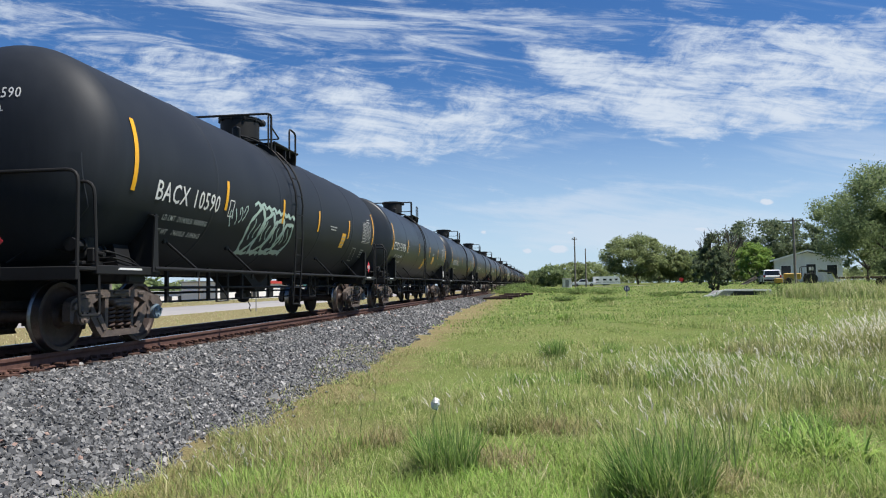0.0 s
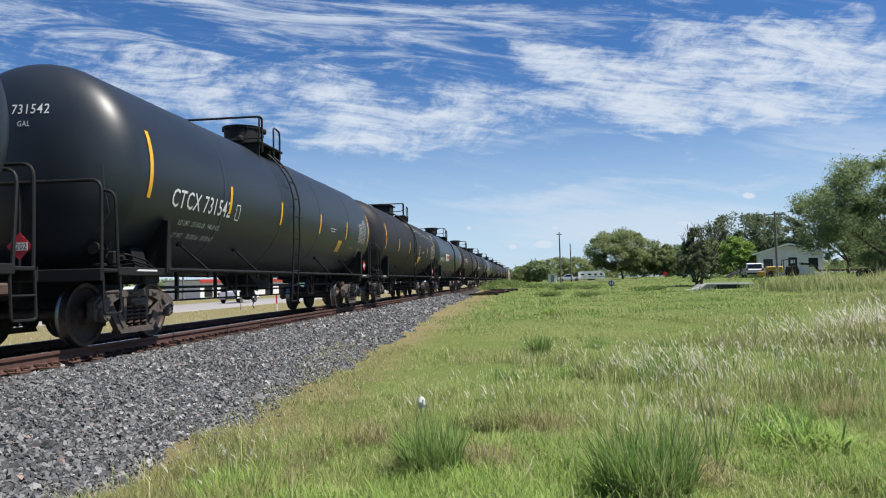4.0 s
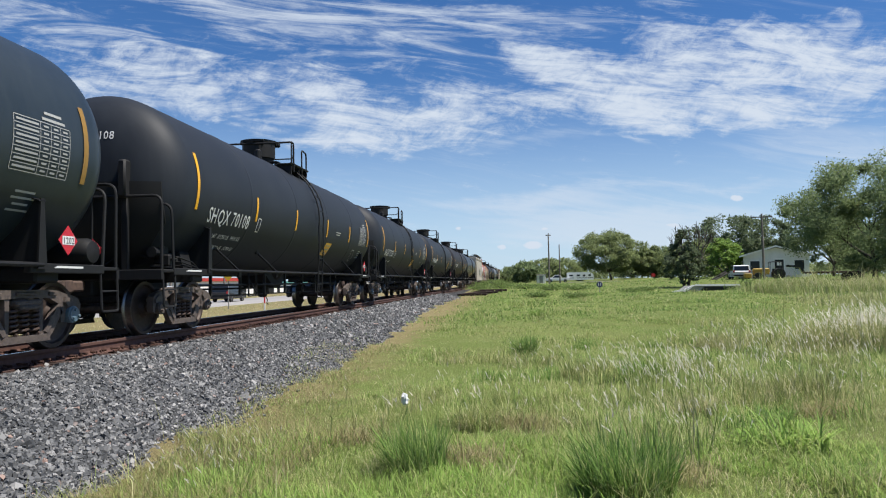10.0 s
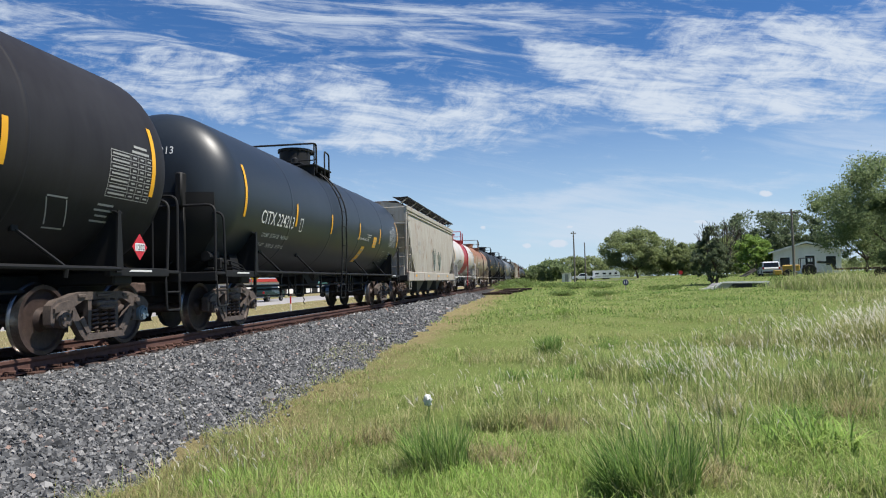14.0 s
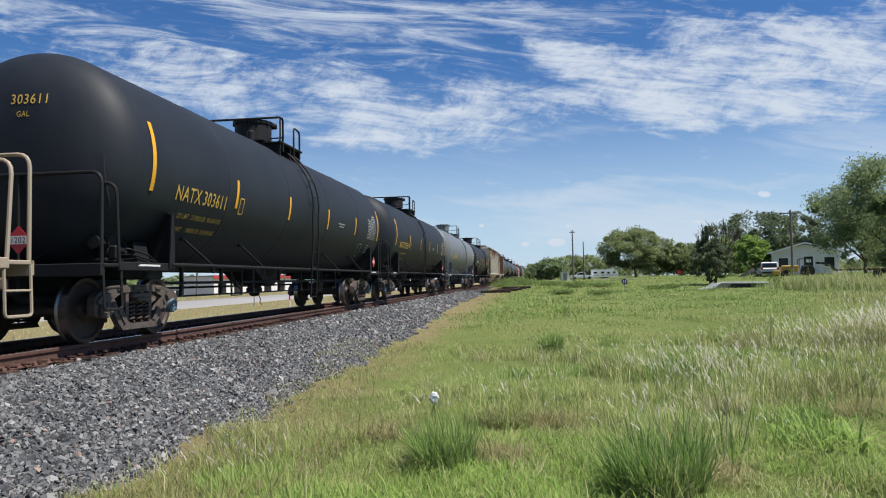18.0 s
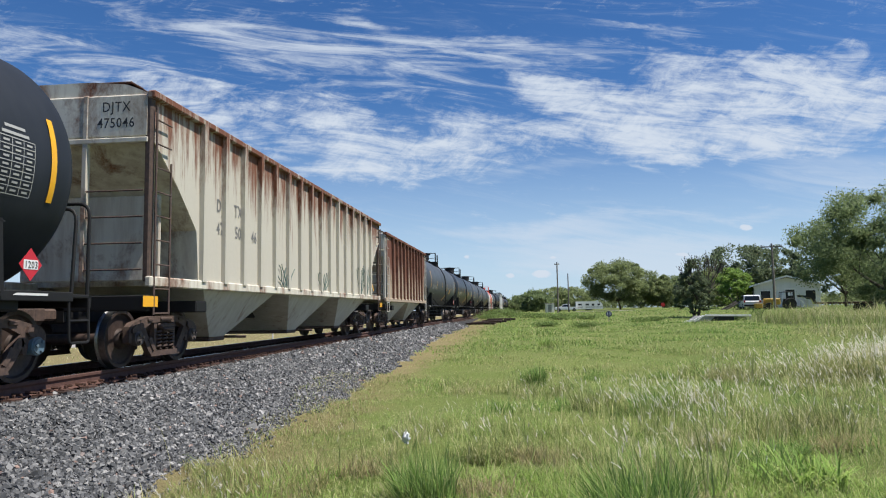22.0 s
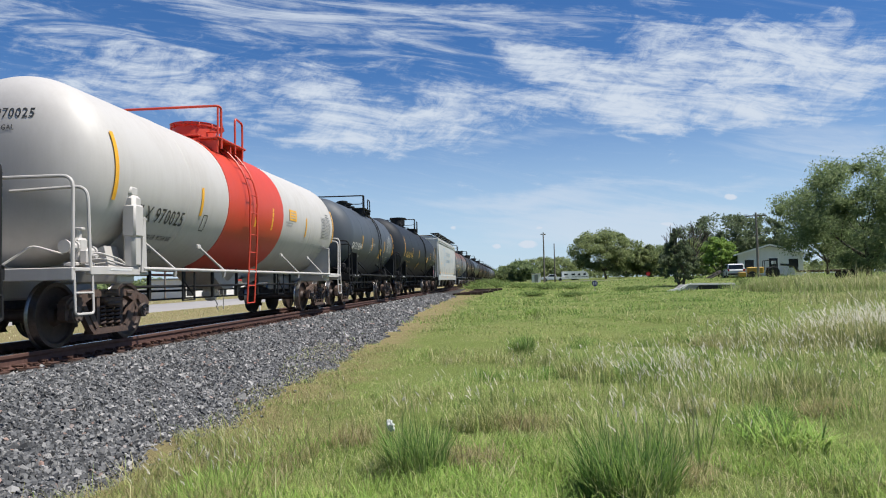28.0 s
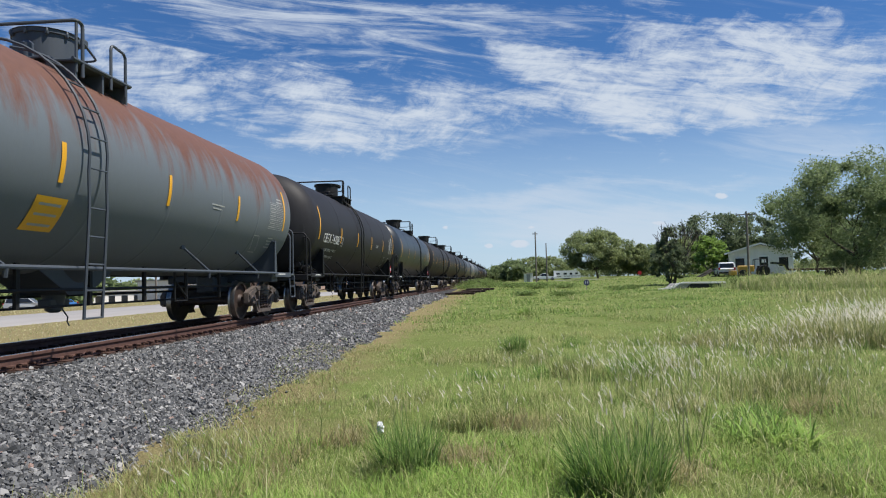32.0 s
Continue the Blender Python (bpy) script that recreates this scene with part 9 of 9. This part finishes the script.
def old_ties():
    rnd = random.Random(9)
    for k in range(5):
        o = tagged(new("old_tie", Build(False).box((0, 0, 0.09), (2.6, 0.23, 0.18), 0.02).mesh("old_tie")), "discarded wooden tie lying beside the ballast", "railway tie", "discarded ties")
        o.data.materials.append(MATS["tie"])
        x, y = -3.6 + 0.35 * k, 57.0 + 1.9 * k
        o.matrix_basis = pose(x, y, float(max(height(x, y), np.interp(x, BED_X, BED_Z))) + 0.02, rnd.uniform(-2, 2), rnd.uniform(-3, 3), rnd.uniform(-25, 10))


old_ties()


def tractor():
    ob = new("tractor")
    part("bonnet", Build(False).box((1.2, 0, 0.95), (1.7, 0.8, 0.7), 0.08), MATS["tractor"], ob)
    part("seat", Build(False).box((-0.3, 0, 1.0), (0.6, 0.6, 0.5), 0.05), MATS["tyre"], ob)
    for s in (-1, 1):
        part("roll_bar", Build(True).tube(rounded([(-0.9, s * 0.6, 0.8), (-0.9, s * 0.6, 2.0), (0.3, s * 0.6, 2.0), (0.35, s * 0.6, 0.9)], 0.15), 0.04, 6), MATS["tyre"], ob)
    for x, r in ((-0.6, 0.65), (1.6, 0.42)):
        for s in (-1, 1):
            part("wheel", Build(True).lathe([(-0.16, r * 0.5), (-0.16, r * 0.95), (0, r), (0.16, r * 0.95), (0.16, r * 0.5)], 20, "y", (0, 0, 0)), MATS["tyre"], ob, m=pose(x, s * 0.65, r))
    part("loader", Build(False).box((2.6, 0, 0.5), (0.7, 1.5, 0.5), 0.05), MATS["tractor"], ob)
    return tagged(ob, "faded yellow tractor standing in the yard", "tractor")


put(tractor(), 28.6, 82.5, 170, 0.32)


def gooseneck():
    ob = new("flatbed_trailer")
    part("bed", Build(False).box((0, 0, 0.8), (6.0, 2.2, 0.2), 0.02), MATS["frame_rust"], ob)
    part("neck", Build(False).slab([(-3.0, 0.75), (-3.3, 1.5), (-4.6, 1.6), (-4.6, 1.4), (-3.5, 1.3), (-3.2, 0.7)], -0.5, 0.5, "xz"), MATS["car_dark"], ob)
    for x in (0.6, 1.5):
        for s in (-1, 1):
            part("wheel", Build(True).lathe([(-0.12, 0.2), (-0.12, 0.38), (0.12, 0.38), (0.12, 0.2)], 18, "y"), MATS["tyre"], ob, m=pose(x, s * 1.0, 0.38))
    return tagged(ob, "dark gooseneck flatbed trailer parked in the yard", "trailer")


put(gooseneck(), 30.6, 70.5, -14, 0.2)
b = Build(False).slab([(0, -0.1), (1.5, -0.1), (1.2, 0.5), (0.4, 0.75)], 0, 1.2, "xz")
ob = tagged(new("scrap_bin", b.mesh("scrap_bin")), "rusty orange scrap bin beside the parked vehicle", "scrap bin")
ob.data.materials.append(MATS["iron"])
put(ob, 27.6, 85.4)
b = Build(True)
for k in range(7):
    b.tube([(-1.0 + 0.12 * k, 0, 0), (0.8 + 0.1 * k, 0.2 * math.sin(k), 0.9 + 0.1 * math.cos(k))], 0.05, 5)
ob = tagged(new("lumber_pile", b.mesh("lumber_pile")), "leaning pile of old boards in the yard", "lumber pile")
ob.data.materials.append(MATS["pole_wood"])
put(ob, 24.0, 87.0)


def block_building(w, d, h, wall, roof, label, windows=6, fascia=None):
    ob = new("roadside_building")
    part("wall", Build(False).box((0, 0, h / 2), (w, d, h), 0.02), MATS[wall], ob)
    part("roof", Build(False).box((0, 0, h + 0.12), (w + 0.8, d + 0.8, 0.28), 0.04), MATS[roof], ob)
    if fascia:
        part("fascia", Build(False).box((0, -d / 2 - 0.45, h - 0.1), (w + 0.8, 0.12, 0.7), 0.02), MATS[fascia], ob)
    for k in range(windows):
        x = -w / 2 + w * (k + 0.5) / windows
        part("window", Build(False).box((x, -d / 2 - 0.01, h * 0.48), (w / windows * 0.5, 0.06, h * 0.5), 0.01), MATS["glass"], ob)
    return tagged(ob, label, "building")


for args, x, y, turn in (((30, 12, 3.0, "stucco", "galv", "long low white building beyond the road", 11), -86, 148, 55), ((30, 12, 4.2, "stucco", "galv", "white commercial building beyond the road", 7, "roof_green"), -74, 190, 60), ((24, 12, 4.4, "stucco", "galv", "white shop with a red fascia beyond the road", 6, "roof_red"), -66, 150, 62),
                         ((40, 16, 4.6, "stucco", "roof_green", "white building with a green roof far along the road", 8), -84, 250, 62), ((20, 10, 4.0, "brick", "galv", "brick shop far along the road", 5, "roof_red"), -62, 228, 62), ((40, 14, 4.2, "stucco", "galv", "pale warehouse far along the road", 6), -70, 320, 62)):
    ob = block_building(*args)
    ob.matrix_basis = pose(x, y, float(height(x, y)), 0, 0, turn)
strip("side_street", (9.0, 60.0), (0.24, 0.62), 124, 131, MATS["road"], "narrow pale side street at the field's far edge", 7)


def cable_run():
    cu = []
    b = Build(True)
    for k in range(8):
        a, c = (-46 - 3.2 * k, 70 + 26 * k), (-46 - 3.2 * (k + 1), 70 + 26 * (k + 1))
        for s in (-0.9, 0.0, 0.9):
            b.tube([(a[0] + (c[0] - a[0]) * i / 8 + s, a[1] + (c[1] - a[1]) * i / 8, 7.9 - 0.6 * (1 - (i / 4 - 1) ** 2)) for i in range(9)], 0.012, 4)
    ob = new("overhead_cable", b.mesh("overhead_cable"))
    ob.data.materials.append(MATS["tyre"])
    tagged(ob, "thin overhead cables strung between the poles", "cable", kind="stuff")


cable_run()


def key_road():
    for ob, y in DRIVE:
        walk(ob, [(0, pose(ROAD_X, y, -0.90)), (32, pose(ROAD_X, y + 640, -0.90))])


def key_wind():
    for k, (ob, x, y, z) in enumerate(SWAY):
        rows, rnd = [], random.Random(k)
        n = 44
        for i in range(n + 1):
            t = 32 * i / n
            rows.append((t, pose(x, y, z, 2.2 * math.sin(2.1 * t + k) + rnd.uniform(-1.2, 1.2), -3.0 + 3.2 * math.sin(1.6 * t + 0.7 * k) + rnd.uniform(-1.2, 1.2), 0)))
        walk(ob, rows)
    rows = []
    for i in range(60):
        t = 32 * i / 59
        rows.append((t, pose(float(np.interp(t, [0, 20, 24], [-0.93, -0.92, -1.03])) + 0.02 * math.sin(1.9 * t), 5.85, float(np.interp(t, [0, 20, 24, 28], [-0.23, -0.21, -0.31, -0.42])) + 0.015 * math.sin(2.7 * t), 12 * math.sin(2.3 * t), 16 * math.sin(1.7 * t + 1), 40 * math.sin(1.1 * t))))
    walk(BAG, rows)


def motions():
    key_train()
    key_road()
    key_wind()


motions()
